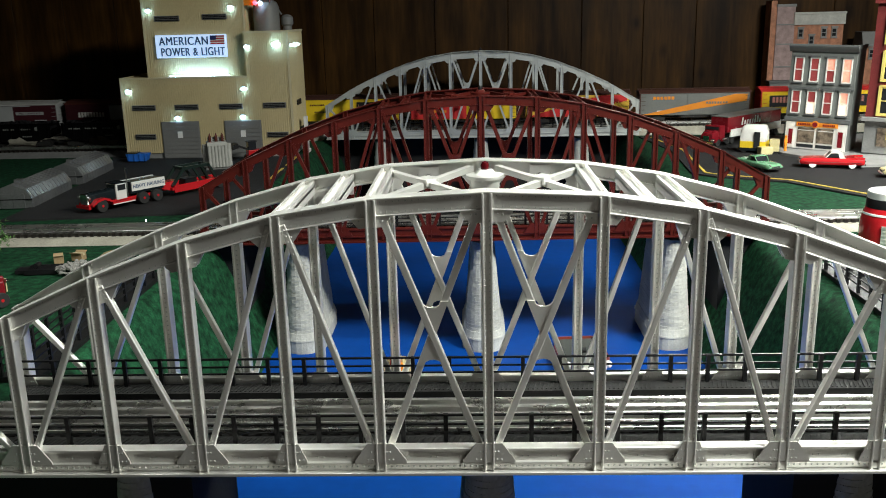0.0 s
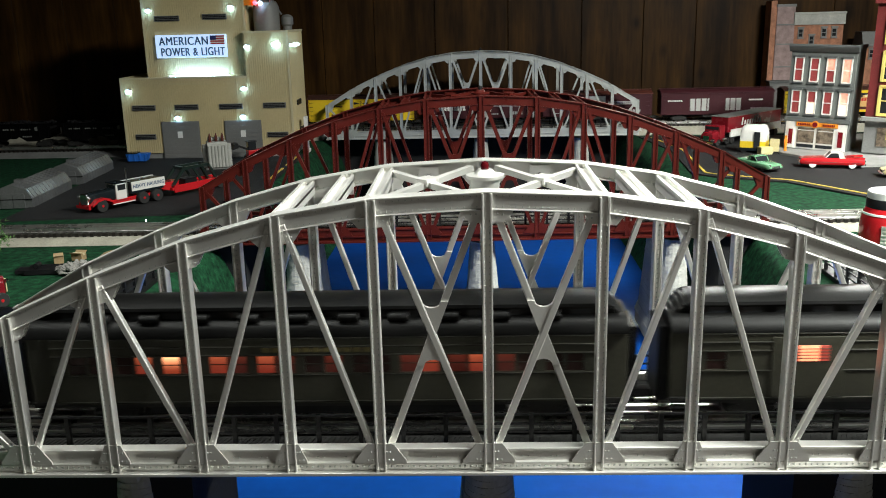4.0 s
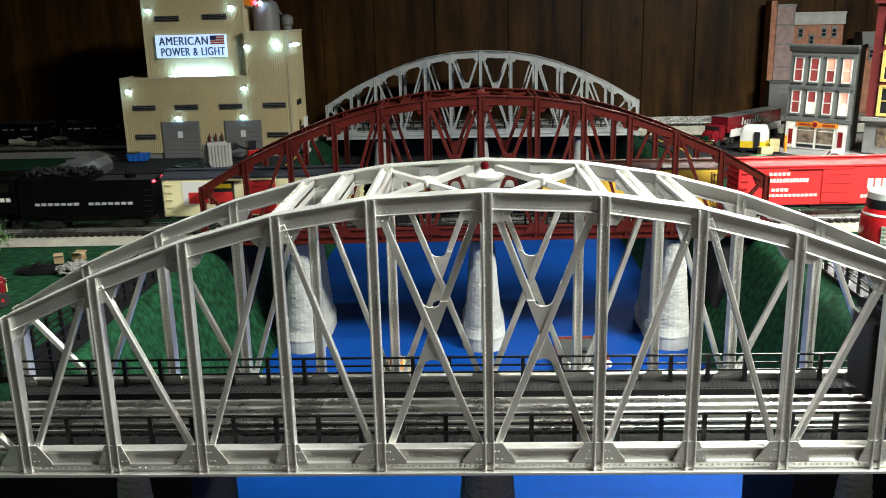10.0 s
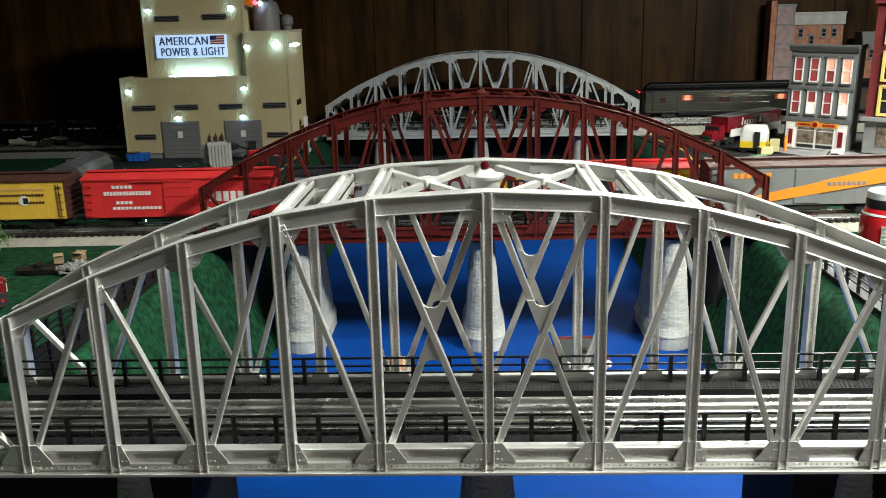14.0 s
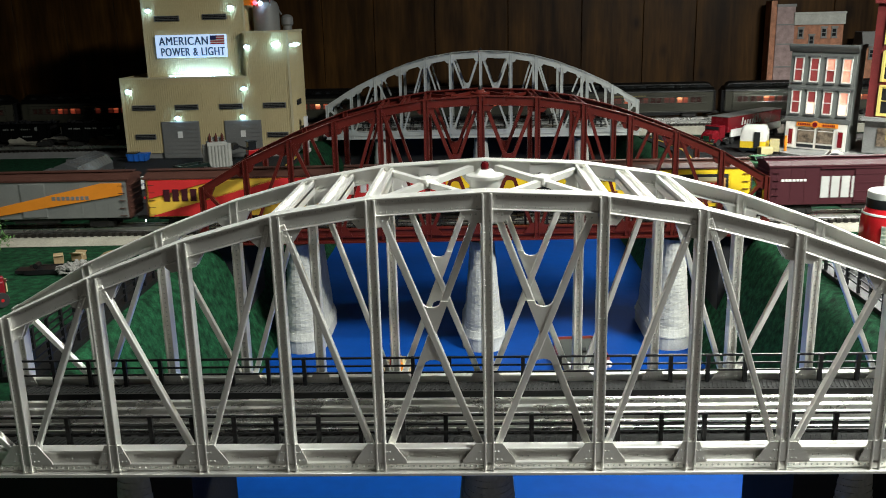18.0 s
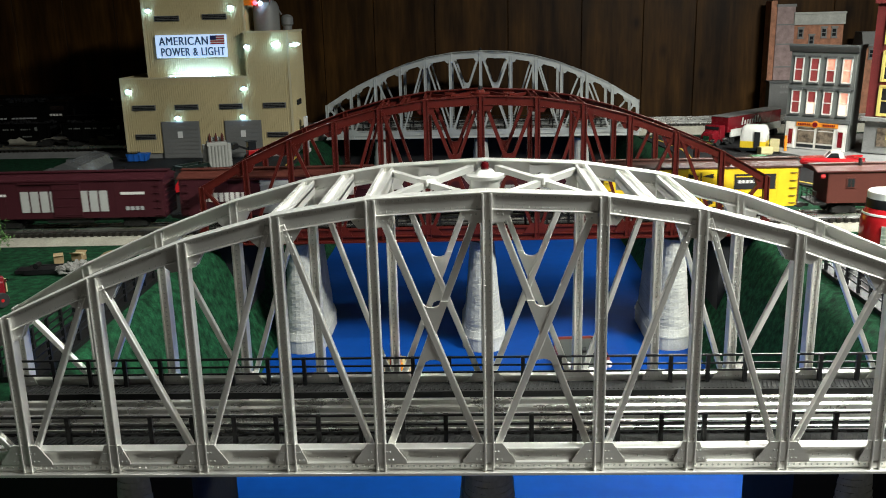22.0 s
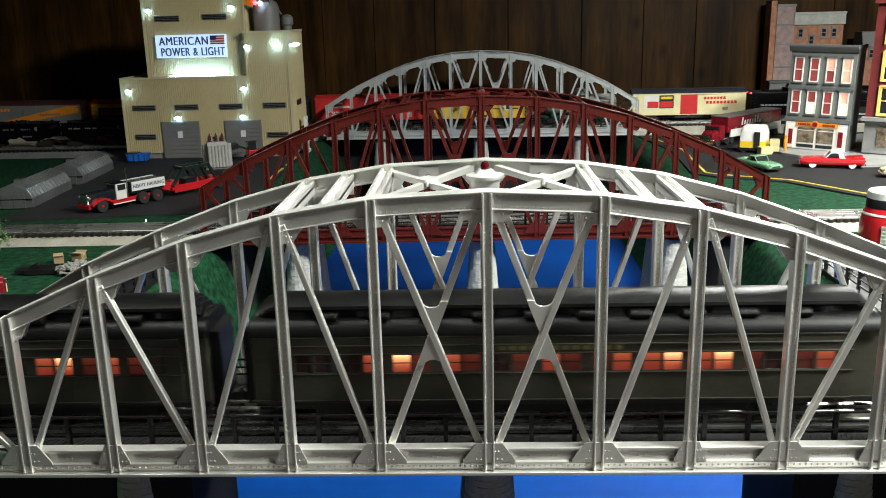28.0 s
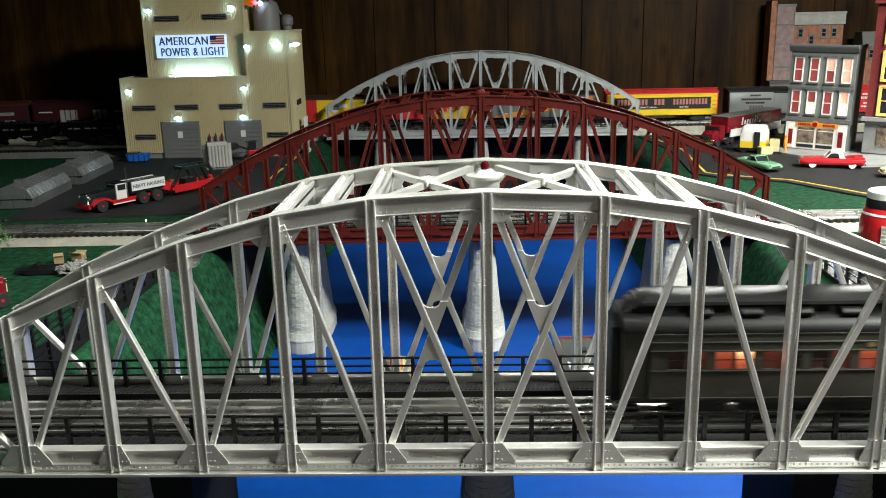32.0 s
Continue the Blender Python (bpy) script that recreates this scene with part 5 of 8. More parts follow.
def passenger_car(L, label, lamps, baggage=False):
    """A heavyweight car: riveted sides, clerestory roof, letter board, lit windows, steps."""
    c = thing("passenger_car", pose(0, 0, 0), label, "railway car", "passenger train cars")
    h, hw = L / 2, 0.0325
    z0, z1 = 0.019, 0.079
    wz0, wz1 = 0.0465, 0.062
    vest = 0.024
    part("floor_pan", Geo().box(-h + 0.002, h - 0.002, -hw + 0.001, hw - 0.001, z0 - 0.003, z0 + 0.002), C_STEEL, c)
    for s in (-1, 1):
        ya, yb = sorted((s * (hw - 0.0022), s * hw))
        sd = part("side_wall", Geo().box(-h + vest, h - vest, ya, yb, z0, wz0).box(-h + vest, h - vest, ya, yb, wz1, z1), PULLMAN, c)
        yo, yi = sorted((s * (hw - 0.001), s * (hw + 0.0012)))
        for z in (z0 + 0.002, wz0 - 0.0012, wz1 + 0.001, 0.0705, z1 - 0.001):
            part("belt_rail", Geo().tube((-h + vest, s * (hw + 0.0003), z), (h - vest, s * (hw + 0.0003), z), 0.0008, n=8), BELT, sd, smooth=True)
        # windows in pairs between piers
        if baggage:
            spots = [-0.85, -0.20, 0.05, 0.12, 0.80]
            xs = [(p * h, 0.0085) for p in spots]
        else:
            n = 11
            xs = []
            for k in range(n):
                x = -h + vest + 0.03 + k * (2 * h - 2 * vest - 0.06) / (n - 1)
                xs += [(x - 0.0085, 0.0072), (x + 0.0085, 0.0072)]
        edges = [-h + vest] + [e for x, w in sorted(xs) for e in (x - w, x + w)] + [h - vest]
        for a, b in zip(edges[::2], edges[1::2]):
            part("window_pier", Geo().box(a, b, ya, yb, wz0, wz1), PULLMAN, sd)
        order = [x for x, w in sorted(xs)]
        level = [0] * len(order)
        for q, bright in lamps:
            k = min(range(len(order)), key=lambda i: abs(order[i] - (h - q)))
            level[k] = max(level[k], bright)
            if k > 0:
                level[k - 1] = max(level[k - 1], bright - 1)
            if k < len(order) - 1:
                level[k + 1] = max(level[k + 1], min(1, bright - 1))
        for k, (x, w) in enumerate(sorted(xs)):
            mat = (WARM_DARK, WARM_DIM, WARM, WARM_HOT)[level[k]]
            pane = part("window", Geo().box(x - w, x + w, *sorted((s * (hw - 0.0026), s * (hw - 0.0018))), wz0, wz1), mat, c, "lit window" if level[k] > 1 else "")
            part("shade_rail", Geo().box(x - w, x + w, *sorted((s * (hw - 0.0018), s * (hw - 0.0012))), wz0 + 0.0075, wz0 + 0.0082), PULLMAN, pane)
        if baggage:
            for x in (-h * 0.56, h * 0.514):
                dg = part("baggage_door", Geo().box(x - 0.03, x + 0.03, yo, yi, z0 + 0.003, z1 - 0.004), PULLMAN, c, bevel=0.0005)
                da, db, dy = wz0 + 0.0075, wz1 + 0.0055, sorted((s * hw, s * (hw + 0.0018)))
                part("door_window", Geo().box(x - 0.008, x + 0.008, *dy, da, db), WARM_DOOR, dg, "door window lit by a bulb behind it")
                for xa in (x - 0.016, x + 0.0084):
                    part("door_window", Geo().box(xa, xa + 0.0076, *dy, da, db), RED_DOOR, dg, "dimly lit red door window")
                for k in range(1, 5):
                    part("window_bar", Geo().box(x - 0.016, x + 0.016, *sorted((s * (hw + 0.0016), s * (hw + 0.0024))), da + k * 0.0027 - 0.0003, da + k * 0.0027 + 0.0003), PULLMAN, dg)
        bars_row("letter_board", c, L, s, 0.40, 0.78, 0.2, 0.07, 12, C_GOLD_DIM, hw, z0, z1 - z0)
        for e in (-1, 1):
            g = Geo()
            for k in range(3):
                xa, xb = sorted((e * (h - 0.004), e * (h - 0.017)))
                g.box(xa, xb, *sorted((s * (hw - 0.008), s * (hw - 0.001))), 0.006 + k * 0.005, 0.0075 + k * 0.005)
            part("step_unit", g, C_STEEL, c)
    for e in (-1, 1):
        xa, xb = sorted((e * (h - vest), e * (h - 0.002)))
        part("vestibule", Geo().box(xa, xb, -hw + 0.003, hw - 0.003, z0, z1), PULLMAN, c, bevel=0.0008)
        dp = part("diaphragm", Geo().box(*sorted((e * (h - 0.002), e * (h + 0.0072))), -0.021, 0.021, 0.014, 0.080), BLACK, c)
        for k in range(4):
            q = e * (h + 0.0004 + k * 0.0018)
            part("diaphragm_fold", Geo().box(q - 0.0005, q + 0.0005, -0.0222, 0.0222, 0.015, 0.0812), BLACK, dp)
        part("gate", Geo().box(*sorted((e * (h - 0.001), e * (h + 0.001))), 0.016, 0.029, z0, 0.05), C_STEEL, c)
    # roof: lower curve each side and a raised clerestory, rounded down at the ends
    low = [(-hw - 0.001, z1), (hw + 0.001, z1), (hw + 0.0005, z1 + 0.003), (hw * 0.82, z1 + 0.0095), (hw * 0.62, z1 + 0.0125), (-hw * 0.62, z1 + 0.0125), (-hw * 0.82, z1 + 0.0095), (-hw - 0.0005, z1 + 0.003)]
    rf = part("roof", Geo().prism(low, "x", -h + 0.001, h - 0.001), PULLMAN_ROOF, c, smooth=True)
    cl = [(-0.0185, 0.089), (0.0185, 0.089), (0.0185, 0.0985), (0.0215, 0.099), (0.0205, 0.1015), (0.012, 0.1055), (0, 0.107), (-0.012, 0.1055), (-0.0205, 0.1015), (-0.0215, 0.099), (-0.0185, 0.0985)]
    g = Geo().prism(cl, "x", -h + 0.024, h - 0.024)
    for e in (-1, 1):
        for k in range(5):
            t0, t1 = k / 5, (k + 1) / 5
            d0, d1 = 0.018 * t0 ** 2, 0.018 * t1 ** 2
            a, b = e * (h - 0.024 + 0.02 * t0), e * (h - 0.024 + 0.02 * t1)
            top = [(y * (1 - 0.2 * t0), z - d0 if z > 0.0986 else z) for y, z in cl]
            g.prism([(y * (1 - 0.25 * t0), max(0.088, z - d0)) for y, z in cl], "x", min(a, b), max(a, b))
    part("clerestory", g, PULLMAN_ROOF, rf, smooth=True)
    for s in (-1, 1):
        n = 16
        pane = mesh_of("clerestory_light", Geo().box(-0.008, 0.008, *sorted((s * 0.018, s * 0.0192)), 0.0915, 0.0968), GLASS_DARK)
        for k in range(n):
            shared("clerestory_light", pane, rf, pose(-h + 0.04 + k * (2 * h - 0.08) / (n - 1), 0, 0))
        if not baggage:
            for k in range(10):
                x = -h + 0.066 + k * (2 * h - 0.132) / 9
                part("roof_vent", Geo().prism([(s * 0.0185, 0.0905), (s * 0.027, 0.0900), (s * 0.0275, 0.0935), (s * 0.0245, 0.0962), (s * 0.0185, 0.0968)], "x", x - 0.0088, x + 0.0088), PULLMAN_ROOF, rf, bevel=0.0012)
    for s in (-1, 1):
        part("side_sill", Geo().box(-h * 0.60, h * 0.60, *sorted((s * 0.026, s * 0.030)), 0.0085, z0 - 0.002), BLACK, c)
    part("underbody", Geo().box(-h * 0.3, h * 0.3, -0.022, 0.022, 0.008, z0).box(-h * 0.52, -h * 0.34, -0.026, 0.026, 0.009, z0).box(h * 0.36, h * 0.5, -0.024, 0.024, 0.009, z0), C_STEEL, c)
    for s in (-1, 1):
        bogie(c, s * L * 0.36)
        coupler(c, s * h, s)
    return c


HEAD = surface("headlight_glow", (1, 0.95, 0.85), 0.4, 0.0, 0.0, 30, 200, 0.0, glow=4, glow_colour=(1.0, 0.82, 0.6))
GRAPHITE = surface("graphite_smokebox_paint", (0.014, 0.014, 0.014), 0.36, 0.4, 0.2, 30, 300, 0.05)
RUN_EDGE = surface("running_board_paint", (0.03, 0.03, 0.03), 0.4, 0.2, 0.2, 30, 300, 0.04)
CAB_GLASS = surface("cab_window_dark", (0.010, 0.006, 0.006), 0.15, 0.0, 0.2, 50, 200, 0.0)
WARM_DOOR = surface("lit_door_window", (0.8, 0.3, 0.2), 0.4, 0.0, 0.3, 60, 200, 0.0, glow=1.7, glow_colour=(1.0, 0.30, 0.14))
RED_DOOR = surface("red_lit_door_window", (0.3, 0.08, 0.06), 0.4, 0.0, 0.3, 60, 200, 0.0, glow=0.35, glow_colour=(1.0, 0.12, 0.08))
WARM_DARK = surface("unlit_window", (0.05, 0.02, 0.018), 0.25, 0.0, 0.3, 60, 200, 0.0)
C_GOLD_DIM = rgb("dull_gold_lettering", (0.16, 0.13, 0.05))

F_LENS = [0.2951, 0.226, 0.3266, 0.2372, 0.2943, 0.3179, 0.3067, 0.3242, 0.3195, 0.3097, 0.3177, 0.32, 0.3239, 0.3189, 0.3222, 0.3223, 0.2693]
F_GAPS = [0.0006, 0.0183, 0.0322, 0.0297, 0.0294, 0.0257, 0.0307, 0.0305, 0.0283, 0.0218, 0.0317, 0.0282, 0.0268, 0.0274, 0.0301, 0.0252]
P_LENS = [0.3986, 0.2790, 0.5175, 0.5126, 0.5251, 0.5080, 0.5063, 0.5001]
P_GAPS = [0.0201, 0.0194, 0.0320, 0.0345, 0.0338, 0.0321, 0.0316]


def make_up(cars, lens, gaps, line, zero, speed, nose):
    """Couples the cars behind one another and notes each one's way."""
    s = nose
    for k, car in enumerate(cars):
        MOVING.append((car, line, zero, speed, s - lens[k] / 2, lens[k] * 0.33))
        s -= lens[k] + (gaps[k] if k < len(gaps) else 0)


L = F_LENS
FREIGHT = [
    steam_engine(L[0], "black steam locomotive hauling the freight train", "freight train cars", 4),
    tender(L[1], "black coal tender with pale side lettering bars", "freight train cars"),
    box_car("cream box car with a red door and picture panels", L[2], C_CREAM, C_NAVY, C_CREAM, d_cream, C_RED),
    tank_car(L[3]),
    box_car("golden yellow refrigerator car with black hinges and brown roof", L[4], C_GOLD, C_ROOF, C_ROOF, d_reefer, None, "hinge"),
    box_car("bright red box car with white lettering bars", L[5], C_RED, C_RED, C_RED, d_red),
    box_car("silver box car with black roof and red round emblem", L[6], C_SILVER, C_BLACK, C_BLACK, d_silver),
    box_car("yellow box car with red roof and black banner", L[7], C_YELLOW, C_RED, C_RED, d_banner, None, "hinge"),
    box_car("grey refrigerator car with an orange diagonal stripe", L[8], C_GREY, C_ROOF, C_ROOF, d_stripe, None, "hinge"),
    box_car("red and gold meat refrigerator car with brown roof", L[9], C_GOLD, C_ROOF, C_ROOF, d_ham, None, "hinge"),
    box_car("half red half yellow refrigerator car with brown roof", L[10], C_YELLOW, C_ROOF, C_ROOF, d_half, None, "hinge", sill=C_YELLOW),
    box_car("yellow refrigerator car with a tan picture panel", L[11], C_YELLOW, C_ROOF, C_ROOF, d_picture, None, "hinge"),
    box_car("dark maroon box car with large white wordmark bars", L[12], C_MAROON, C_MAROON, C_MAROON, d_maroon),
    box_car("brown box car with a silver door", L[13], C_MAROON, C_BROWN, C_MAROON, d_chocolate, C_SILVER),
    box_car("maroon box car with silver roof and silver door", L[14], C_MAROON, C_PALE, C_SILVER, d_chocolate, C_SILVER),
    box_car("yellow box car with a black name panel", L[15], C_YELLOW, C_ROOF, C_ROOF, d_blackbox, None, "hinge", sill=C_YELLOW),
    caboose(L[16]),
]
make_up(FREIGHT, F_LENS, F_GAPS, F_LINE, F_ZERO, F_SPEED, 0.0)
L = P_LENS
PASSENGER = [
    steam_engine(L[0], "large black steam locomotive hauling the passenger train", "passenger train cars", 4),
    tender(L[1], "long black coal tender with a pale name stripe", "passenger train cars"),
    passenger_car(L[2], "dark green baggage car with lit door windows", (), True),
    passenger_car(L[3], "dark green heavyweight passenger car with warm lit windows", ((0.12, 2), (0.17, 2), (0.24, 1), (0.30, 2), (0.352, 2), (0.392, 3))),
    passenger_car(L[4], "dark green heavyweight passenger car with warm lit windows", ((0.016, 2), (0.127, 3), (0.173, 3), (0.213, 2), (0.255, 1), (0.277, 2), (0.361, 2), (0.399, 3))),
    passenger_car(L[5], "dark green heavyweight passenger car with warm lit windows", ((0.094, 2), (0.118, 3), (0.20, 1), (0.252, 2), (0.31, 1), (0.385, 3), (0.416, 2))),
    passenger_car(L[6], "dark green heavyweight passenger car with warm lit windows", ((0.10, 1), (0.122, 3), (0.20, 1), (0.252, 3), (0.31, 1), (0.365, 1), (0.409, 3))),
    passenger_car(L[7], "dark green heavyweight observation car with warm lit windows", ((0.118, 3), (0.16, 1), (0.225, 1), (0.262, 3), (0.294, 2), (0.392, 3), (0.42, 2))),
]
make_up(PASSENGER, P_LENS, P_GAPS, P_LINE, P_ZERO, P_SPEED, 0.0)

# ---- river works ----
FASCIA = surface("flat_black_cover", (0.008, 0.008, 0.009), 0.9, 0.0, 0.2, 20, 200, 0.1)


def stone_pier(m, label):
    """A tapered bridge pier with a rounded nose, laid in uneven courses on a smooth collar."""
    pr = thing("bridge_pier", m, label, "bridge pier", "stone piers in the river")
    rng = random.Random(7)

    def ring(w, ln, z, n=12, rough=0.0):
        out = []
        for k in range(n + 1):
            a = math.pi + math.pi * k / n
            out.append((w * math.cos(a), w * math.sin(a) + w + rough * rng.uniform(-1, 1), z))
        for k in range(n + 1):
            a = math.pi * k / n
            out.append((w * math.cos(a), w * math.sin(a) + ln - w, z))
        return out

    def slab(w0, w1, ln0, ln1, y0, y1, z0, z1, name, rough=0.0):
        a, b = ring(w0, ln0, z0, rough=rough), ring(w1, ln1, z1, rough=rough)
        a = [(x, y + y0, z) for x, y, z in a]
        b = [(x, y + y1, z) for x, y, z in b]
        n = len(a)
        part(name, Geo().add(a + b, [tuple(range(n)), tuple(range(n, 2 * n))] + [(i, (i + 1) % n, (i + 1) % n + n, i + n) for i in range(n)]), STONE, pr)
    bottom, top = -0.155, -0.004
    slab(0.036, 0.036, 0.19, 0.19, -0.012, -0.012, WATER_Z - 0.003, -0.168, "footing")
    slab(0.0372, 0.0365, 0.192, 0.191, -0.013, -0.0125, -0.1685, -0.1655, "footing_rim")
    slab(0.0355, 0.0325, 0.19, 0.184, -0.012, -0.009, -0.1655, bottom, "collar")
    n = 26
    for k in range(n):
        f0, f1 = k / n, (k + 0.94) / n
        w0, w1 = 0.0315 - 0.0125 * f0, 0.0315 - 0.0125 * f1
        j = rng.uniform(-0.0004, 0.0004)
        slab(w0 + j, w1 + j, 0.18 - 0.03 * f0, 0.18 - 0.03 * f1, -0.008 + 0.012 * f0, -0.008 + 0.012 * f1, bottom + (top - bottom) * f0, bottom + (top - bottom) * f1, "stone_course", 0.0007)
    slab(0.0309, 0.0184, 0.178, 0.149, -0.0068, 0.0045, bottom, top - 0.001, "core")
    return pr


first = stone_pier(pose(-0.302, 1.392, 0), "pale cast stone bridge pier standing in the blue river")
for x in (0.004, 0.318):
    copy_thing(first, pose(x, 1.392, 0))
for x in (-0.302, 0.0, 0.302):
    copy_thing(first, pose(x, 0.655, -0.002))
    copy_thing(first, pose(x * 0.98 + 0.014, 2.59, 0.003))
for s in (-1, 1):
    # the middle pair is black in place of the shade under the bridge ends
    for y0, y1, xin, name in ((0.664, 0.79, 0.252, "fascia_front"), (1.405, 1.525, 0.392, "shade_block_middle")):
        xa, xb = sorted((s * xin, s * 1.2 if y0 < 1 else s * 0.46))
        tagged(part(name, Geo().box(xa, xb, y0, y1, WATER_Z - 0.004, -0.0035), FASCIA), "black block under a bridge end, for black cloth and for shade", "abutment", kind="structure")
tagged(part("fascia_rear", Geo().box(-0.47, 0.47, 2.70, 2.71, WATER_Z - 0.004, 0.0), FASCIA), "black sheet behind the river under the far bridge", "backdrop cloth", kind="structure")


def bank_fence(m, n, label):
    """A narrow dark walkway with a three-bar black handrail along the river bank."""
    f = thing("walkway_fence", m, label, "fence", "fences on the river banks")
    ln = n * 0.035
    part("walkway", Geo().box(-0.022, 0.022, 0, ln, 0.0, 0.006), DECK, f)
    for x in (-0.018, 0.018):
        g = Geo()
        for h in (0.016, 0.024, 0.033):
            g.box(x - 0.0008, x + 0.0008, 0, ln, h - 0.0009, h + 0.0009)
        hr = part("handrail", g, BLACK, f)
        for k in range(n + 1):
            shared("rail_post", FENCE_POST, hr, pose(x, min(k * 0.035 + 0.002, ln - 0.002), 0))
    return f


FENCE_POST = mesh_of("rail_post", Geo().box(-0.0018, 0.0018, -0.0018, 0.0018, 0.006, 0.034), BLACK)
bank_fence(pose(-0.482, 0.83, 0.001), 11, "dark walkway with black handrails on the grassy bank")
bank_fence(pose(0.492, 0.83, 0.001), 11, "dark walkway with black handrails on the grassy bank")

# ---- roads and pads ----
YELLOW_LINE = surface("yellow_road_paint", (0.65, 0.45, 0.06), 0.7, 0.0, 0.15, 30, 300, 0.1)


def flat_patch(name, poly, z, thick, material, label, category):
    return tagged(part(name, Geo().prism(poly, "z", z - thick, z), material), label, category, kind="structure")


flat_patch("pavement_yard", [(-0.9, 1.585), (-0.50, 1.63), (-0.462, 1.9), (-0.462, 2.345), (-0.985, 2.345), (-0.905, 2.1)], 0.0035, 0.006, ASPHALT, "black asphalt yard before the power house", "yard")
flat_patch("road", [(0.47, 2.56), (0.505, 2.3), (0.478, 1.96), (0.52, 1.915), (0.645, 1.842), (0.735, 1.69), (0.78, 1.63), (1.6, 1.63), (1.6, 2.56)], 0.0035, 0.006, ASPHALT, "black asphalt street with a yellow edge line", "road")


def painted_line(points, w, name):
    g = Geo()
    for a, b in zip(points, points[1:]):
        g.beam((*a, 0.0042), (*b, 0.0042), w, 0.001)
    tagged(part(name, g, YELLOW_LINE), "thin yellow painted road line", "road marking", kind="structure")


painted_line([(0.50, 2.54), (0.535, 2.3), (0.508, 1.96), (0.53, 1.935), (0.66, 1.856), (0.749, 1.705), (0.80, 1.645)], 0.006, "road_line")
painted_line([(-0.475, 1.93), (-0.475, 2.12)], 0.006, "road_line_west")
painted_line([(-0.475, 2.16), (-0.475, 2.30)], 0.006, "road_line_west")
flat_patch("pavement_walk", [(0.752, 2.195), (0.862, 1.995), (1.6, 1.995), (1.6, 2.5), (0.80, 2.5)], 0.009, 0.011, CONCRETE, "pale grey concrete pavement before the shops", "pavement")

# the sheltered siding with two hopper cars
SIDING_Y = 2.455


def siding():
    s = thing("track_siding", pose(0, 0, 0), "short siding on grey roadbed beside the yard", "railway track", "", "structure")
    part("roadbed", Geo().prism([(SIDING_Y - 0.09, 0.001), (SIDING_Y - 0.042, 0.0095), (SIDING_Y + 0.042, 0.0095), (SIDING_Y + 0.06, 0.001)], "x", -2.0, -0.945), CONCRETE, s, "grey roadbed")
    for o in (-0.0159, 0, 0.0159):
        part("rail", Geo().box(-2.0, -0.95, SIDING_Y + o - 0.0012, SIDING_Y + o + 0.0012, 0.0155, RAIL_TOP), RAIL, s)
    for k in range(80):
        shared("tie", SIDING_TIE, s, pose(-1.99 + k * 0.013, SIDING_Y, 0))


SIDING_TIE = mesh_of("tie", Geo().box(-0.0028, 0.0028, -0.03, 0.03, 0.0095, 0.0155), TIE)
siding()


def hopper_car(x, label):
    c = thing("hopper_car", pose(x, SIDING_Y, RAIL_TOP + 0.0002), label, "railway car", "parked hopper cars")
    Lh, hw = 0.20, 0.031
    h = Lh / 2
    for s in (-1, 1):
        side = [(-h, 0.034), (-h * 0.66, 0.018), (-h * 0.3, 0.018), (-h * 0.12, 0.030), (h * 0.12, 0.030), (h * 0.3, 0.018), (h * 0.66, 0.018), (h, 0.034), (h, 0.066), (-h, 0.066)]
        part("side_wall", Geo().prism(side, "y", *sorted((s * (hw - 0.002), s * hw))), LOCO, c)
        for k in range(8):
            xx = -h + 0.006 + k * (Lh - 0.012) / 7
            part("stake", Geo().box(xx - 0.0015, xx + 0.0015, *sorted((s * hw, s * (hw + 0.0025))), 0.034, 0.066), LOCO, c)
        part("top_sill", Geo().box(-h - 0.002, h + 0.002, *sorted((s * (hw - 0.002), s * (hw + 0.003))), 0.065, 0.068), LOCO, c)
        for u in (0.10, 0.33, 0.56):
            bars_row("lettering", c, Lh, s, u, 0.55, 0.17, 0.10, 6, C_GREY, hw + 0.0002, 0.03, 0.036)
        xx = -s * h * 0.62
        part("round_emblem", Geo().tube((xx, s * hw, 0.053), (xx, s * (hw + 0.001), 0.053), 0.006, n=16), C_GREY, c)
        bars_row("lettering", c, Lh, s, 0.60, 0.0, 0.14, 0.1, 5, C_GREY, hw + 0.0002, 0.03, 0.036)
        part("end_slope", Geo().prism([(s * h, 0.064), (s * (h - 0.002), 0.064), (s * h * 0.5, 0.026), (s * h * 0.5, 0.022)], "y", -hw + 0.002, hw - 0.002), LOCO, c)
        bogie(c, s * Lh * 0.36)
        coupler(c, s * h, s)
    rng = random.Random(11)
    g = Geo().box(-h * 0.92, h * 0.92, -hw + 0.003, hw - 0.003, 0.05, 0.060)
    for k in range(170):
        xx, y = rng.uniform(-h * 0.92, h * 0.92), rng.uniform(-hw + 0.005, hw - 0.005)
        g.ball((xx, y, 0.061 + 0.010 * (1 - (y / hw) ** 2) * (0.6 + 0.4 * math.cos(xx * 60)) + rng.uniform(-0.002, 0.002)), rng.uniform(0.0025, 0.005), 4)
    tagged(part("coal", g, BLACK, c, "heaped black coal"), kind="stuff")
    return c


hopper_car(-1.055, "black coal hopper car parked on the siding")
hopper_car(-1.288, "black coal hopper car parked on the siding")

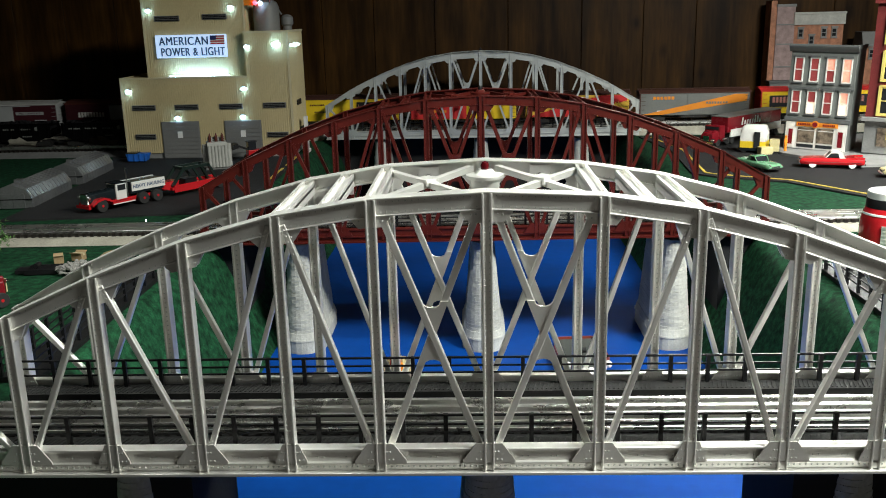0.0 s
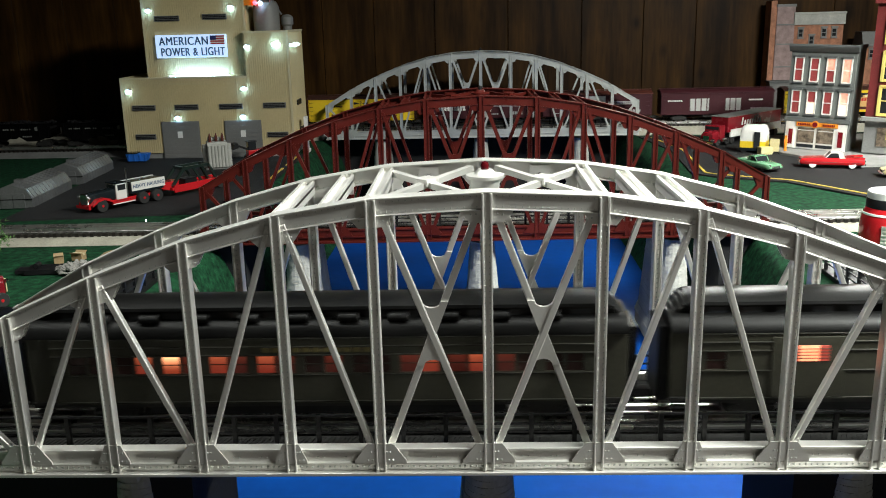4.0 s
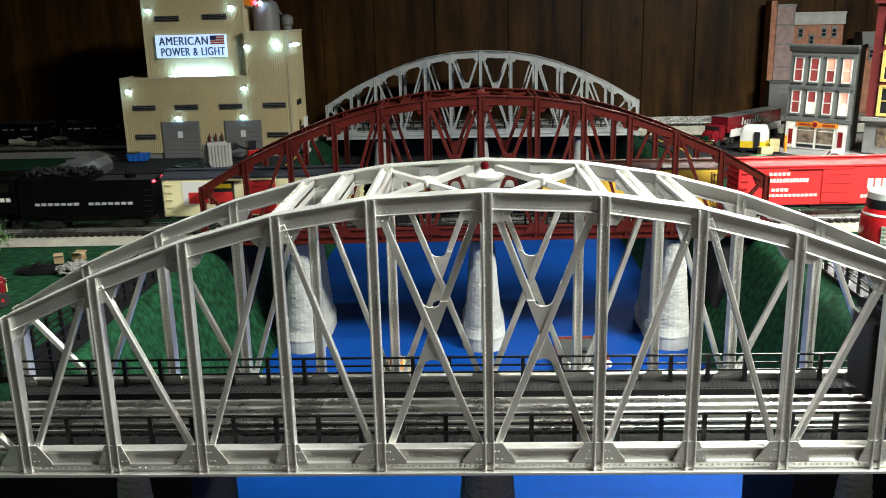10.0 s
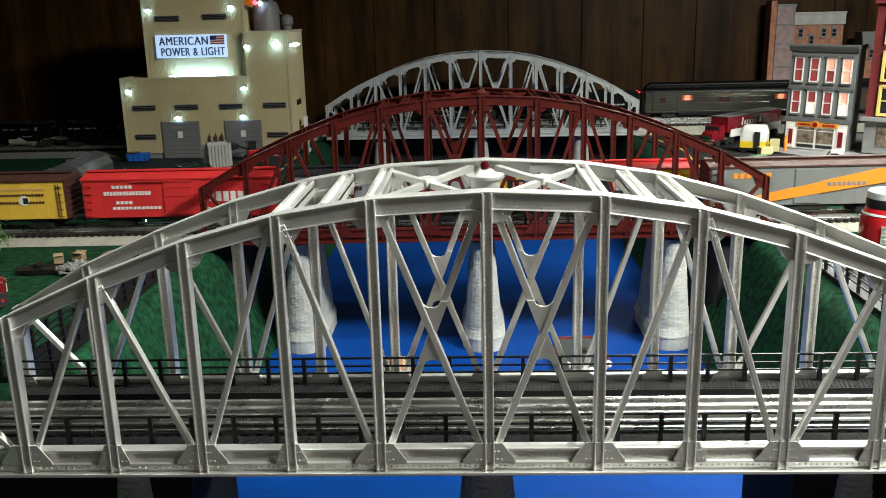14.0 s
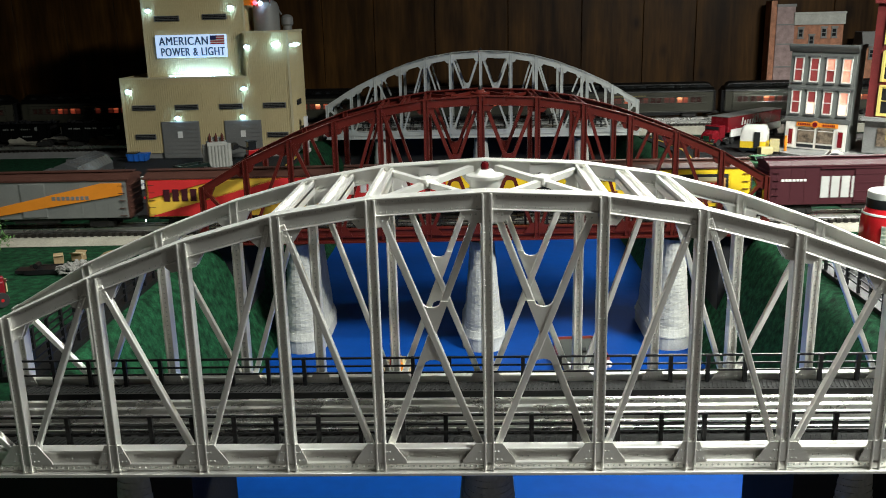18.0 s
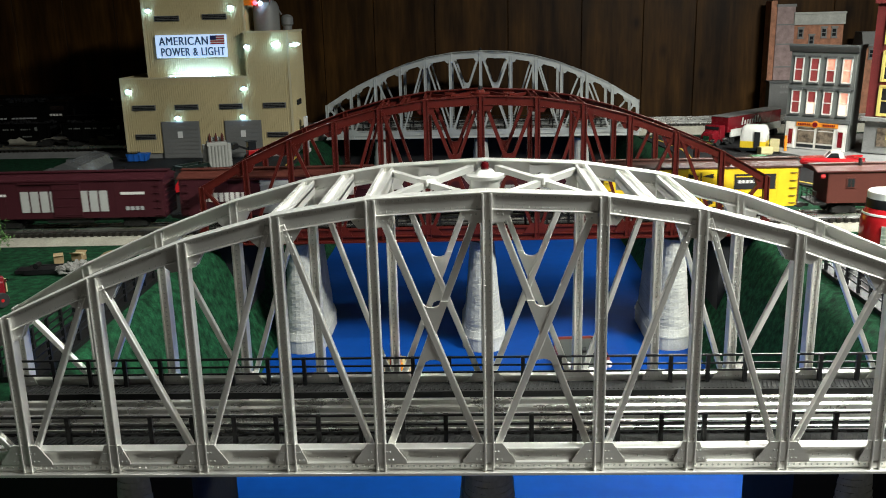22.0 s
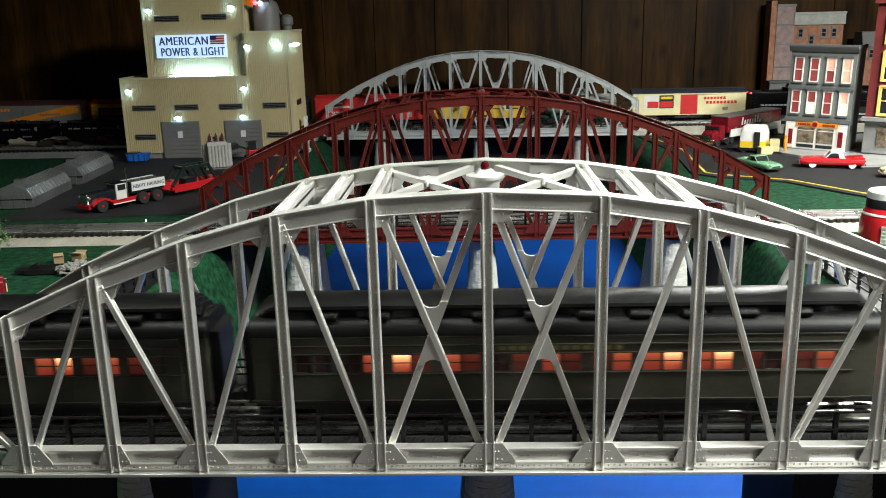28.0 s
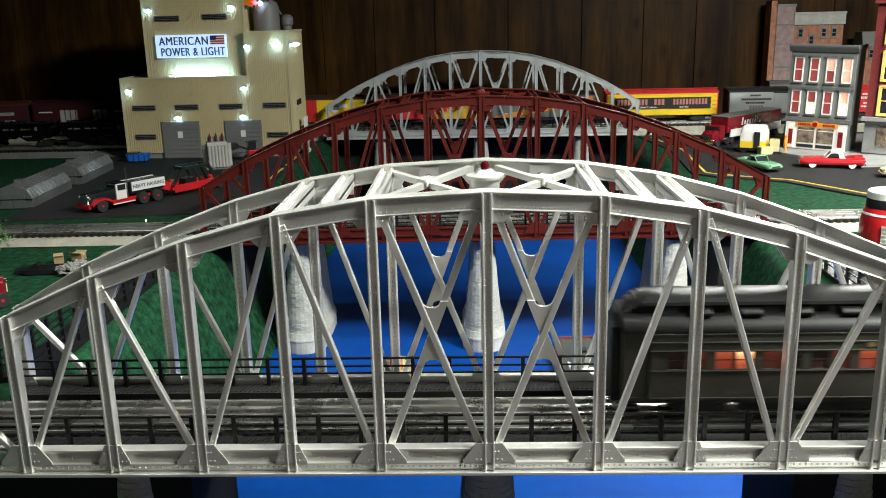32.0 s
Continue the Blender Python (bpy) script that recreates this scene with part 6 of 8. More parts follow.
# ---- the power house ----
SIDING = surface("tan_corrugated_siding", (0.56, 0.47, 0.265), 0.6, 0.0, 0.08, 8, 200, 0.04)
TRIM_TAN = surface("pale_tan_trim", (0.55, 0.48, 0.30), 0.6, 0.0, 0.06, 8, 200, 0.03)
SHUTTER = surface("grey_door_paint", (0.17, 0.17, 0.165), 0.5, 0.0, 0.1, 12, 200, 0.04)
SIGN_LIT = surface("lit_sign_face", (0.75, 0.82, 0.92), 0.4, 0.0, 0.03, 8, 80, 0.0, glow=0.75, glow_colour=(0.42, 0.64, 1.0))
SIGN_INK = surface("sign_lettering", (0.06, 0.10, 0.18), 0.5, 0.0, 0.1, 30, 300, 0.0)
LED_WASH = surface("cool_led_strip", (1, 1, 1), 0.5, 0.0, 0.0, 30, 200, 0.0, glow=50, glow_colour=(0.30, 0.60, 1.0))
FLAG_RED, FLAG_BLUE = rgb("flag_red", (0.45, 0.05, 0.06)), rgb("flag_blue", (0.03, 0.04, 0.16))


def power_house():
    b = thing("power_house", pose(0, 2.31, 0), "tan corrugated power house with lit sign and wall lamps", "building")
    blocks = [("lower_block", -0.928, -0.5965, 0.0, 0.2, 0.018, 0.214), ("right_block", -0.596, -0.483, 0.0, 0.2, 0.018, 0.326), ("tower", -0.862, -0.598, 0.03, 0.2, 0.205, 0.46)]
    for name, x0, x1, y0, y1, z0, z1 in blocks:
        wall = part(name, Geo().box(x0, x1, y0, y1, z0, z1), SIDING, b)
        g = Geo()
        x = x0 + 0.003
        while x < x1 - 0.002:
            g.box(x - 0.0011, x + 0.0011, y0 - 0.0014, y0, z0, z1 - 0.003)
            x += 0.0058
        if name != "lower_block":
            y = y0 + 0.003
            while y < y1:
                g.box(x1, x1 + 0.0014, y - 0.0011, y + 0.0011, z0, z1 - 0.003)
                y += 0.0058
        else:
            y = y0 + 0.003
            while y < y1:
                g.box(x0 - 0.0014, x0, y - 0.0011, y + 0.0011, z0, z1 - 0.003)
                y += 0.0058
        tagged(part("siding_ribs", g, SIDING, wall), kind="stuff")
        part("coping", Geo().box(x0 - 0.002, x1 + 0.002, y0 - 0.003, y0 + 0.004, z1 - 0.003, z1 + 0.002).box(x1 - 0.004, x1 + 0.003, y0, y1, z1 - 0.003, z1 + 0.002).box(x0 - 0.003, x0 + 0.004, y0, y1, z1 - 0.003, z1 + 0.002), TRIM_TAN, wall)
        for xx in ((x0,) if name == 'lower_block' else (x0, x1) if name == 'tower' else (x1,)):
            part("corner_trim", Geo().box(xx - 0.0025, xx + 0.0025, y0 - 0.0025, y0 + 0.004, z0, z1), TRIM_TAN, wall)
    part("foundation", Geo().box(-0.925, -0.486, 0.004, 0.197, 0.003, 0.018), CONCRETE, b, "grey concrete base")
    for x0, x1 in ((-0.831, -0.731), (-0.663, -0.566)):
        d = part("roller_door", Geo().box(x0, x1, -0.004, 0.002, 0.004, 0.101), SHUTTER, b, "grey roller door", bevel=0.0006)
        for k in range(9):
            part("door_slat", Geo().box(x0 + 0.002, x1 - 0.002, -0.0052, -0.004, 0.006 + k * 0.0105, 0.0145 + k * 0.0105), SHUTTER, d)
        part("notice", Geo().box(x0 + 0.042, x0 + 0.055, -0.0062, -0.0052, 0.058, 0.075), WHITE, d, "small white notice")
    slits = [(-0.904, -0.842, 0.0, 0.138), (-0.791, -0.728, 0.0, 0.138), (-0.673, -0.611, 0.0, 0.138), (-0.557, -0.497, 0.0, 0.139), (-0.903, -0.848, 0.0, 0.062), (-0.551, -0.495, 0.0, 0.062),
             (-0.832, -0.766, 0.03, 0.364), (-0.706, -0.642, 0.03, 0.366)]
    for x0, x1, y, z in slits:
        w = part("louvre_window", Geo().box(x0, x1, y - 0.004, y - 0.001, z - 0.007, z + 0.007), SHUTTER, b, "dark louvred window")
        for k in range(3):
            part("louvre", Geo().box(x0 + 0.002, x1 - 0.002, y - 0.0052, y - 0.004, z - 0.0055 + k * 0.004, z - 0.003 + k * 0.004), BLACK, w)
    for y, z in ((0.07, 0.138), (0.09, 0.062)):
        part("louvre_window", Geo().box(-0.484, -0.479, y, y + 0.05, z - 0.007, z + 0.007), BLACK, b, "dark louvred window")
    # the lit sign
    sg = part("sign_board", Geo().box(-0.832, -0.646, 0.018, 0.026, 0.264, 0.322), SIGN_LIT, b, "glowing blue-white sign board", bevel=0.0008)
    part("sign_frame", Geo().box(-0.828, -0.650, 0.0262, 0.029, 0.268, 0.318), SHUTTER, sg)
    for dx in (-0.0007, 0.0007):
        lettering("lettering", "AMERICAN", 0.030, SIGN_INK, sg, pose(-0.757 + dx, 0.0171 + dx * 0.2, 0.3055, 90, 0, 0), 0.92, 0.0004, 0.0, 0.128)
        lettering("lettering", "POWER & LIGHT", 0.030, SIGN_INK, sg, pose(-0.735 + dx, 0.0171 + dx * 0.2, 0.2780, 90, 0, 0), 0.86, 0.0004, 0.0, 0.167)
    fl = part("flag", Geo().box(-0.687, -0.650, 0.0165, 0.018, 0.2965, 0.319), WHITE, sg, "small striped flag")
    for k in range(4):
        part("flag_stripe", Geo().box(-0.687, -0.650, 0.0155, 0.0166, 0.2965 + k * 0.0064, 0.2998 + k * 0.0064), FLAG_RED, fl)
    part("flag_canton", Geo().box(-0.687, -0.671, 0.0148, 0.0157, 0.308, 0.319), FLAG_BLUE, fl)
    part("wash_light", Geo().box(-0.80, -0.645, 0.012, 0.017, 0.2165, 0.2185), LED_WASH, b, "cool LED strip washing the tower wall")
    lamps = [(-0.909, 0.0, 0.181), (-0.604, 0.0, 0.183), (-0.785, 0.0, 0.110), (-0.612, 0.0, 0.110), (-0.846, 0.03, 0.384), (-0.63, 0.03, 0.388), (-0.588, 0.0, 0.289), (-0.512, 0.0, 0.293)]
    for k, (x, y, z) in enumerate(lamps):
        lm = part("wall_lamp", Geo().box(x - 0.006, x + 0.006, y - 0.006, y, z + 0.003, z + 0.006), SHUTTER, b)
        # bulbs are swollen and flattened: their shape includes the glare
        part("bulb", Geo().ball((x, y - 0.006, z), 0.0072 if k != 7 else 0.011, 8, 0.62), LED, lm, "bright cool bulb, oversized to carry its glare")
    for y in (0.03, 0.09):
        lm = part("wall_lamp", Geo().box(-0.483, -0.477, y - 0.006, y + 0.006, 0.293, 0.296), SHUTTER, b)
        part("bulb", Geo().ball((-0.476, y, 0.29), 0.0068, 8, 0.62), LED, lm, "bright cool bulb, oversized to carry its glare")
    # roof gear on the right block
    tk = part("roof_tank", Geo().lathe([(0.001, 0), (0.034, 0), (0.034, 0.06), (0.028, 0.074), (0.012, 0.082), (0.001, 0.083)], 28, (-0.548, 0.07, 0.326)), SHUTTER, b, "grey domed roof tank", smooth=True)
    part("tank_cap", Geo().box(-0.60, -0.572, 0.03, 0.05, 0.392, 0.41), C_ORANGE, tk, "orange box")
    part("roof_vent", Geo().lathe([(0.001, 0), (0.012, 0), (0.012, 0.012), (0.016, 0.016), (0.016, 0.034), (0.010, 0.040), (0.001, 0.042)], 20, (-0.50, 0.10, 0.326)), SHUTTER, b, smooth=True)
    part("warning_lamp", Geo().ball((-0.566, 0.028, 0.398), 0.006, 8), LED_RED, b, "red warning lamp")
    part("warning_lamp", Geo().ball((-0.552, 0.028, 0.397), 0.0055, 8), LED, b, "white warning lamp")
    part("service_pipe", Geo().tube((-0.53, 0.045, 0.326), (-0.53, 0.045, 0.41), 0.0022, n=8).tube((-0.53, 0.045, 0.41), (-0.51, 0.08, 0.368), 0.0022, n=8), SHUTTER, b)
    cb = part("side_cabinet", Geo().box(-0.469, -0.455, 0.06, 0.09, 0.003, 0.012).box(-0.466, -0.458, 0.065, 0.085, 0.012, 0.10), WHITE, b, "white service duct")
    return b


power_house()


def yard_hut(m, label):
    h = thing("arched_hut", m, label, "hut", "grey arched huts beside the yard")
    metal = HUT_METAL
    prof = [(-0.038, 0.0), (-0.038, 0.02), (-0.027, 0.038), (0.0, 0.048), (0.027, 0.038), (0.038, 0.02), (0.038, 0.0)]
    n = 12
    ln = 0.20
    for k in range(len(prof) - 1):
        (xa, za), (xb, zb) = prof[k], prof[k + 1]
        part("roof_panel" if 0 < k < 5 else "side_panel", Geo().beam(((xa + xb) / 2, 0.001, (za + zb) / 2), ((xa + xb) / 2, ln - 0.001, (za + zb) / 2), math.hypot(xb - xa, zb - za) + 0.001, 0.0018,
             (-(zb - za), 0, xb - xa)), metal, h)
    g = Geo()
    for j in range(n):
        y = ln * (j + 0.5) / n
        for k in range(len(prof) - 1):
            (xa, za), (xb, zb) = prof[k], prof[k + 1]
            g.beam((xa * 1.02, y, za * 1.02 + 0.0006), (xb * 1.02, y, zb * 1.02 + 0.0006), 0.0012, 0.0004, (0, 1, 0))
    tagged(part("corrugation", g, metal, h), kind="stuff")
    for y in (0.0, ln):
        ew = part("end_wall", Geo().prism(prof, "y", y - 0.001, y + 0.001), metal, h)
        if y == 0.0:
            for x in (-0.012, 0.012):
                part("hut_door", Geo().box(x - 0.0112, x + 0.0112, -0.0028, -0.001, 0.001, 0.03), metal, ew)
            g = Geo().box(-0.038, 0.038, -0.003, -0.001, 0.0175, 0.0195)
            part("cross_bar", g, BLACK, ew)
    part("roof_vent", Geo().box(-0.008, 0.008, 0.03, 0.045, 0.047, 0.053), metal, h)
    return h


HUT_METAL = surface("dull_galvanised_sheet", (0.30, 0.305, 0.31), 0.30, 0.7, 0.18, 14, 250, 0.05)
yard_hut(pose(-0.930, 1.70, 0.0015, 0, 0, 3), "grey corrugated arched hut with closed doors")
yard_hut(pose(-0.938, 1.955, 0.0015, 0, 0, 3), "grey corrugated arched hut catching blue light")

TRACK_LAMP = (-0.5968, 1.5190)
# ---- vehicles ----
TYRE = surface("black_rubber", (0.015, 0.015, 0.015), 0.75, 0.0, 0.15, 60, 300, 0.1)
CAR_RED, CAR_GREEN = rgb("car_red_lacquer", (0.50, 0.015, 0.02), 0.2, coat=0.6), rgb("car_green_lacquer", (0.15, 0.34, 0.19), 0.25, coat=0.5)
CAR_CREAM, CAR_WHITE, CAR_NAVY = rgb("car_cream_lacquer", (0.62, 0.55, 0.30), 0.3, coat=0.4), rgb("car_white_lacquer", (0.75, 0.74, 0.70), 0.25, coat=0.5), rgb("dark_green_black_lacquer", (0.010, 0.015, 0.018), 0.25)
CAR_YELLOW, CAR_MAROON, CAR_BLUE = rgb("van_yellow", (0.75, 0.52, 0.03), 0.35), rgb("dark_red_lacquer", (0.17, 0.008, 0.014), 0.25, coat=0.5), rgb("blue_dumpster_paint", (0.02, 0.14, 0.55), 0.5)


def wheel(parent, x, y, r, w, rim, wall=None):
    s = 1 if y > 0 else -1
    ty = part("wheel", Geo().lathe([(r * 0.55, -w / 2), (r * 0.92, -w / 2), (r, -w * 0.3), (r, w * 0.3), (r * 0.92, w / 2), (r * 0.55, w / 2)], 20, (x, y, r), "y"), TYRE, parent, smooth=True)
    part("rim", Geo().lathe([(0.0002, -w * 0.42), (r * 0.66, -w * 0.42), (r * 0.66, w * 0.46), (0.0002, w * 0.42)], 16, (x, y, r), "y").tube((x, y, r), (x, y + s * w * 0.55, r), r * 0.22, n=8), rim, ty)
    if wall:
        part("white_wall", Geo().lathe([(r * 0.58, s * w * 0.5), (r * 0.84, s * w * 0.5), (r * 0.84, s * w * 0.56), (r * 0.58, s * w * 0.56)], 20, (x, y, r), "y"), wall, ty)
    return ty


def body_loft(stations, n=10, power=3.0):
    """Cross-sections (x, half width, bottom, top) joined to a rounded body."""
    g = Geo()
    rings = []
    for x, hw, z0, z1 in stations:
        zc, hz = (z0 + z1) / 2, (z1 - z0) / 2
        ring = []
        for k in range(4 * n):
            a = k * math.tau / (4 * n)
            c, s = math.cos(a), math.sin(a)
            ring.append((x, hw * math.copysign(abs(c) ** (2 / power), c), zc + hz * math.copysign(abs(s) ** (2 / power), s)))
        rings.append(ring)
    m = 4 * n
    v = [p for r in rings for p in r]
    f = [tuple(range(m)), tuple(range((len(rings) - 1) * m, len(rings) * m))]
    f += [(j * m + i, j * m + (i + 1) % m, (j + 1) * m + (i + 1) % m, (j + 1) * m + i) for j in range(len(rings) - 1) for i in range(m)]
    return g.add(v, f)


def motor_car(m, label, ln, paint, roof, wall=None, fins=True):
    """A 1950s car: lofted body, cabin with glass, bumpers, lamps, four wheels."""
    c = thing("car", m, label, "car", "cars in the street")
    h, w, k = ln / 2, ln * 0.19, ln / 0.13
    st = [(-h, w * 0.80, 0.009 * k, 0.019 * k), (-h * 0.97, w * 0.92, 0.007 * k, 0.0225 * k), (-h * 0.6, w, 0.006 * k, 0.0235 * k), (-h * 0.1, w, 0.006 * k, 0.0225 * k), (h * 0.35, w, 0.006 * k, 0.0225 * k), (h * 0.75, w * 0.98, 0.006 * k, 0.0215 * k), (h * 0.95, w * 0.92, 0.007 * k, 0.020 * k), (h, w * 0.8, 0.009 * k, 0.017 * k)]
    part("body", body_loft(st, 8, 4.5), paint, c, smooth=True)
    cab = [(-h * 0.40, w * 0.70, 0.021 * k, 0.024 * k), (-h * 0.30, w * 0.80, 0.021 * k, 0.032 * k), (-h * 0.12, w * 0.82, 0.021 * k, 0.0355 * k), (h * 0.06, w * 0.80, 0.021 * k, 0.0345 * k), (h * 0.20, w * 0.76, 0.021 * k, 0.023 * k)]
    gl = part("glasshouse", body_loft([(x, a * 0.97, b, t - 0.0012 * k) for x, a, b, t in cab], 8, 4.5), GLASS_DARK, c, "dark glass", smooth=True)
    top = [(-h * 0.33, w * 0.77, 0.030 * k, 0.0325 * k), (-h * 0.26, w * 0.80, 0.031 * k, 0.035 * k), (-h * 0.10, w * 0.82, 0.032 * k, 0.0365 * k), (h * 0.05, w * 0.80, 0.0315 * k, 0.0352 * k)]
    part("roof", body_loft(top, 8, 4), roof, c, smooth=True)
    for s in (-1, 1):
        part("pillar", Geo().prism([(-h * 0.40, 0.022 * k), (-h * 0.22, 0.022 * k), (-h * 0.16, 0.034 * k), (-h * 0.28, 0.033 * k)], "y", *sorted((s * w * 0.70, s * w * 0.815))), roof, c)
        part("pillar", Geo().beam((h * 0.20, s * w * 0.76, 0.0225 * k), (h * 0.055, s * w * 0.78, 0.034 * k), 0.0016 * k, 0.0016 * k), roof, c)
        for x in (-h * 0.62, h * 0.60):
            wheel(c, x, s * (w - 0.0045 * k), 0.0088 * k, 0.0065 * k, CHROME, wall)
        part("headlight", Geo().ball((h * 0.955, s * w * 0.70, 0.0165 * k), 0.0032 * k, 8), CHROME, c, "round headlight")
        part("tail_light", Geo().ball((-h * 0.985, s * w * 0.72, 0.0165 * k), 0.0026 * k, 8), RED_GLASS, c, "red tail light")
        part("side_trim", Geo().box(-h * 0.9, h * 0.85, *sorted((s * (w - 0.0005), s * (w + 0.0006 * k))), 0.0135 * k, 0.0144 * k), CHROME, c)
        if fins:
            part("tail_fin", Geo().prism([(-h * 0.98, 0.021 * k), (-h * 0.45, 0.022 * k), (-h * 0.95, 0.0248 * k), (-h, 0.024 * k)], "y", *sorted((s * w * 0.80, s * w * 0.93))), paint, c)
    for s in (-1, 1):
        part("bumper", Geo().tube((s * h * 1.01, -w * 0.85, 0.0095 * k), (s * h * 1.01, w * 0.85, 0.0095 * k), 0.0019 * k, n=10), CHROME, c, "chrome bumper")
    part("grille", Geo().box(h * 0.985, h * 1.003, -w * 0.5, w * 0.5, 0.0115 * k, 0.0155 * k), CHROME, c)
    return c


motor_car(pose(0.801, 2.006, 0.0037, 0, 0, 164), "red and white hardtop car with whitewall tyres", 0.135, CAR_RED, CAR_WHITE, WHITE)
motor_car(pose(0.638, 2.0, 0.0037, 0, 0, -68), "pale green sedan parked along the yellow line", 0.112, CAR_GREEN, CAR_GREEN, None, False)
motor_car(pose(0.915, 1.868, 0.0037, 0, 0, 170), "cream coloured roadster parked in the street", 0.12, CAR_CREAM, CAR_CREAM, None, False)


def hauling_truck():
    t = thing("heavy_truck", pose(-0.708, 1.703, 0.0037, 0, 0, -124.5) @ Matrix.Diagonal((1.08, 1.08, 1.08, 1)), "red and white heavy hauling truck with a dark hood", "truck")
    part("chassis", Geo().box(-0.075, 0.078, -0.012, 0.012, 0.011, 0.017), CAR_RED, t, "red chassis")
    part("hood", body_loft([(0.022, 0.0125, 0.016, 0.037), (0.05, 0.0115, 0.016, 0.036), (0.076, 0.0105, 0.017, 0.034)], 6, 5), CAR_NAVY, t, "dark hood", smooth=True)
    part("radiator", Geo().box(0.076, 0.080, -0.011, 0.011, 0.015, 0.0345), CHROME, t, "chrome radiator", bevel=0.001)
    cb = part("cab", Geo().box(0.001, 0.023, -0.0155, 0.0155, 0.016, 0.045), CAR_WHITE, t, "white cab", bevel=0.0015)
    part("cab_roof", Geo().box(0.0, 0.024, -0.0162, 0.0162, 0.045, 0.0468), CAR_NAVY, cb, bevel=0.0008)
    part("windscreen", Geo().box(0.0226, 0.024, -0.0125, 0.0125, 0.034, 0.043), GLASS_DARK, cb)
    part("dump_bed", Geo().box(-0.078, -0.006, -0.017, 0.017, 0.022, 0.043), CAR_NAVY, t, "dark box bed", bevel=0.0008)
    for s in (-1, 1):
        part("cab_window", Geo().box(0.004, 0.020, *sorted((s * 0.015, s * 0.0162)), 0.033, 0.043), GLASS_DARK, cb)
        part("fender", Geo().prism([(0.034, 0.014), (0.040, 0.022), (0.052, 0.026), (0.066, 0.024), (0.076, 0.016), (0.076, 0.013), (0.064, 0.02), (0.052, 0.022), (0.042, 0.018)], "y", *sorted((s * 0.011, s * 0.022))), CAR_RED, t)
        part("running_board", Geo().box(-0.01, 0.036, *sorted((s * 0.012, s * 0.022)), 0.010, 0.0145), CAR_RED, t)
        part("board_edge", Geo().box(-0.01, 0.036, *sorted((s * 0.0218, s * 0.0226)), 0.010, 0.0118), CAR_WHITE, t)
        bd = part("side_board", Geo().box(-0.080, -0.008, *sorted((s * 0.017, s * 0.0188)), 0.027, 0.044), CAR_WHITE, t, "white name board")
        lettering("lettering", "HEAVY HAULING", 0.0092, SIGN_INK, bd, pose(-0.044, s * 0.0192, 0.0352, 90, 0, 180 if s > 0 else 0), 0.88, 0.0002, 0.0002)
        wheel(t, 0.056, s * 0.0175, 0.0115, 0.007, CAR_RED)
        for x in (-0.030, -0.060):
            wheel(t, x, s * 0.0165, 0.0115, 0.011, CAR_RED)
        part("headlamp", Geo().ball((0.078, s * 0.0145, 0.028), 0.0034, 8), CHROME, t)
    part("exhaust_stack", Geo().tube((-0.002, 0.013, 0.02), (-0.002, 0.013, 0.072), 0.0013, n=8), CHROME, t)
    part("bumper", Geo().box(0.079, 0.083, -0.020, 0.020, 0.009, 0.014), CAR_RED, t)


FRAME_DARK = rgb("dark_green_black_paint", (0.012, 0.022, 0.018), 0.35)


def lowboy_trailer():
    t = thing("lowboy_trailer", pose(-0.616, 1.838, 0.0037, 0, 0, -124.5), "red low-bed trailer with a dark lifting frame", "trailer")
    part("bed", Geo().box(-0.085, 0.06, -0.021, 0.021, 0.014, 0.020), CAR_RED, t, bevel=0.0008)
    part("gooseneck", Geo().prism([(0.04, 0.018), (0.06, 0.014), (0.085, 0.022), (0.085, 0.032), (0.035, 0.032)], "y", -0.012, 0.012), CAR_RED, t)
    for s in (-1, 1):
        part("side_beam", Geo().box(-0.085, 0.055, *sorted((s * 0.018, s * 0.022)), 0.009, 0.024), CAR_RED, t)
        for x in (-0.04, -0.066):
            wheel(t, x, s * 0.016, 0.0105, 0.010, CAR_RED)
        part("frame_arm", Geo().beam((0.055, s * 0.015, 0.022), (0.022, s * 0.015, 0.056), 0.004, 0.006).beam((0.024, s * 0.015, 0.055), (-0.042, s * 0.015, 0.055), 0.004, 0.006).beam((-0.04, s * 0.015, 0.056), (-0.06, s * 0.015, 0.02), 0.004, 0.006).beam((0.0, s * 0.015, 0.054), (-0.02, s * 0.015, 0.022), 0.003, 0.005), FRAME_DARK, t, "dark green steel frame")
    for x in (0.024, -0.04):
        part("frame_tie", Geo().box(x - 0.003, x + 0.003, -0.015, 0.015, 0.052, 0.058), FRAME_DARK, t)
    part("winch", Geo().box(-0.01, 0.02, -0.012, 0.012, 0.020, 0.032), BLACK, t)


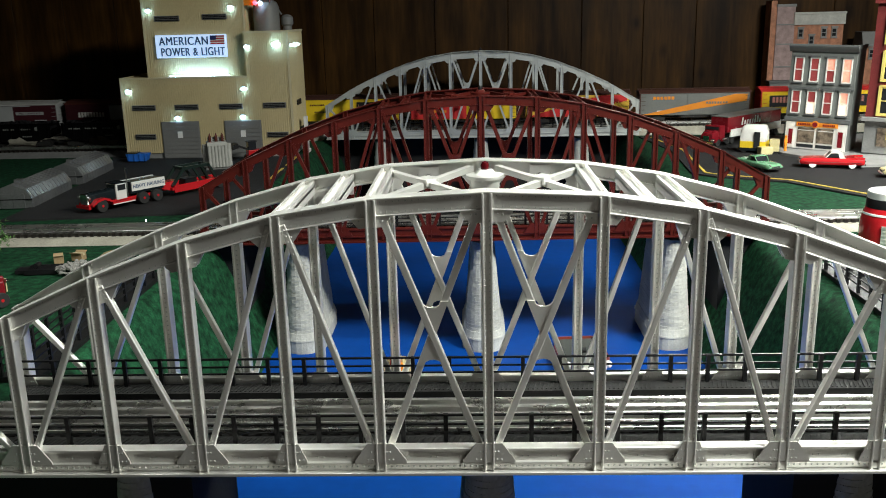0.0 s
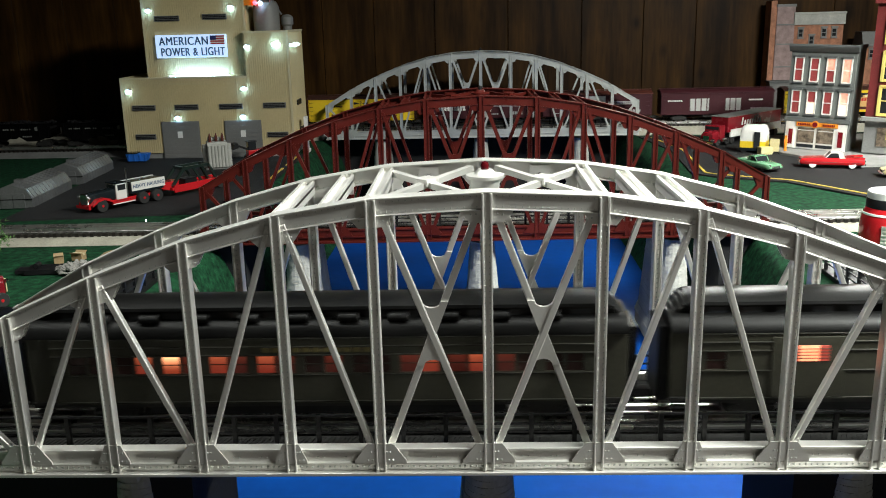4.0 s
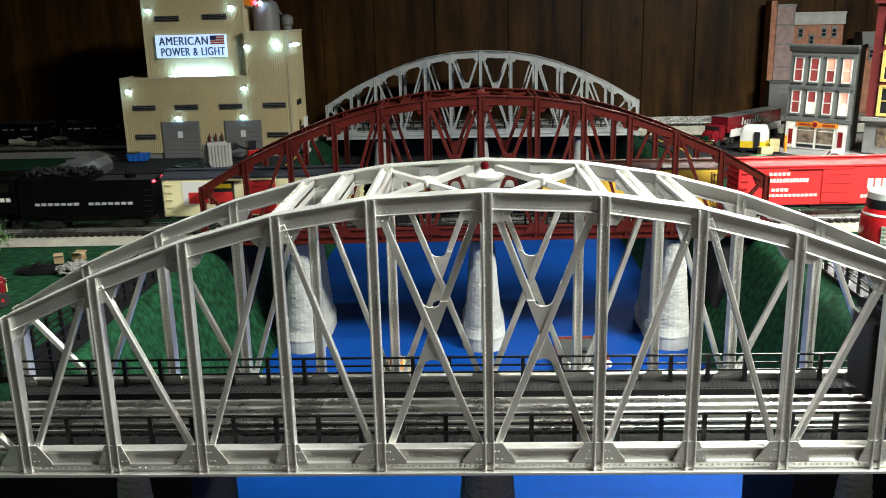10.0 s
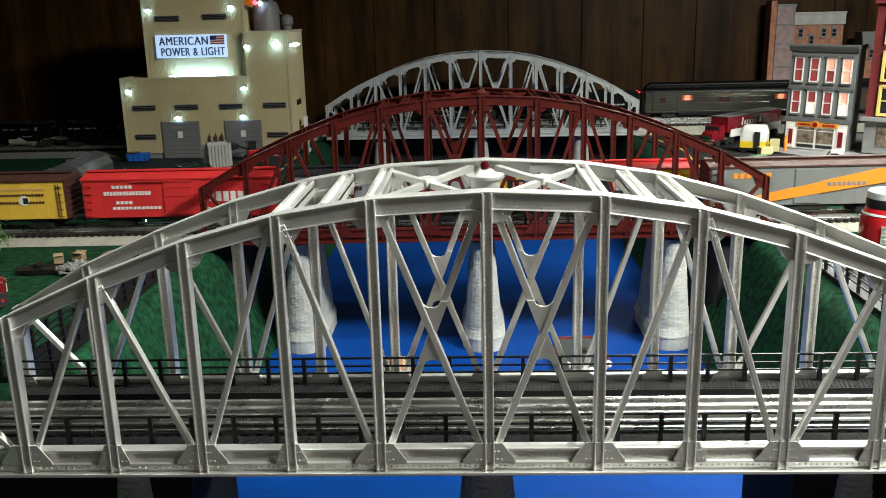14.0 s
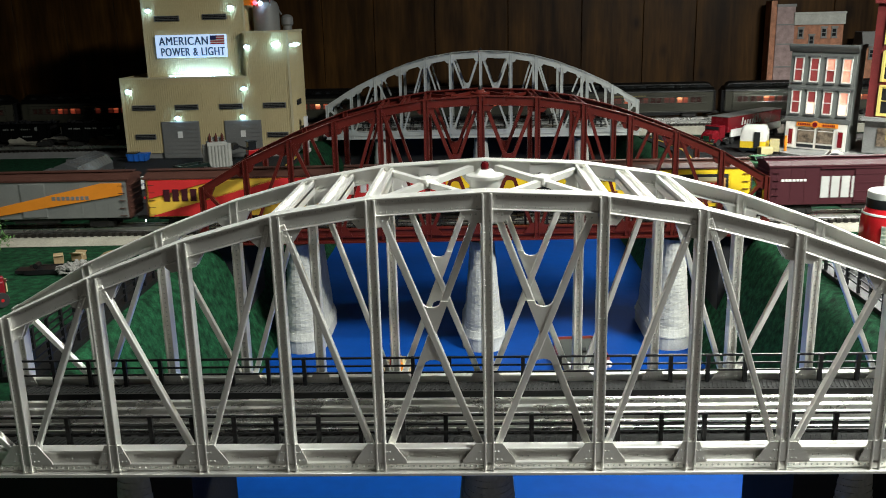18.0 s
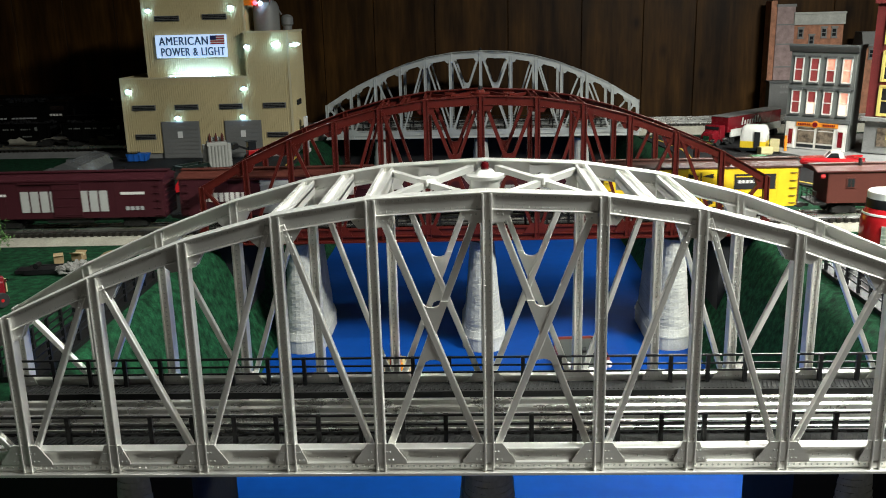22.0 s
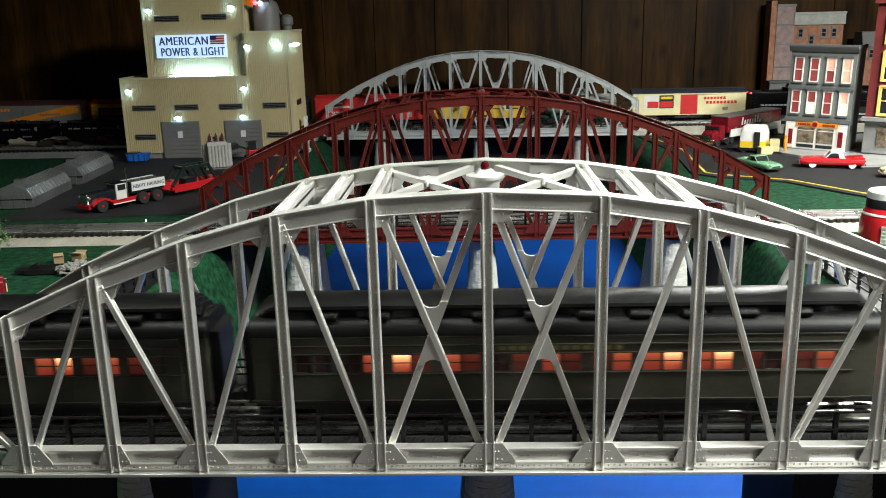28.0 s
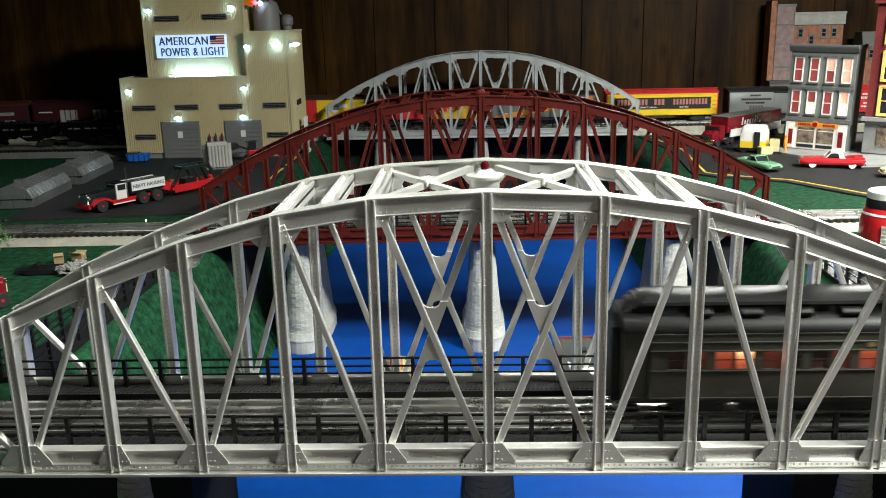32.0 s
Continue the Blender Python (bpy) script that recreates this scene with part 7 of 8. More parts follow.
def transformer():
    t = thing("transformer", pose(-0.640, 2.14, 0.0037, 0, 0, 20), "grey electric transformer with dark bushings", "transformer")
    tr_grey = surface("transformer_grey", (0.42, 0.42, 0.39), 0.5, 0.0, 0.12, 30, 250, 0.05)
    part("tank", Geo().box(-0.024, 0.024, -0.02, 0.02, 0.004, 0.066), tr_grey, t, bevel=0.002)
    part("skid", Geo().box(-0.03, 0.03, -0.022, 0.022, 0.0, 0.004), SHUTTER, t)
    for s in (-1, 1):
        for k in range(6):
            part("cooling_tube", Geo().tube((-0.0195 + k * 0.0078, s * 0.0235, 0.006), (-0.0195 + k * 0.0078, s * 0.0235, 0.058), 0.0042, n=10), tr_grey, t, smooth=True)
        part("radiator_pipe", Geo().tube((s * 0.029, 0, 0.004), (s * 0.029, 0, 0.06), 0.006, n=12), tr_grey, t, smooth=True)
    for k, x in enumerate((-0.015, 0.0, 0.015)):
        g = Geo().lathe([(0.003, 0), (0.0045, 0.003), (0.003, 0.005), (0.0045, 0.008), (0.003, 0.010), (0.004, 0.013), (0.002, 0.018), (0.001, 0.022)], 12, (x, 0, 0.064))
        part("bushing", g, C_BROWN, t, "dark brown bushing", smooth=True)
    part("conservator", Geo().tube((-0.02, 0.014, 0.069), (0.02, 0.014, 0.069), 0.006, n=12), tr_grey, t, smooth=True)


def loader():
    t = thing("wheel_loader", pose(-0.578, 2.225, 0.0037, 0, 0, -150), "red wheel loader with a black boom", "loader")
    part("body", Geo().box(-0.035, 0.01, -0.014, 0.014, 0.012, 0.032), CAR_RED, t, bevel=0.002)
    part("cab_frame", Geo().box(-0.012, 0.008, -0.011, 0.011, 0.032, 0.052), GLASS_DARK, t, bevel=0.001)
    part("cab_roof", Geo().box(-0.014, 0.010, -0.012, 0.012, 0.052, 0.054), BLACK, t)
    part("boom", Geo().beam((0.0, -0.006, 0.03), (0.035, -0.006, 0.045), 0.003, 0.005).beam((0.0, 0.006, 0.03), (0.035, 0.006, 0.045), 0.003, 0.005), BLACK, t)
    part("bucket", Geo().prism([(0.035, 0.04), (0.05, 0.036), (0.046, 0.05), (0.035, 0.052)], "y", -0.016, 0.016), BLACK, t)
    for s in (-1, 1):
        for x in (-0.024, 0.004):
            wheel(t, x, s * 0.016, 0.010, 0.008, CAR_RED)


def dumpster():
    t = thing("dumpster", pose(-0.882, 2.262, 0.0037), "bright blue steel dumpster by the wall", "dumpster")
    part("bin", Geo().prism([(-0.026, 0.003), (0.02, 0.003), (0.027, 0.022), (-0.03, 0.022)], "y", -0.014, 0.014), CAR_BLUE, t)
    for k in range(4):
        x = -0.022 + k * 0.0145
        part("rib", Geo().box(x - 0.0015, x + 0.0015, -0.0165, -0.014, 0.004, 0.021), CAR_BLUE, t)
    part("lid", Geo().box(-0.03, -0.002, -0.015, 0.015, 0.022, 0.0245), CAR_NAVY, t)
    part("skid", Geo().box(-0.024, 0.02, -0.012, 0.012, 0.0, 0.003), BLACK, t)


hauling_truck()
lowboy_trailer()
transformer()
loader()
dumpster()


def script_mark(parent, side):
    """A slanting white word shape along the box: a tall first stroke, low strokes and an underline."""
    for k in range(8):
        x = 0.055 - k * 0.0125
        high = 0.020 if k in (0, 5, 6) else 0.012
        z = 0.050
        ya, yb = sorted((side * 0.0255, side * 0.0268))
        sx = 0.003 * (1 if side < 0 else -1)
        xx = x if side > 0 else -x - 0.02
        part("wordmark", Geo().prism([(xx - 0.0038, z), (xx + 0.0030, z), (xx + 0.0030 + sx, z + high), (xx - 0.0028 + sx, z + high)], "y", ya, yb), C_WHITE, parent)


def semi_truck():
    t = thing("semi_truck", pose(0.741, 2.468, 0.0037, 0, 0, -137) @ Matrix.Diagonal((1.03, 1, 0.96, 1)), "dark red tractor with a red and white semitrailer", "truck")
    tb = part("trailer_box", Geo().box(-0.145, 0.122, -0.026, 0.026, 0.034, 0.076), CAR_MAROON, t, "dark red trailer box", bevel=0.002)
    part("trailer_roof", Geo().box(-0.146, 0.123, -0.0265, 0.0265, 0.076, 0.0785), SHUTTER, tb, bevel=0.001)
    for s in (-1, 1):
        part("skirt", Geo().box(-0.145, 0.108, *sorted((s * 0.0235, s * 0.0275)), 0.021, 0.042), CAR_WHITE, tb, "white lower panel")
        script_mark(tb, s)
        for x in (-0.125, -0.10):
            wheel(t, x, s * 0.02, 0.0105, 0.010, CHROME)
        for x in (0.092, 0.116):
            wheel(t, x, s * 0.018, 0.0105, 0.010, CHROME)
        wheel(t, 0.158, s * 0.019, 0.0105, 0.007, CHROME)
        part("fender", Geo().prism([(0.143, 0.012), (0.148, 0.022), (0.16, 0.025), (0.172, 0.02), (0.176, 0.012), (0.170, 0.014), (0.159, 0.0215), (0.149, 0.017)], "y", *sorted((s * 0.014, s * 0.0245))), CAR_MAROON, t)
        part("headlamp", Geo().ball((0.176, s * 0.017, 0.018), 0.0055, 10), CHROME, t, "large chrome headlamp")
        part("fuel_tank", Geo().tube((0.12, s * 0.019, 0.014), (0.142, s * 0.019, 0.014), 0.006, n=12), CHROME, t)
    part("frame", Geo().box(-0.14, 0.17, -0.009, 0.009, 0.014, 0.024), BLACK, t)
    cb = part("cab", Geo().box(0.128, 0.154, -0.0235, 0.0235, 0.02, 0.056), CAR_MAROON, t, bevel=0.003)
    part("hood", body_loft([(0.152, 0.020, 0.018, 0.044), (0.168, 0.019, 0.017, 0.041), (0.178, 0.017, 0.016, 0.036)], 6, 5), CAR_MAROON, t, smooth=True)
    part("grille", Geo().box(0.177, 0.181, -0.009, 0.009, 0.016, 0.030), CHROME, t, "chrome grille")
    part("windscreen", Geo().box(0.1535, 0.155, -0.019, 0.019, 0.045, 0.053), GLASS_DARK, cb)
    part("bumper", Geo().box(0.180, 0.185, -0.024, 0.024, 0.008, 0.014), CHROME, t)


def food_van():
    t = thing("food_van", pose(0.702, 2.248, 0.0037, 0, 0, -28), "white and yellow round-topped food van", "van")
    prof = [(-0.024, 0.008), (0.024, 0.008), (0.025, 0.03), (0.0245, 0.055), (0.020, 0.064), (0.010, 0.069), (-0.010, 0.069), (-0.020, 0.064), (-0.0245, 0.055), (-0.025, 0.03)]
    shell = [(-0.030, 0.80), (-0.027, 0.93), (-0.020, 1.0), (0.022, 1.0), (0.028, 0.95), (0.031, 0.82)]
    g = Geo()
    n = len(prof)
    g.add([(x, y * (0.9 + 0.1 * k), 0.008 + (z - 0.008) * k) for x, k in shell for y, z in prof],
          [tuple(range(n)), tuple(range((len(shell) - 1) * n, len(shell) * n))] + [(j * n + i, j * n + (i + 1) % n, (j + 1) * n + (i + 1) % n, (j + 1) * n + i) for j in range(len(shell) - 1) for i in range(n)])
    part("body", g, CAR_WHITE, t, smooth=True)
    part("lower_band", Geo().box(-0.0302, 0.0312, -0.0258, 0.0258, 0.012, 0.029), CAR_YELLOW, t, "yellow lower band", bevel=0.0008)
    part("dark_skirt", Geo().box(-0.0304, 0.0314, -0.0262, 0.0262, 0.006, 0.0125), CAR_NAVY, t)
    part("side_door", Geo().box(0.004, 0.018, -0.0275, -0.025, 0.014, 0.053), GLASS_DARK, t, "dark open doorway")
    part("rear_window", Geo().box(-0.0310, -0.029, -0.012, 0.012, 0.036, 0.052), GLASS_DARK, t)
    for s in (-1, 1):
        for x in (-0.02, 0.022):
            wheel(t, x, s * 0.022, 0.0085, 0.006, CHROME)
    return t


semi_truck()
food_van()
for k, (x, y, r, w, d, h) in enumerate(((0.716, 2.205, 10, 0.030, 0.022, 0.018), (0.742, 2.214, -20, 0.022, 0.020, 0.030))):
    cr = thing("crate", pose(x, y, 0.0095 if k else 0.0037, 0, 0, r), "pale yellow wooden crate on the kerb", "crate", "crates by the van")
    part("crate_box", Geo().box(-w / 2, w / 2, -d / 2, d / 2, 0, h), CAR_CREAM, cr, bevel=0.0008)
    for z in (0.3, 0.7):
        part("crate_slat", Geo().box(-w / 2 - 0.001, w / 2 + 0.001, -d / 2 - 0.001, -d / 2, h * z - 0.002, h * z + 0.002), CAR_CREAM, cr)
tagged(part("figurine", Geo().lathe([(0.0001, 0), (0.0038, 0), (0.0032, 0.012), (0.0046, 0.02), (0.0042, 0.028), (0.0025, 0.031), (0.0035, 0.034), (0.003, 0.038), (0.0001, 0.039)], 10, (0.769, 2.215, 0.0095)), C_ORANGE, smooth=True),
       "small plain orange figurine on the pavement", "figurine")

tl = thing("track_lamp", pose(TRACK_LAMP[0], TRACK_LAMP[1], 0.001), "tiny lit ground lamp on a short post by the track", "lamp")
part("lamp_post", Geo().tube((0, 0, 0), (0, 0, 0.012), 0.0014, n=8), C_BLACK, tl)
part("lens", Geo().ball((0, 0, 0.0132), 0.0015, 8), LED, tl, "bright cool lens")

# ---- the street of shops ----
SHOP_GREY = surface("grey_wall_paint", (0.16, 0.17, 0.16), 0.65, 0.0, 0.1, 10, 250, 0.08)
SHOP_TRIM = surface("dark_grey_trim", (0.10, 0.105, 0.105), 0.6, 0.0, 0.1, 12, 250, 0.05)
SHOP_WHITE = surface("shopfront_white", (0.74, 0.72, 0.68), 0.5, 0.0, 0.05, 20, 250, 0.03)
ROSE = surface("red_blind_lit", (0.22, 0.035, 0.035), 0.5, 0.0, 0.25, 45, 200, 0.0, glow=0.1, glow_colour=(0.9, 0.16, 0.14))
ROSE_HOT = surface("red_blind_by_bulb", (0.9, 0.4, 0.3), 0.5, 0.0, 0.3, 45, 200, 0.0, glow=0.45, glow_colour=(1.0, 0.30, 0.18))
WHITE_HOT = surface("window_by_bulb", (1, 0.9, 0.8), 0.5, 0.0, 0.1, 45, 200, 0.0, glow=0.9, glow_colour=(1.0, 0.55, 0.35))
BRICK_RED = surface("deep_red_brick", (0.17, 0.018, 0.018), 0.7, 0.0, 0.18, 30, 300, 0.15)
BRICK_TAN = surface("orange_brick", (0.44, 0.20, 0.12), 0.8, 0.0, 0.25, 60, 400, 0.2)
BRICK_MAUVE = surface("mauve_brick", (0.36, 0.26, 0.25), 0.8, 0.0, 0.22, 60, 400, 0.2)
TRIM_YELLOW = surface("yellow_window_trim", (0.66, 0.53, 0.16), 0.5, 0.0, 0.08, 30, 250, 0.03)
# the goods carry a faint glow in place of light inside the shop
GOODS = surface("goods_glowing_faintly", (0.05, 0.035, 0.025), 0.3, 0.0, 0.7, 90, 300, 0.0, second=(0.14, 0.11, 0.08), glow=0.04, glow_colour=(0.9, 0.7, 0.5))
STREET_TURN = -35.1


def sash_window(parent, x, z, w, h, y, frame_mat, panes, hood_mat):
    f = part("window", Geo().box(x - w / 2 - 0.0018, x - w / 2 + 0.0012, y - 0.003, y, z, z + h).box(x + w / 2 - 0.0012, x + w / 2 + 0.0018, y - 0.003, y, z, z + h)
             .box(x - w / 2, x + w / 2, y - 0.003, y, z - 0.001, z + 0.002).box(x - w / 2, x + w / 2, y - 0.003, y, z + h - 0.002, z + h + 0.001).box(x - w / 2, x + w / 2, y - 0.0036, y, z + h / 2 - 0.001, z + h / 2 + 0.001), frame_mat, parent)
    part("pane", Geo().box(x - w / 2 + 0.001, x + w / 2 - 0.001, y - 0.0014, y - 0.0006, z + 0.001, z + h / 2 - 0.001), panes[0], f)
    part("pane", Geo().box(x - w / 2 + 0.001, x + w / 2 - 0.001, y - 0.0014, y - 0.0006, z + h / 2 + 0.001, z + h - 0.001), panes[1], f)
    part("sill", Geo().box(x - w / 2 - 0.003, x + w / 2 + 0.003, y - 0.005, y, z - 0.0045, z - 0.001), hood_mat, f)
    part("hood", Geo().box(x - w / 2 - 0.0035, x + w / 2 + 0.0035, y - 0.005, y, z + h + 0.001, z + h + 0.006), hood_mat, f)
    return f


def grey_shop():
    b = thing("shop_house", pose(0.781, 2.268, 0.0122, 0, 0, STREET_TURN) @ pose(0, 0, 0, 0, 1.3, 0), "grey three-storey shop house with white framed windows", "building", "houses along the street")
    W, D, H = 0.153, 0.085, 0.252
    part("wall", Geo().box(0, W, 0, D, 0.0, H), SHOP_GREY, b, bevel=0.001)
    g = Geo().prism([(-0.012, H - 0.004), (-0.004, H - 0.014), (0.004, H - 0.014), (0.004, H + 0.004), (-0.014, H + 0.004), (-0.014, H)], "x", -0.004, W + 0.004)
    part("cornice", g, SHOP_TRIM, b, "dark moulded cornice")
    part("string_course", Geo().box(-0.001, W + 0.001, -0.004, 0, 0.148, 0.153), SHOP_TRIM, b)
    part("string_course", Geo().box(-0.001, W + 0.001, -0.006, 0, 0.068, 0.078), SHOP_TRIM, b)
    part("roof_parapet", Geo().box(W - 0.002, W + 0.003, 0.0, D, H - 0.006, H + 0.004), SHOP_TRIM, b)
    xs = [0.021, 0.058, 0.096, 0.133]
    lit_top = [(ROSE, ROSE), (ROSE, ROSE), (ROSE, ROSE_HOT), (ROSE_HOT, ROSE_HOT)]
    lit_low = [(ROSE, ROSE), (WHITE_HOT, ROSE), (ROSE, ROSE), (WHITE_HOT, ROSE_HOT)]
    for k, x in enumerate(xs):
        sash_window(b, x, 0.166, 0.019, 0.058, 0.0, SHOP_WHITE, lit_top[k], SHOP_TRIM)
        sash_window(b, x, 0.088, 0.019, 0.056, 0.0, SHOP_WHITE, lit_low[k], SHOP_TRIM)
    # shopfront
    sf = part("shopfront", Geo().box(0.004, W - 0.004, -0.004, 0.001, 0.0, 0.066), SHOP_WHITE, b, "white timber shopfront")
    for x0, x1 in ((0.034, 0.074), (0.080, 0.119)):
        part("shop_window", Geo().box(x0, x1, -0.0055, -0.004, 0.016, 0.053), GOODS, sf, "shop window full of goods")
        part("window_panel", Geo().box(x0, x1, -0.0055, -0.004, 0.004, 0.012), GLASS_DARK, sf)
        part("glass_bar", Geo().box(x0, x1, -0.0062, -0.0055, 0.046, 0.0475), SHOP_WHITE, sf)
    for x0, x1 in ((0.009, 0.026), (0.127, 0.145)):
        part("shop_door", Geo().box(x0, x1, -0.0055, -0.004, 0.003, 0.052), SHOP_WHITE, sf, "white door with red panel")
        part("door_panel", Geo().box(x0 + 0.0035, x1 - 0.0035, -0.0066, -0.0055, 0.010, 0.048), CAR_MAROON, sf)
    part("sign_band", Geo().box(0.03, 0.128, -0.007, -0.004, 0.0565, 0.0665), C_ORANGE, sf, "orange sign band")
    bars_row("sign_mark", sf, 0.098, -1, 0.04, 0.0, 0.30, 0.55, 7, CAR_MAROON, 0.0068, 0.0592, 0.009).matrix_basis = pose(0.079, 0, 0)
    bars_row("sign_mark", sf, 0.098, -1, 0.64, 0.0, 0.30, 0.55, 7, CAR_MAROON, 0.0068, 0.0592, 0.009).matrix_basis = pose(0.079, 0, 0)
    part("round_sign", Geo().tube((0.075, -0.0095, 0.0625), (0.075, -0.006, 0.0625), 0.0088, n=24), C_ORANGE, sf, "round orange sign")
    part("round_sign_mark", Geo().tube((0.075, -0.0103, 0.0625), (0.075, -0.0094, 0.0625), 0.006, n=20), CAR_MAROON, sf)
    return b


def red_shop():
    b = thing("shop_house", pose(0.928, 2.150, 0.0122, 0, 0, STREET_TURN) @ pose(0, 0, 0, 0, 1.2, 0), "deep red house with yellow window frames", "building", "houses along the street")
    W, D, H = 0.16, 0.12, 0.36
    part("wall", Geo().box(0, W, 0, D, 0.078, H), BRICK_RED, b)
    g = Geo()
    for k in range(48):
        z = 0.082 + k * 0.0058
        g.box(-0.0006, W + 0.0006, -0.0003, 0.0002, z, z + 0.0052)
    tagged(part("brickwork", g, BRICK_RED, b), kind="stuff")
    part("cornice", Geo().box(-0.006, W + 0.006, -0.01, 0.004, H - 0.012, H + 0.004), BRICK_RED, b)
    part("ground_storey", Geo().box(0, W, 0.004, D, 0.0, 0.078), CONCRETE, b, "pale grey ground storey")
    part("ledge", Geo().box(-0.006, W + 0.006, -0.014, 0.006, 0.078, 0.087), CONCRETE, b, "pale projecting ledge")
    part("shop_window", Geo().box(0.03, 0.10, 0.001, 0.004, 0.018, 0.062), GOODS, b, "dark shop window")
    part("window_sign", Geo().box(0.05, 0.095, -0.0005, 0.001, 0.035, 0.055), TRIM_YELLOW, b)
    for x in (0.045, 0.10):
        for z in (0.095, 0.175, 0.26):
            sash_window(b, x, z, 0.032, 0.062, 0.0, TRIM_YELLOW, (GLASS_DARK, GLASS_DARK if z < 0.2 else GOODS), TRIM_YELLOW)
            part("pilaster", Geo().box(x - 0.022, x - 0.017, -0.006, 0, z - 0.004, z + 0.066).box(x + 0.017, x + 0.022, -0.006, 0, z - 0.004, z + 0.066), TRIM_YELLOW, b)
    return b


grey_shop()
red_shop()


def brick_tower():
    b = thing("brick_tower", pose(0.942, 2.885, 0.0005), "mauve brick tower with a pale corner strip", "building", "brick houses by the plank wall")
    part("wall", Geo().box(0.006, 0.062, 0, 0.06, 0, 0.362), BRICK_MAUVE, b)
    part("corner_strip", Geo().box(-0.012, 0.006, 0.004, 0.06, 0, 0.375), BRICK_TAN, b, "orange brick corner strip")
    part("coping", Geo().box(0.004, 0.064, -0.003, 0.06, 0.356, 0.364), CONCRETE, b)
    for z in (0.1, 0.17, 0.24, 0.30):
        part("panel_band", Geo().box(0.008, 0.060, -0.002, 0, z, z + 0.004), CONCRETE, b)


def brick_house():
    b = thing("brick_house", pose(1.004, 2.885, 0.0005), "orange brick house with a pale stone cornice", "building", "brick houses by the plank wall")
    part("wall", Geo().box(0, 0.152, 0, 0.06, 0, 0.325), BRICK_TAN, b)
    g = Geo()
    for k in range(54):
        z = 0.004 + k * 0.0058
        g.box(0.0006, 0.1514, -0.0007, 0.0002, z, z + 0.0046)
    tagged(part("brickwork", g, BRICK_TAN, b), kind="stuff")
    part("cornice", Geo().box(-0.003, 0.155, -0.006, 0.06, 0.300, 0.332).box(-0.004, 0.156, -0.009, 0.06, 0.332, 0.338), STONE, b, "pale stone cornice")
    for x in (0.02, 0.092, 0.124):
        for z in (0.262, 0.19):
            sash_window(b, x, z, 0.014, 0.026, 0.0, CONCRETE, (GLASS_DARK, GLASS_DARK), CONCRETE)
    sash_window(b, 0.055, 0.24, 0.014, 0.026, 0.0, CONCRETE, (GLASS_DARK, GLASS_DARK), CONCRETE)
    part("awning", Geo().prism([(-0.018, 0.226), (0, 0.236), (0, 0.232), (-0.018, 0.222)], "x", 0.085, 0.13), SHUTTER, b)


def slate_house():
    b = thing("slate_roofed_house", pose(1.212, 2.86, 0.0005), "small brick house with a grey slate mansard roof", "building", "brick houses by the plank wall")
    part("wall", Geo().box(0, 0.11, 0, 0.07, 0, 0.235), BRICK_TAN, b)
    part("roof", Geo().prism([(-0.004, 0.235), (0.074, 0.235), (0.06, 0.275), (0.01, 0.275)], "x", -0.003, 0.113), SHUTTER, b, "grey slate roof")
    sash_window(b, 0.028, 0.195, 0.016, 0.026, 0.0, CONCRETE, (GLASS_DARK, GLASS_DARK), CONCRETE)
    part("eave", Geo().box(-0.004, 0.114, -0.006, 0.002, 0.230, 0.237), CONCRETE, b)


def low_store():
    b = thing("warehouse", pose(0.927, 2.845, 0.0005), "low grey warehouse with faded lettering bars", "building", "brick houses by the plank wall")
    part("wall", Geo().box(0, 0.095, 0, 0.035, 0, 0.127), SHUTTER, b)
    part("coping", Geo().box(-0.003, 0.098, -0.004, 0.036, 0.125, 0.131), SHOP_TRIM, b)
    for z in (0.108, 0.092):
        bars_row("lettering", b, 0.095, -1, 0.34, 0.0, 0.5, 0.8, 5 if z > 0.1 else 9, CONCRETE, 0.0, z, 0.01).matrix_basis = pose(0.0475, 0, 0)


brick_tower()
brick_house()
slate_house()
low_store()


def storage_can():
    """The red and white round tank beside the track."""
    t = thing("storage_tank", pose(0.615, 1.318, 0.001) @ Matrix.Diagonal((0.96, 0.96, 0.95, 1)), "red round tank with white cap and black band", "tank")
    part("body", Geo().lathe([(0.001, 0), (0.040, 0), (0.041, 0.004), (0.040, 0.045), (0.037, 0.058), (0.033, 0.066), (0.001, 0.066)], 40), CAR_RED, t, smooth=True)
    part("white_line", Geo().lathe([(0.0375, 0.0555), (0.0384, 0.0552), (0.0378, 0.058), (0.0365, 0.0585)], 40), WHITE, t)
    part("black_band", Geo().lathe([(0.001, 0.066), (0.0335, 0.066), (0.0335, 0.078), (0.032, 0.0805), (0.001, 0.0805)], 36), BLACK, t, smooth=True)
    part("cap", Geo().lathe([(0.001, 0.0805), (0.0325, 0.0805), (0.0325, 0.0905), (0.031, 0.092), (0.001, 0.0925)], 36), WHITE, t, "white cap", smooth=True)
    for a, w in ((-118, 0.010), (-84, 0.016), (-50, 0.016)):
        ca, sa = math.cos(radians(a)), math.sin(radians(a))
        vt = part("louvre_panel", Geo().beam((ca * 0.0395, sa * 0.0395, 0.006), (ca * 0.0395, sa * 0.0395, 0.042), w, 0.004, (ca, sa, 0)), CHROME if a != -118 else SILVER, t, "silver louvred panel")
        for k in range(6):
            part("louvre", Geo().beam((ca * 0.042 - sa * w * 0.45, sa * 0.042 + ca * w * 0.45, 0.009 + k * 0.006), (ca * 0.042 + sa * w * 0.45, sa * 0.042 - ca * w * 0.45, 0.009 + k * 0.006), 0.002, 0.0022), SILVER, vt)
    part("foot_ring", Geo().lathe([(0.038, 0.0), (0.043, 0.0), (0.043, 0.004), (0.038, 0.004)], 36), SHUTTER, t)


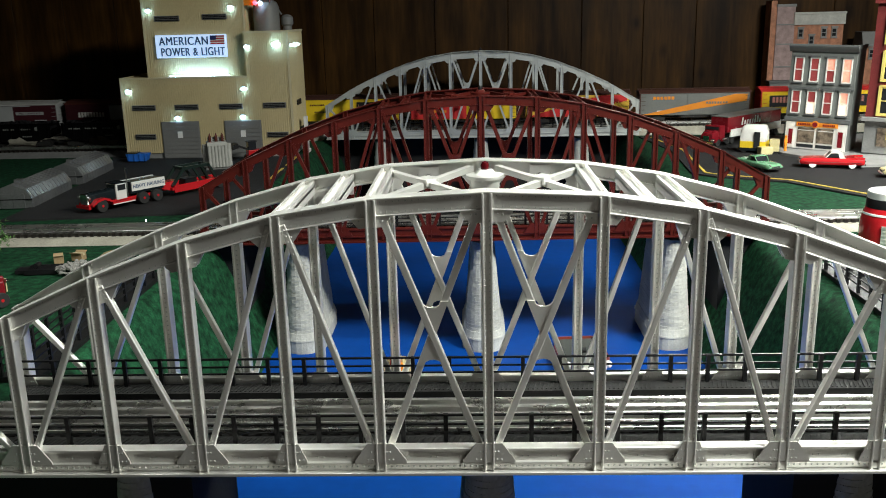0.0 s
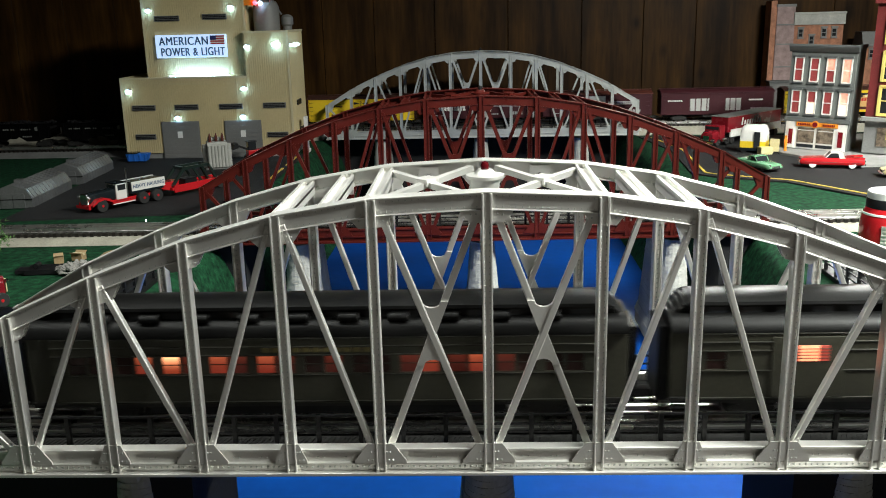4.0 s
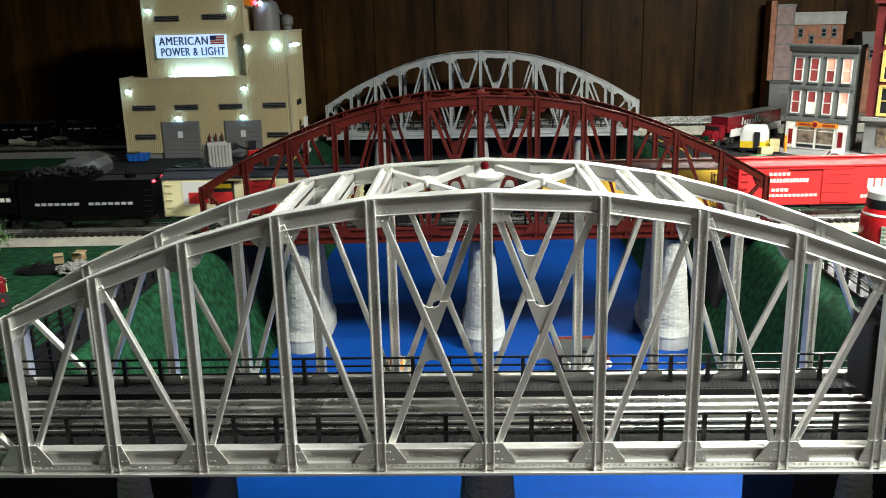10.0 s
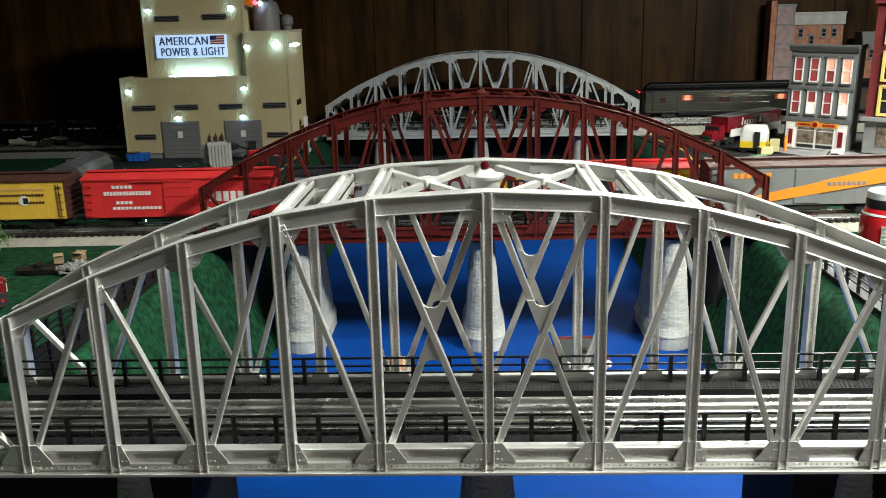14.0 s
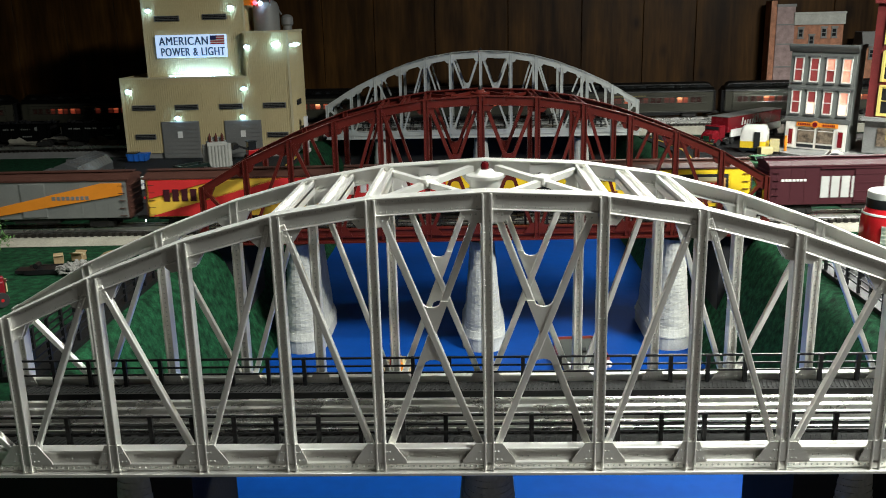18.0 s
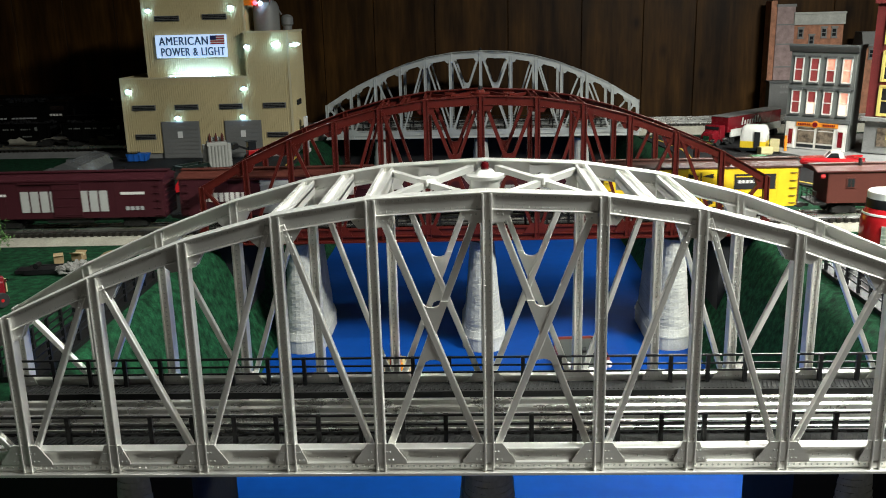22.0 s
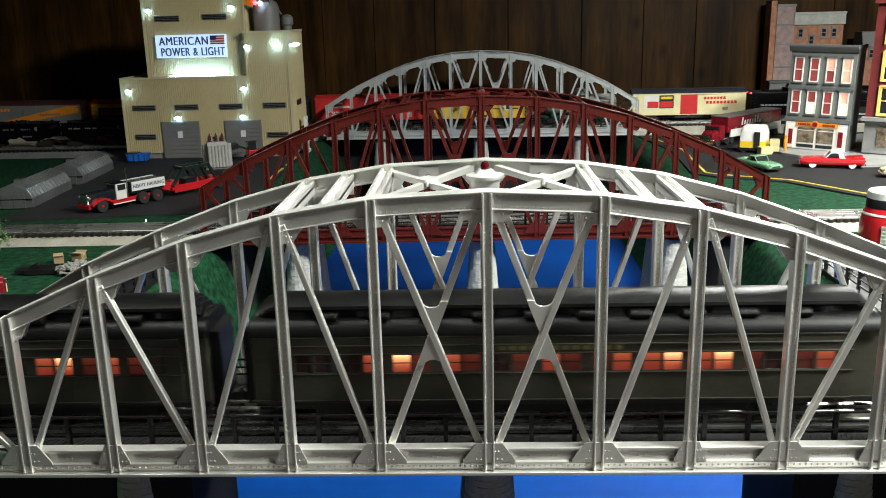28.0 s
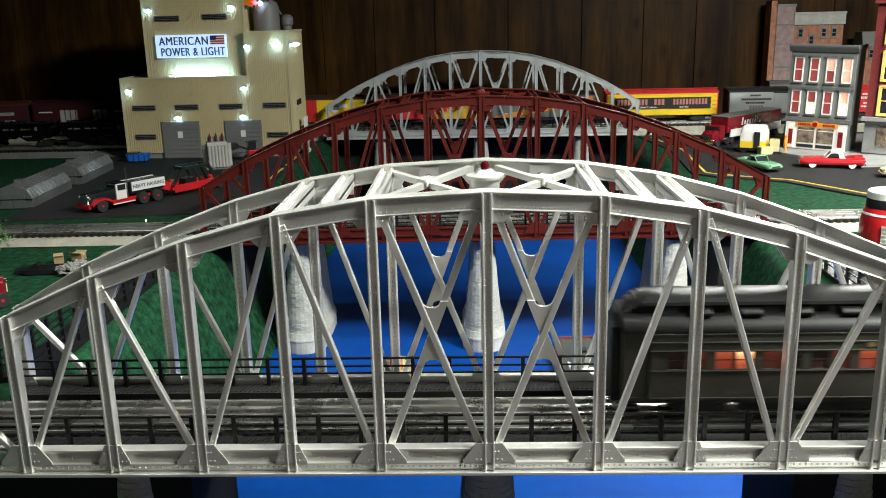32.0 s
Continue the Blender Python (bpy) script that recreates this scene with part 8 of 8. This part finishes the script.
storage_can()

# ---- the near bank ----
CARD = surface("brown_cardboard", (0.33, 0.23, 0.12), 0.85, 0.0, 0.12, 40, 300, 0.05)
RUBBLE = surface("grey_rubble", (0.252, 0.246, 0.228), 0.85, 0.0, 0.2, 60, 300, 0.2)


def cardboard_box(x, y, r, w, d, h):
    b = thing("cardboard_box", pose(x, y, 0.0015, 0, 0, r), "brown cardboard box lying on the grass", "box", "boxes on the grass")
    part("carton", Geo().box(-w / 2, w / 2, -d / 2, d / 2, 0, h), CARD, b, bevel=0.0005)
    part("tape", Geo().box(-w / 2 - 0.0003, w / 2 + 0.0003, -0.0015, 0.0015, h * 0.7, h + 0.0005), TRIM_TAN, b)
    for s in (-1, 1):
        part("flap", Geo().beam((-w / 2, s * d / 2, h), (w / 2, s * d / 2, h), 0.0008, 0.008, (0, s * 0.8, 0.6)), CARD, b)


cardboard_box(-0.650, 1.288, 25, 0.014, 0.012, 0.011)
cardboard_box(-0.626, 1.305, -8, 0.018, 0.013, 0.011)


def scrap_heap():
    s = thing("rubble_heap", pose(-0.595, 1.235, 0.001), "heap of pale grey broken pieces on the grass", "rubble")
    rng = random.Random(21)
    g = Geo()
    for k in range(150):
        a, r = rng.uniform(0, math.tau), 0.032 * math.sqrt(rng.random())
        x, y = r * math.cos(a) * 1.1, r * math.sin(a) * 0.7
        z = 0.012 * max(0, 1 - (r / 0.034) ** 2)
        d = Vector((rng.uniform(-1, 1), rng.uniform(-1, 1), rng.uniform(-0.5, 0.5))).normalized()
        q = rng.uniform(0.002, 0.006)
        c = Vector((x, y, z + 0.003))
        g.beam(c - d * q, c + d * q, rng.uniform(0.002, 0.005), rng.uniform(0.0015, 0.003))
    tagged(part("rubble", g, RUBBLE, s), kind="stuff")
    m = thing("sand_mound", pose(-0.575, 1.315, 0.0005), "tan mound of sand on the grass", "mound")
    rows = [(0.026, 0.0), (0.022, 0.004), (0.016, 0.009), (0.008, 0.0115), (0.0005, 0.012)]
    part("mound", Geo().lathe(rows, 24), CARD, m, smooth=True)
    f = thing("flat_frame", pose(-0.64, 1.243, 0.0015, 0, 0, 8), "black flat steel frame lying on the grass", "frame")
    for y in (-0.014, 0.014):
        part("beam", Geo().box(-0.035, 0.04, y - 0.002, y + 0.002, 0, 0.007), BLACK, f)
    for k in range(6):
        part("cross_bar", Geo().box(-0.034 + k * 0.0155, -0.049 + k * 0.0155, -0.012, 0.012, 0.001, 0.006), BLACK, f)
    part("winch", Geo().tube((-0.02, -0.008, 0.0105), (-0.02, 0.008, 0.0105), 0.004, n=12), BLACK, f)


scrap_heap()


def tractor():
    t = thing("farm_tractor", pose(-0.652, 1.06, 0.0015, 0, 0, 55), "dark red tractor with a cream panel", "tractor")
    part("body", Geo().box(-0.03, 0.035, -0.010, 0.010, 0.014, 0.034), CAR_MAROON, t, bevel=0.002)
    part("hood", Geo().box(0.0, 0.036, -0.008, 0.008, 0.03, 0.04), CAR_MAROON, t, bevel=0.002)
    part("seat", Geo().box(-0.025, -0.012, -0.007, 0.007, 0.034, 0.046), BLACK, t, bevel=0.001)
    part("panel", Geo().box(0.0365, 0.038, -0.008, 0.008, 0.018, 0.036), CAR_CREAM, t, "cream front panel")
    part("exhaust", Geo().tube((0.018, 0, 0.04), (0.018, 0, 0.058), 0.0015, n=8), CHROME, t)
    part("steering_post", Geo().beam((-0.004, 0, 0.034), (-0.012, 0, 0.05), 0.0015, 0.0015), BLACK, t)
    for s in (-1, 1):
        wheel(t, -0.02, s * 0.018, 0.018, 0.010, CAR_RED)
        wheel(t, 0.026, s * 0.013, 0.010, 0.006, CAR_RED)
        part("lamp", Geo().ball((0.037, s * 0.011, 0.034), 0.0026, 8), CHROME, t)


tractor()
LEAF = surface("leaf_green", (0.05, 0.15, 0.035), 0.6, 0.0, 0.35, 60, 300, 0.05, second=(0.11, 0.24, 0.06))
BARK = surface("bark", (0.09, 0.06, 0.04), 0.85, 0.0, 0.3, 60, 300, 0.3)


def small_tree(x, y, seed, high):
    t = thing("tree", pose(x, y, 0.0005), "small model tree with fresh green leaves", "tree")
    rng = random.Random(seed)
    g = Geo().tube((0, 0, 0), (0.002, 0.001, high * 0.45), high * 0.04, high * 0.025, 8)
    tips = []
    for k in range(11):
        a, e = rng.uniform(0, math.tau), rng.uniform(0.25, 1.2)
        z0 = high * rng.uniform(0.25, 0.5)
        ln = high * rng.uniform(0.28, 0.5)
        b = Vector((math.cos(a) * math.cos(e) * ln, math.sin(a) * math.cos(e) * ln, z0 + math.sin(e) * ln))
        g.tube((0.001, 0, z0), b, high * 0.018, high * 0.006, 6)
        tips.append(b)
    part("trunk", g, BARK, t)
    g = Geo()
    for b in tips:
        for k in range(55):
            c = b + Vector((rng.gauss(0, 1), rng.gauss(0, 1), rng.gauss(0, 0.8))) * high * 0.085
            d = Vector((rng.uniform(-1, 1), rng.uniform(-1, 1), rng.uniform(-0.6, 0.9))).normalized()
            s = d.cross(Vector((0, 0, 1))).normalized()
            q = rng.uniform(0.0025, 0.0045)
            g.add([c, c + d * q + s * q * 0.4, c + d * q * 2.1 + Vector((0, 0, -q * 0.3)), c + d * q - s * q * 0.4], [(0, 1, 2), (0, 2, 3)])
    part("crown", g, LEAF, t)


small_tree(-0.765, 1.292, 5, 0.072)

# ---- boats on the river ----
HULL_RED = rgb("hull_brown_red", (0.20, 0.04, 0.03), 0.4)
DECK_TAN = rgb("deck_tan", (0.45, 0.32, 0.18), 0.6)


DECK_DARK = rgb("dark_grey_boat_deck", (0.05, 0.055, 0.05), 0.6)


def boat(m, label, ln, hull, deck, fenders):
    b = thing("boat", m, label, "boat", "boats on the river")
    w = ln * 0.24
    out = [(-ln * 0.46, -w * 0.8), (-ln * 0.2, -w), (ln * 0.15, -w), (ln * 0.36, -w * 0.65), (ln * 0.5, 0), (ln * 0.36, w * 0.65), (ln * 0.15, w), (-ln * 0.2, w), (-ln * 0.46, w * 0.8)]
    n = len(out)
    v = [(x * 0.94, y * 0.78, 0) for x, y in out] + [(x, y, 0.014 + 0.006 * max(0, x / ln)) for x, y in out]
    part("hull", Geo().add(v, [tuple(range(n)), tuple(range(2 * n - 1, n - 1, -1))] + [(i, (i + 1) % n, (i + 1) % n + n, i + n) for i in range(n)]), hull, b)
    part("deck", Geo().prism([(x * 0.93, y * 0.9) for x, y in out], "z", 0.0142, 0.0172), deck, b)
    g = Geo()
    for (xa, ya), (xb, yb) in zip(out, out[1:] + out[:1]):
        g.beam((xa, ya, 0.0175 + 0.006 * max(0, xa / ln)), (xb, yb, 0.0175 + 0.006 * max(0, xb / ln)), 0.0028, 0.0045)
    part("gunwale", g, hull, b)
    if not fenders:
        rng = random.Random(9)
        for k in range(9):
            x, y = rng.uniform(-ln * 0.36, ln * 0.3), rng.uniform(-w * 0.6, w * 0.6)
            q = rng.uniform(0.003, 0.006)
            part("cargo_box", Geo().box(x - q, x + q, y - q * 0.7, y + q * 0.7, 0.0165, 0.0165 + rng.uniform(0.004, 0.012)), rng.choice((DECK_TAN, CAR_WHITE, CAR_MAROON, C_ORANGE, BLACK)), b, bevel=0.0005)
        for k in range(7):
            x = -ln * 0.4 + k * ln * 0.05
            part("mast_post", Geo().tube((x, -w * 0.3 + k * 0.002, 0.0165), (x + 0.002, -w * 0.3 + k * 0.002, 0.030), 0.001, n=6), C_ORANGE, b)
    else:
        part("tow_winch", Geo().tube((-ln * 0.05, -0.008, 0.021), (-ln * 0.05, 0.008, 0.021), 0.0045, n=12), BLACK, b)
        for s in (-1, 1):
            part("bollard", Geo().tube((ln * 0.2, s * w * 0.5, 0.017), (ln * 0.2, s * w * 0.5, 0.024), 0.002, n=8), BLACK, b)
    for k in range(fenders):
        f = k / max(1, fenders - 1)
        a = -1.25 + 2.5 * f
        part("fender", Geo().ball((ln * 0.47 - abs(math.sin(a)) ** 2 * ln * 0.17, math.sin(a) * w * 0.86, 0.0195), 0.0062, 8), WHITE, b, "white fender")
    return b


boat(pose(-0.132, 1.275, WATER_Z + 0.0008, 0, 0, -80), "small tan deck boat moored on the blue river", 0.085, DECK_TAN, CAR_CREAM, 0)
boat(pose(0.160, 1.325, WATER_Z + 0.0008, 0, 0, -86), "brown-red tug boat with white fenders on the river", 0.16, HULL_RED, DECK_DARK, 5)


def motions():
    for car, line, zero, speed, middle, bog in MOVING:
        walk(car, car_rows(line, zero, speed, middle, bog))


motions()
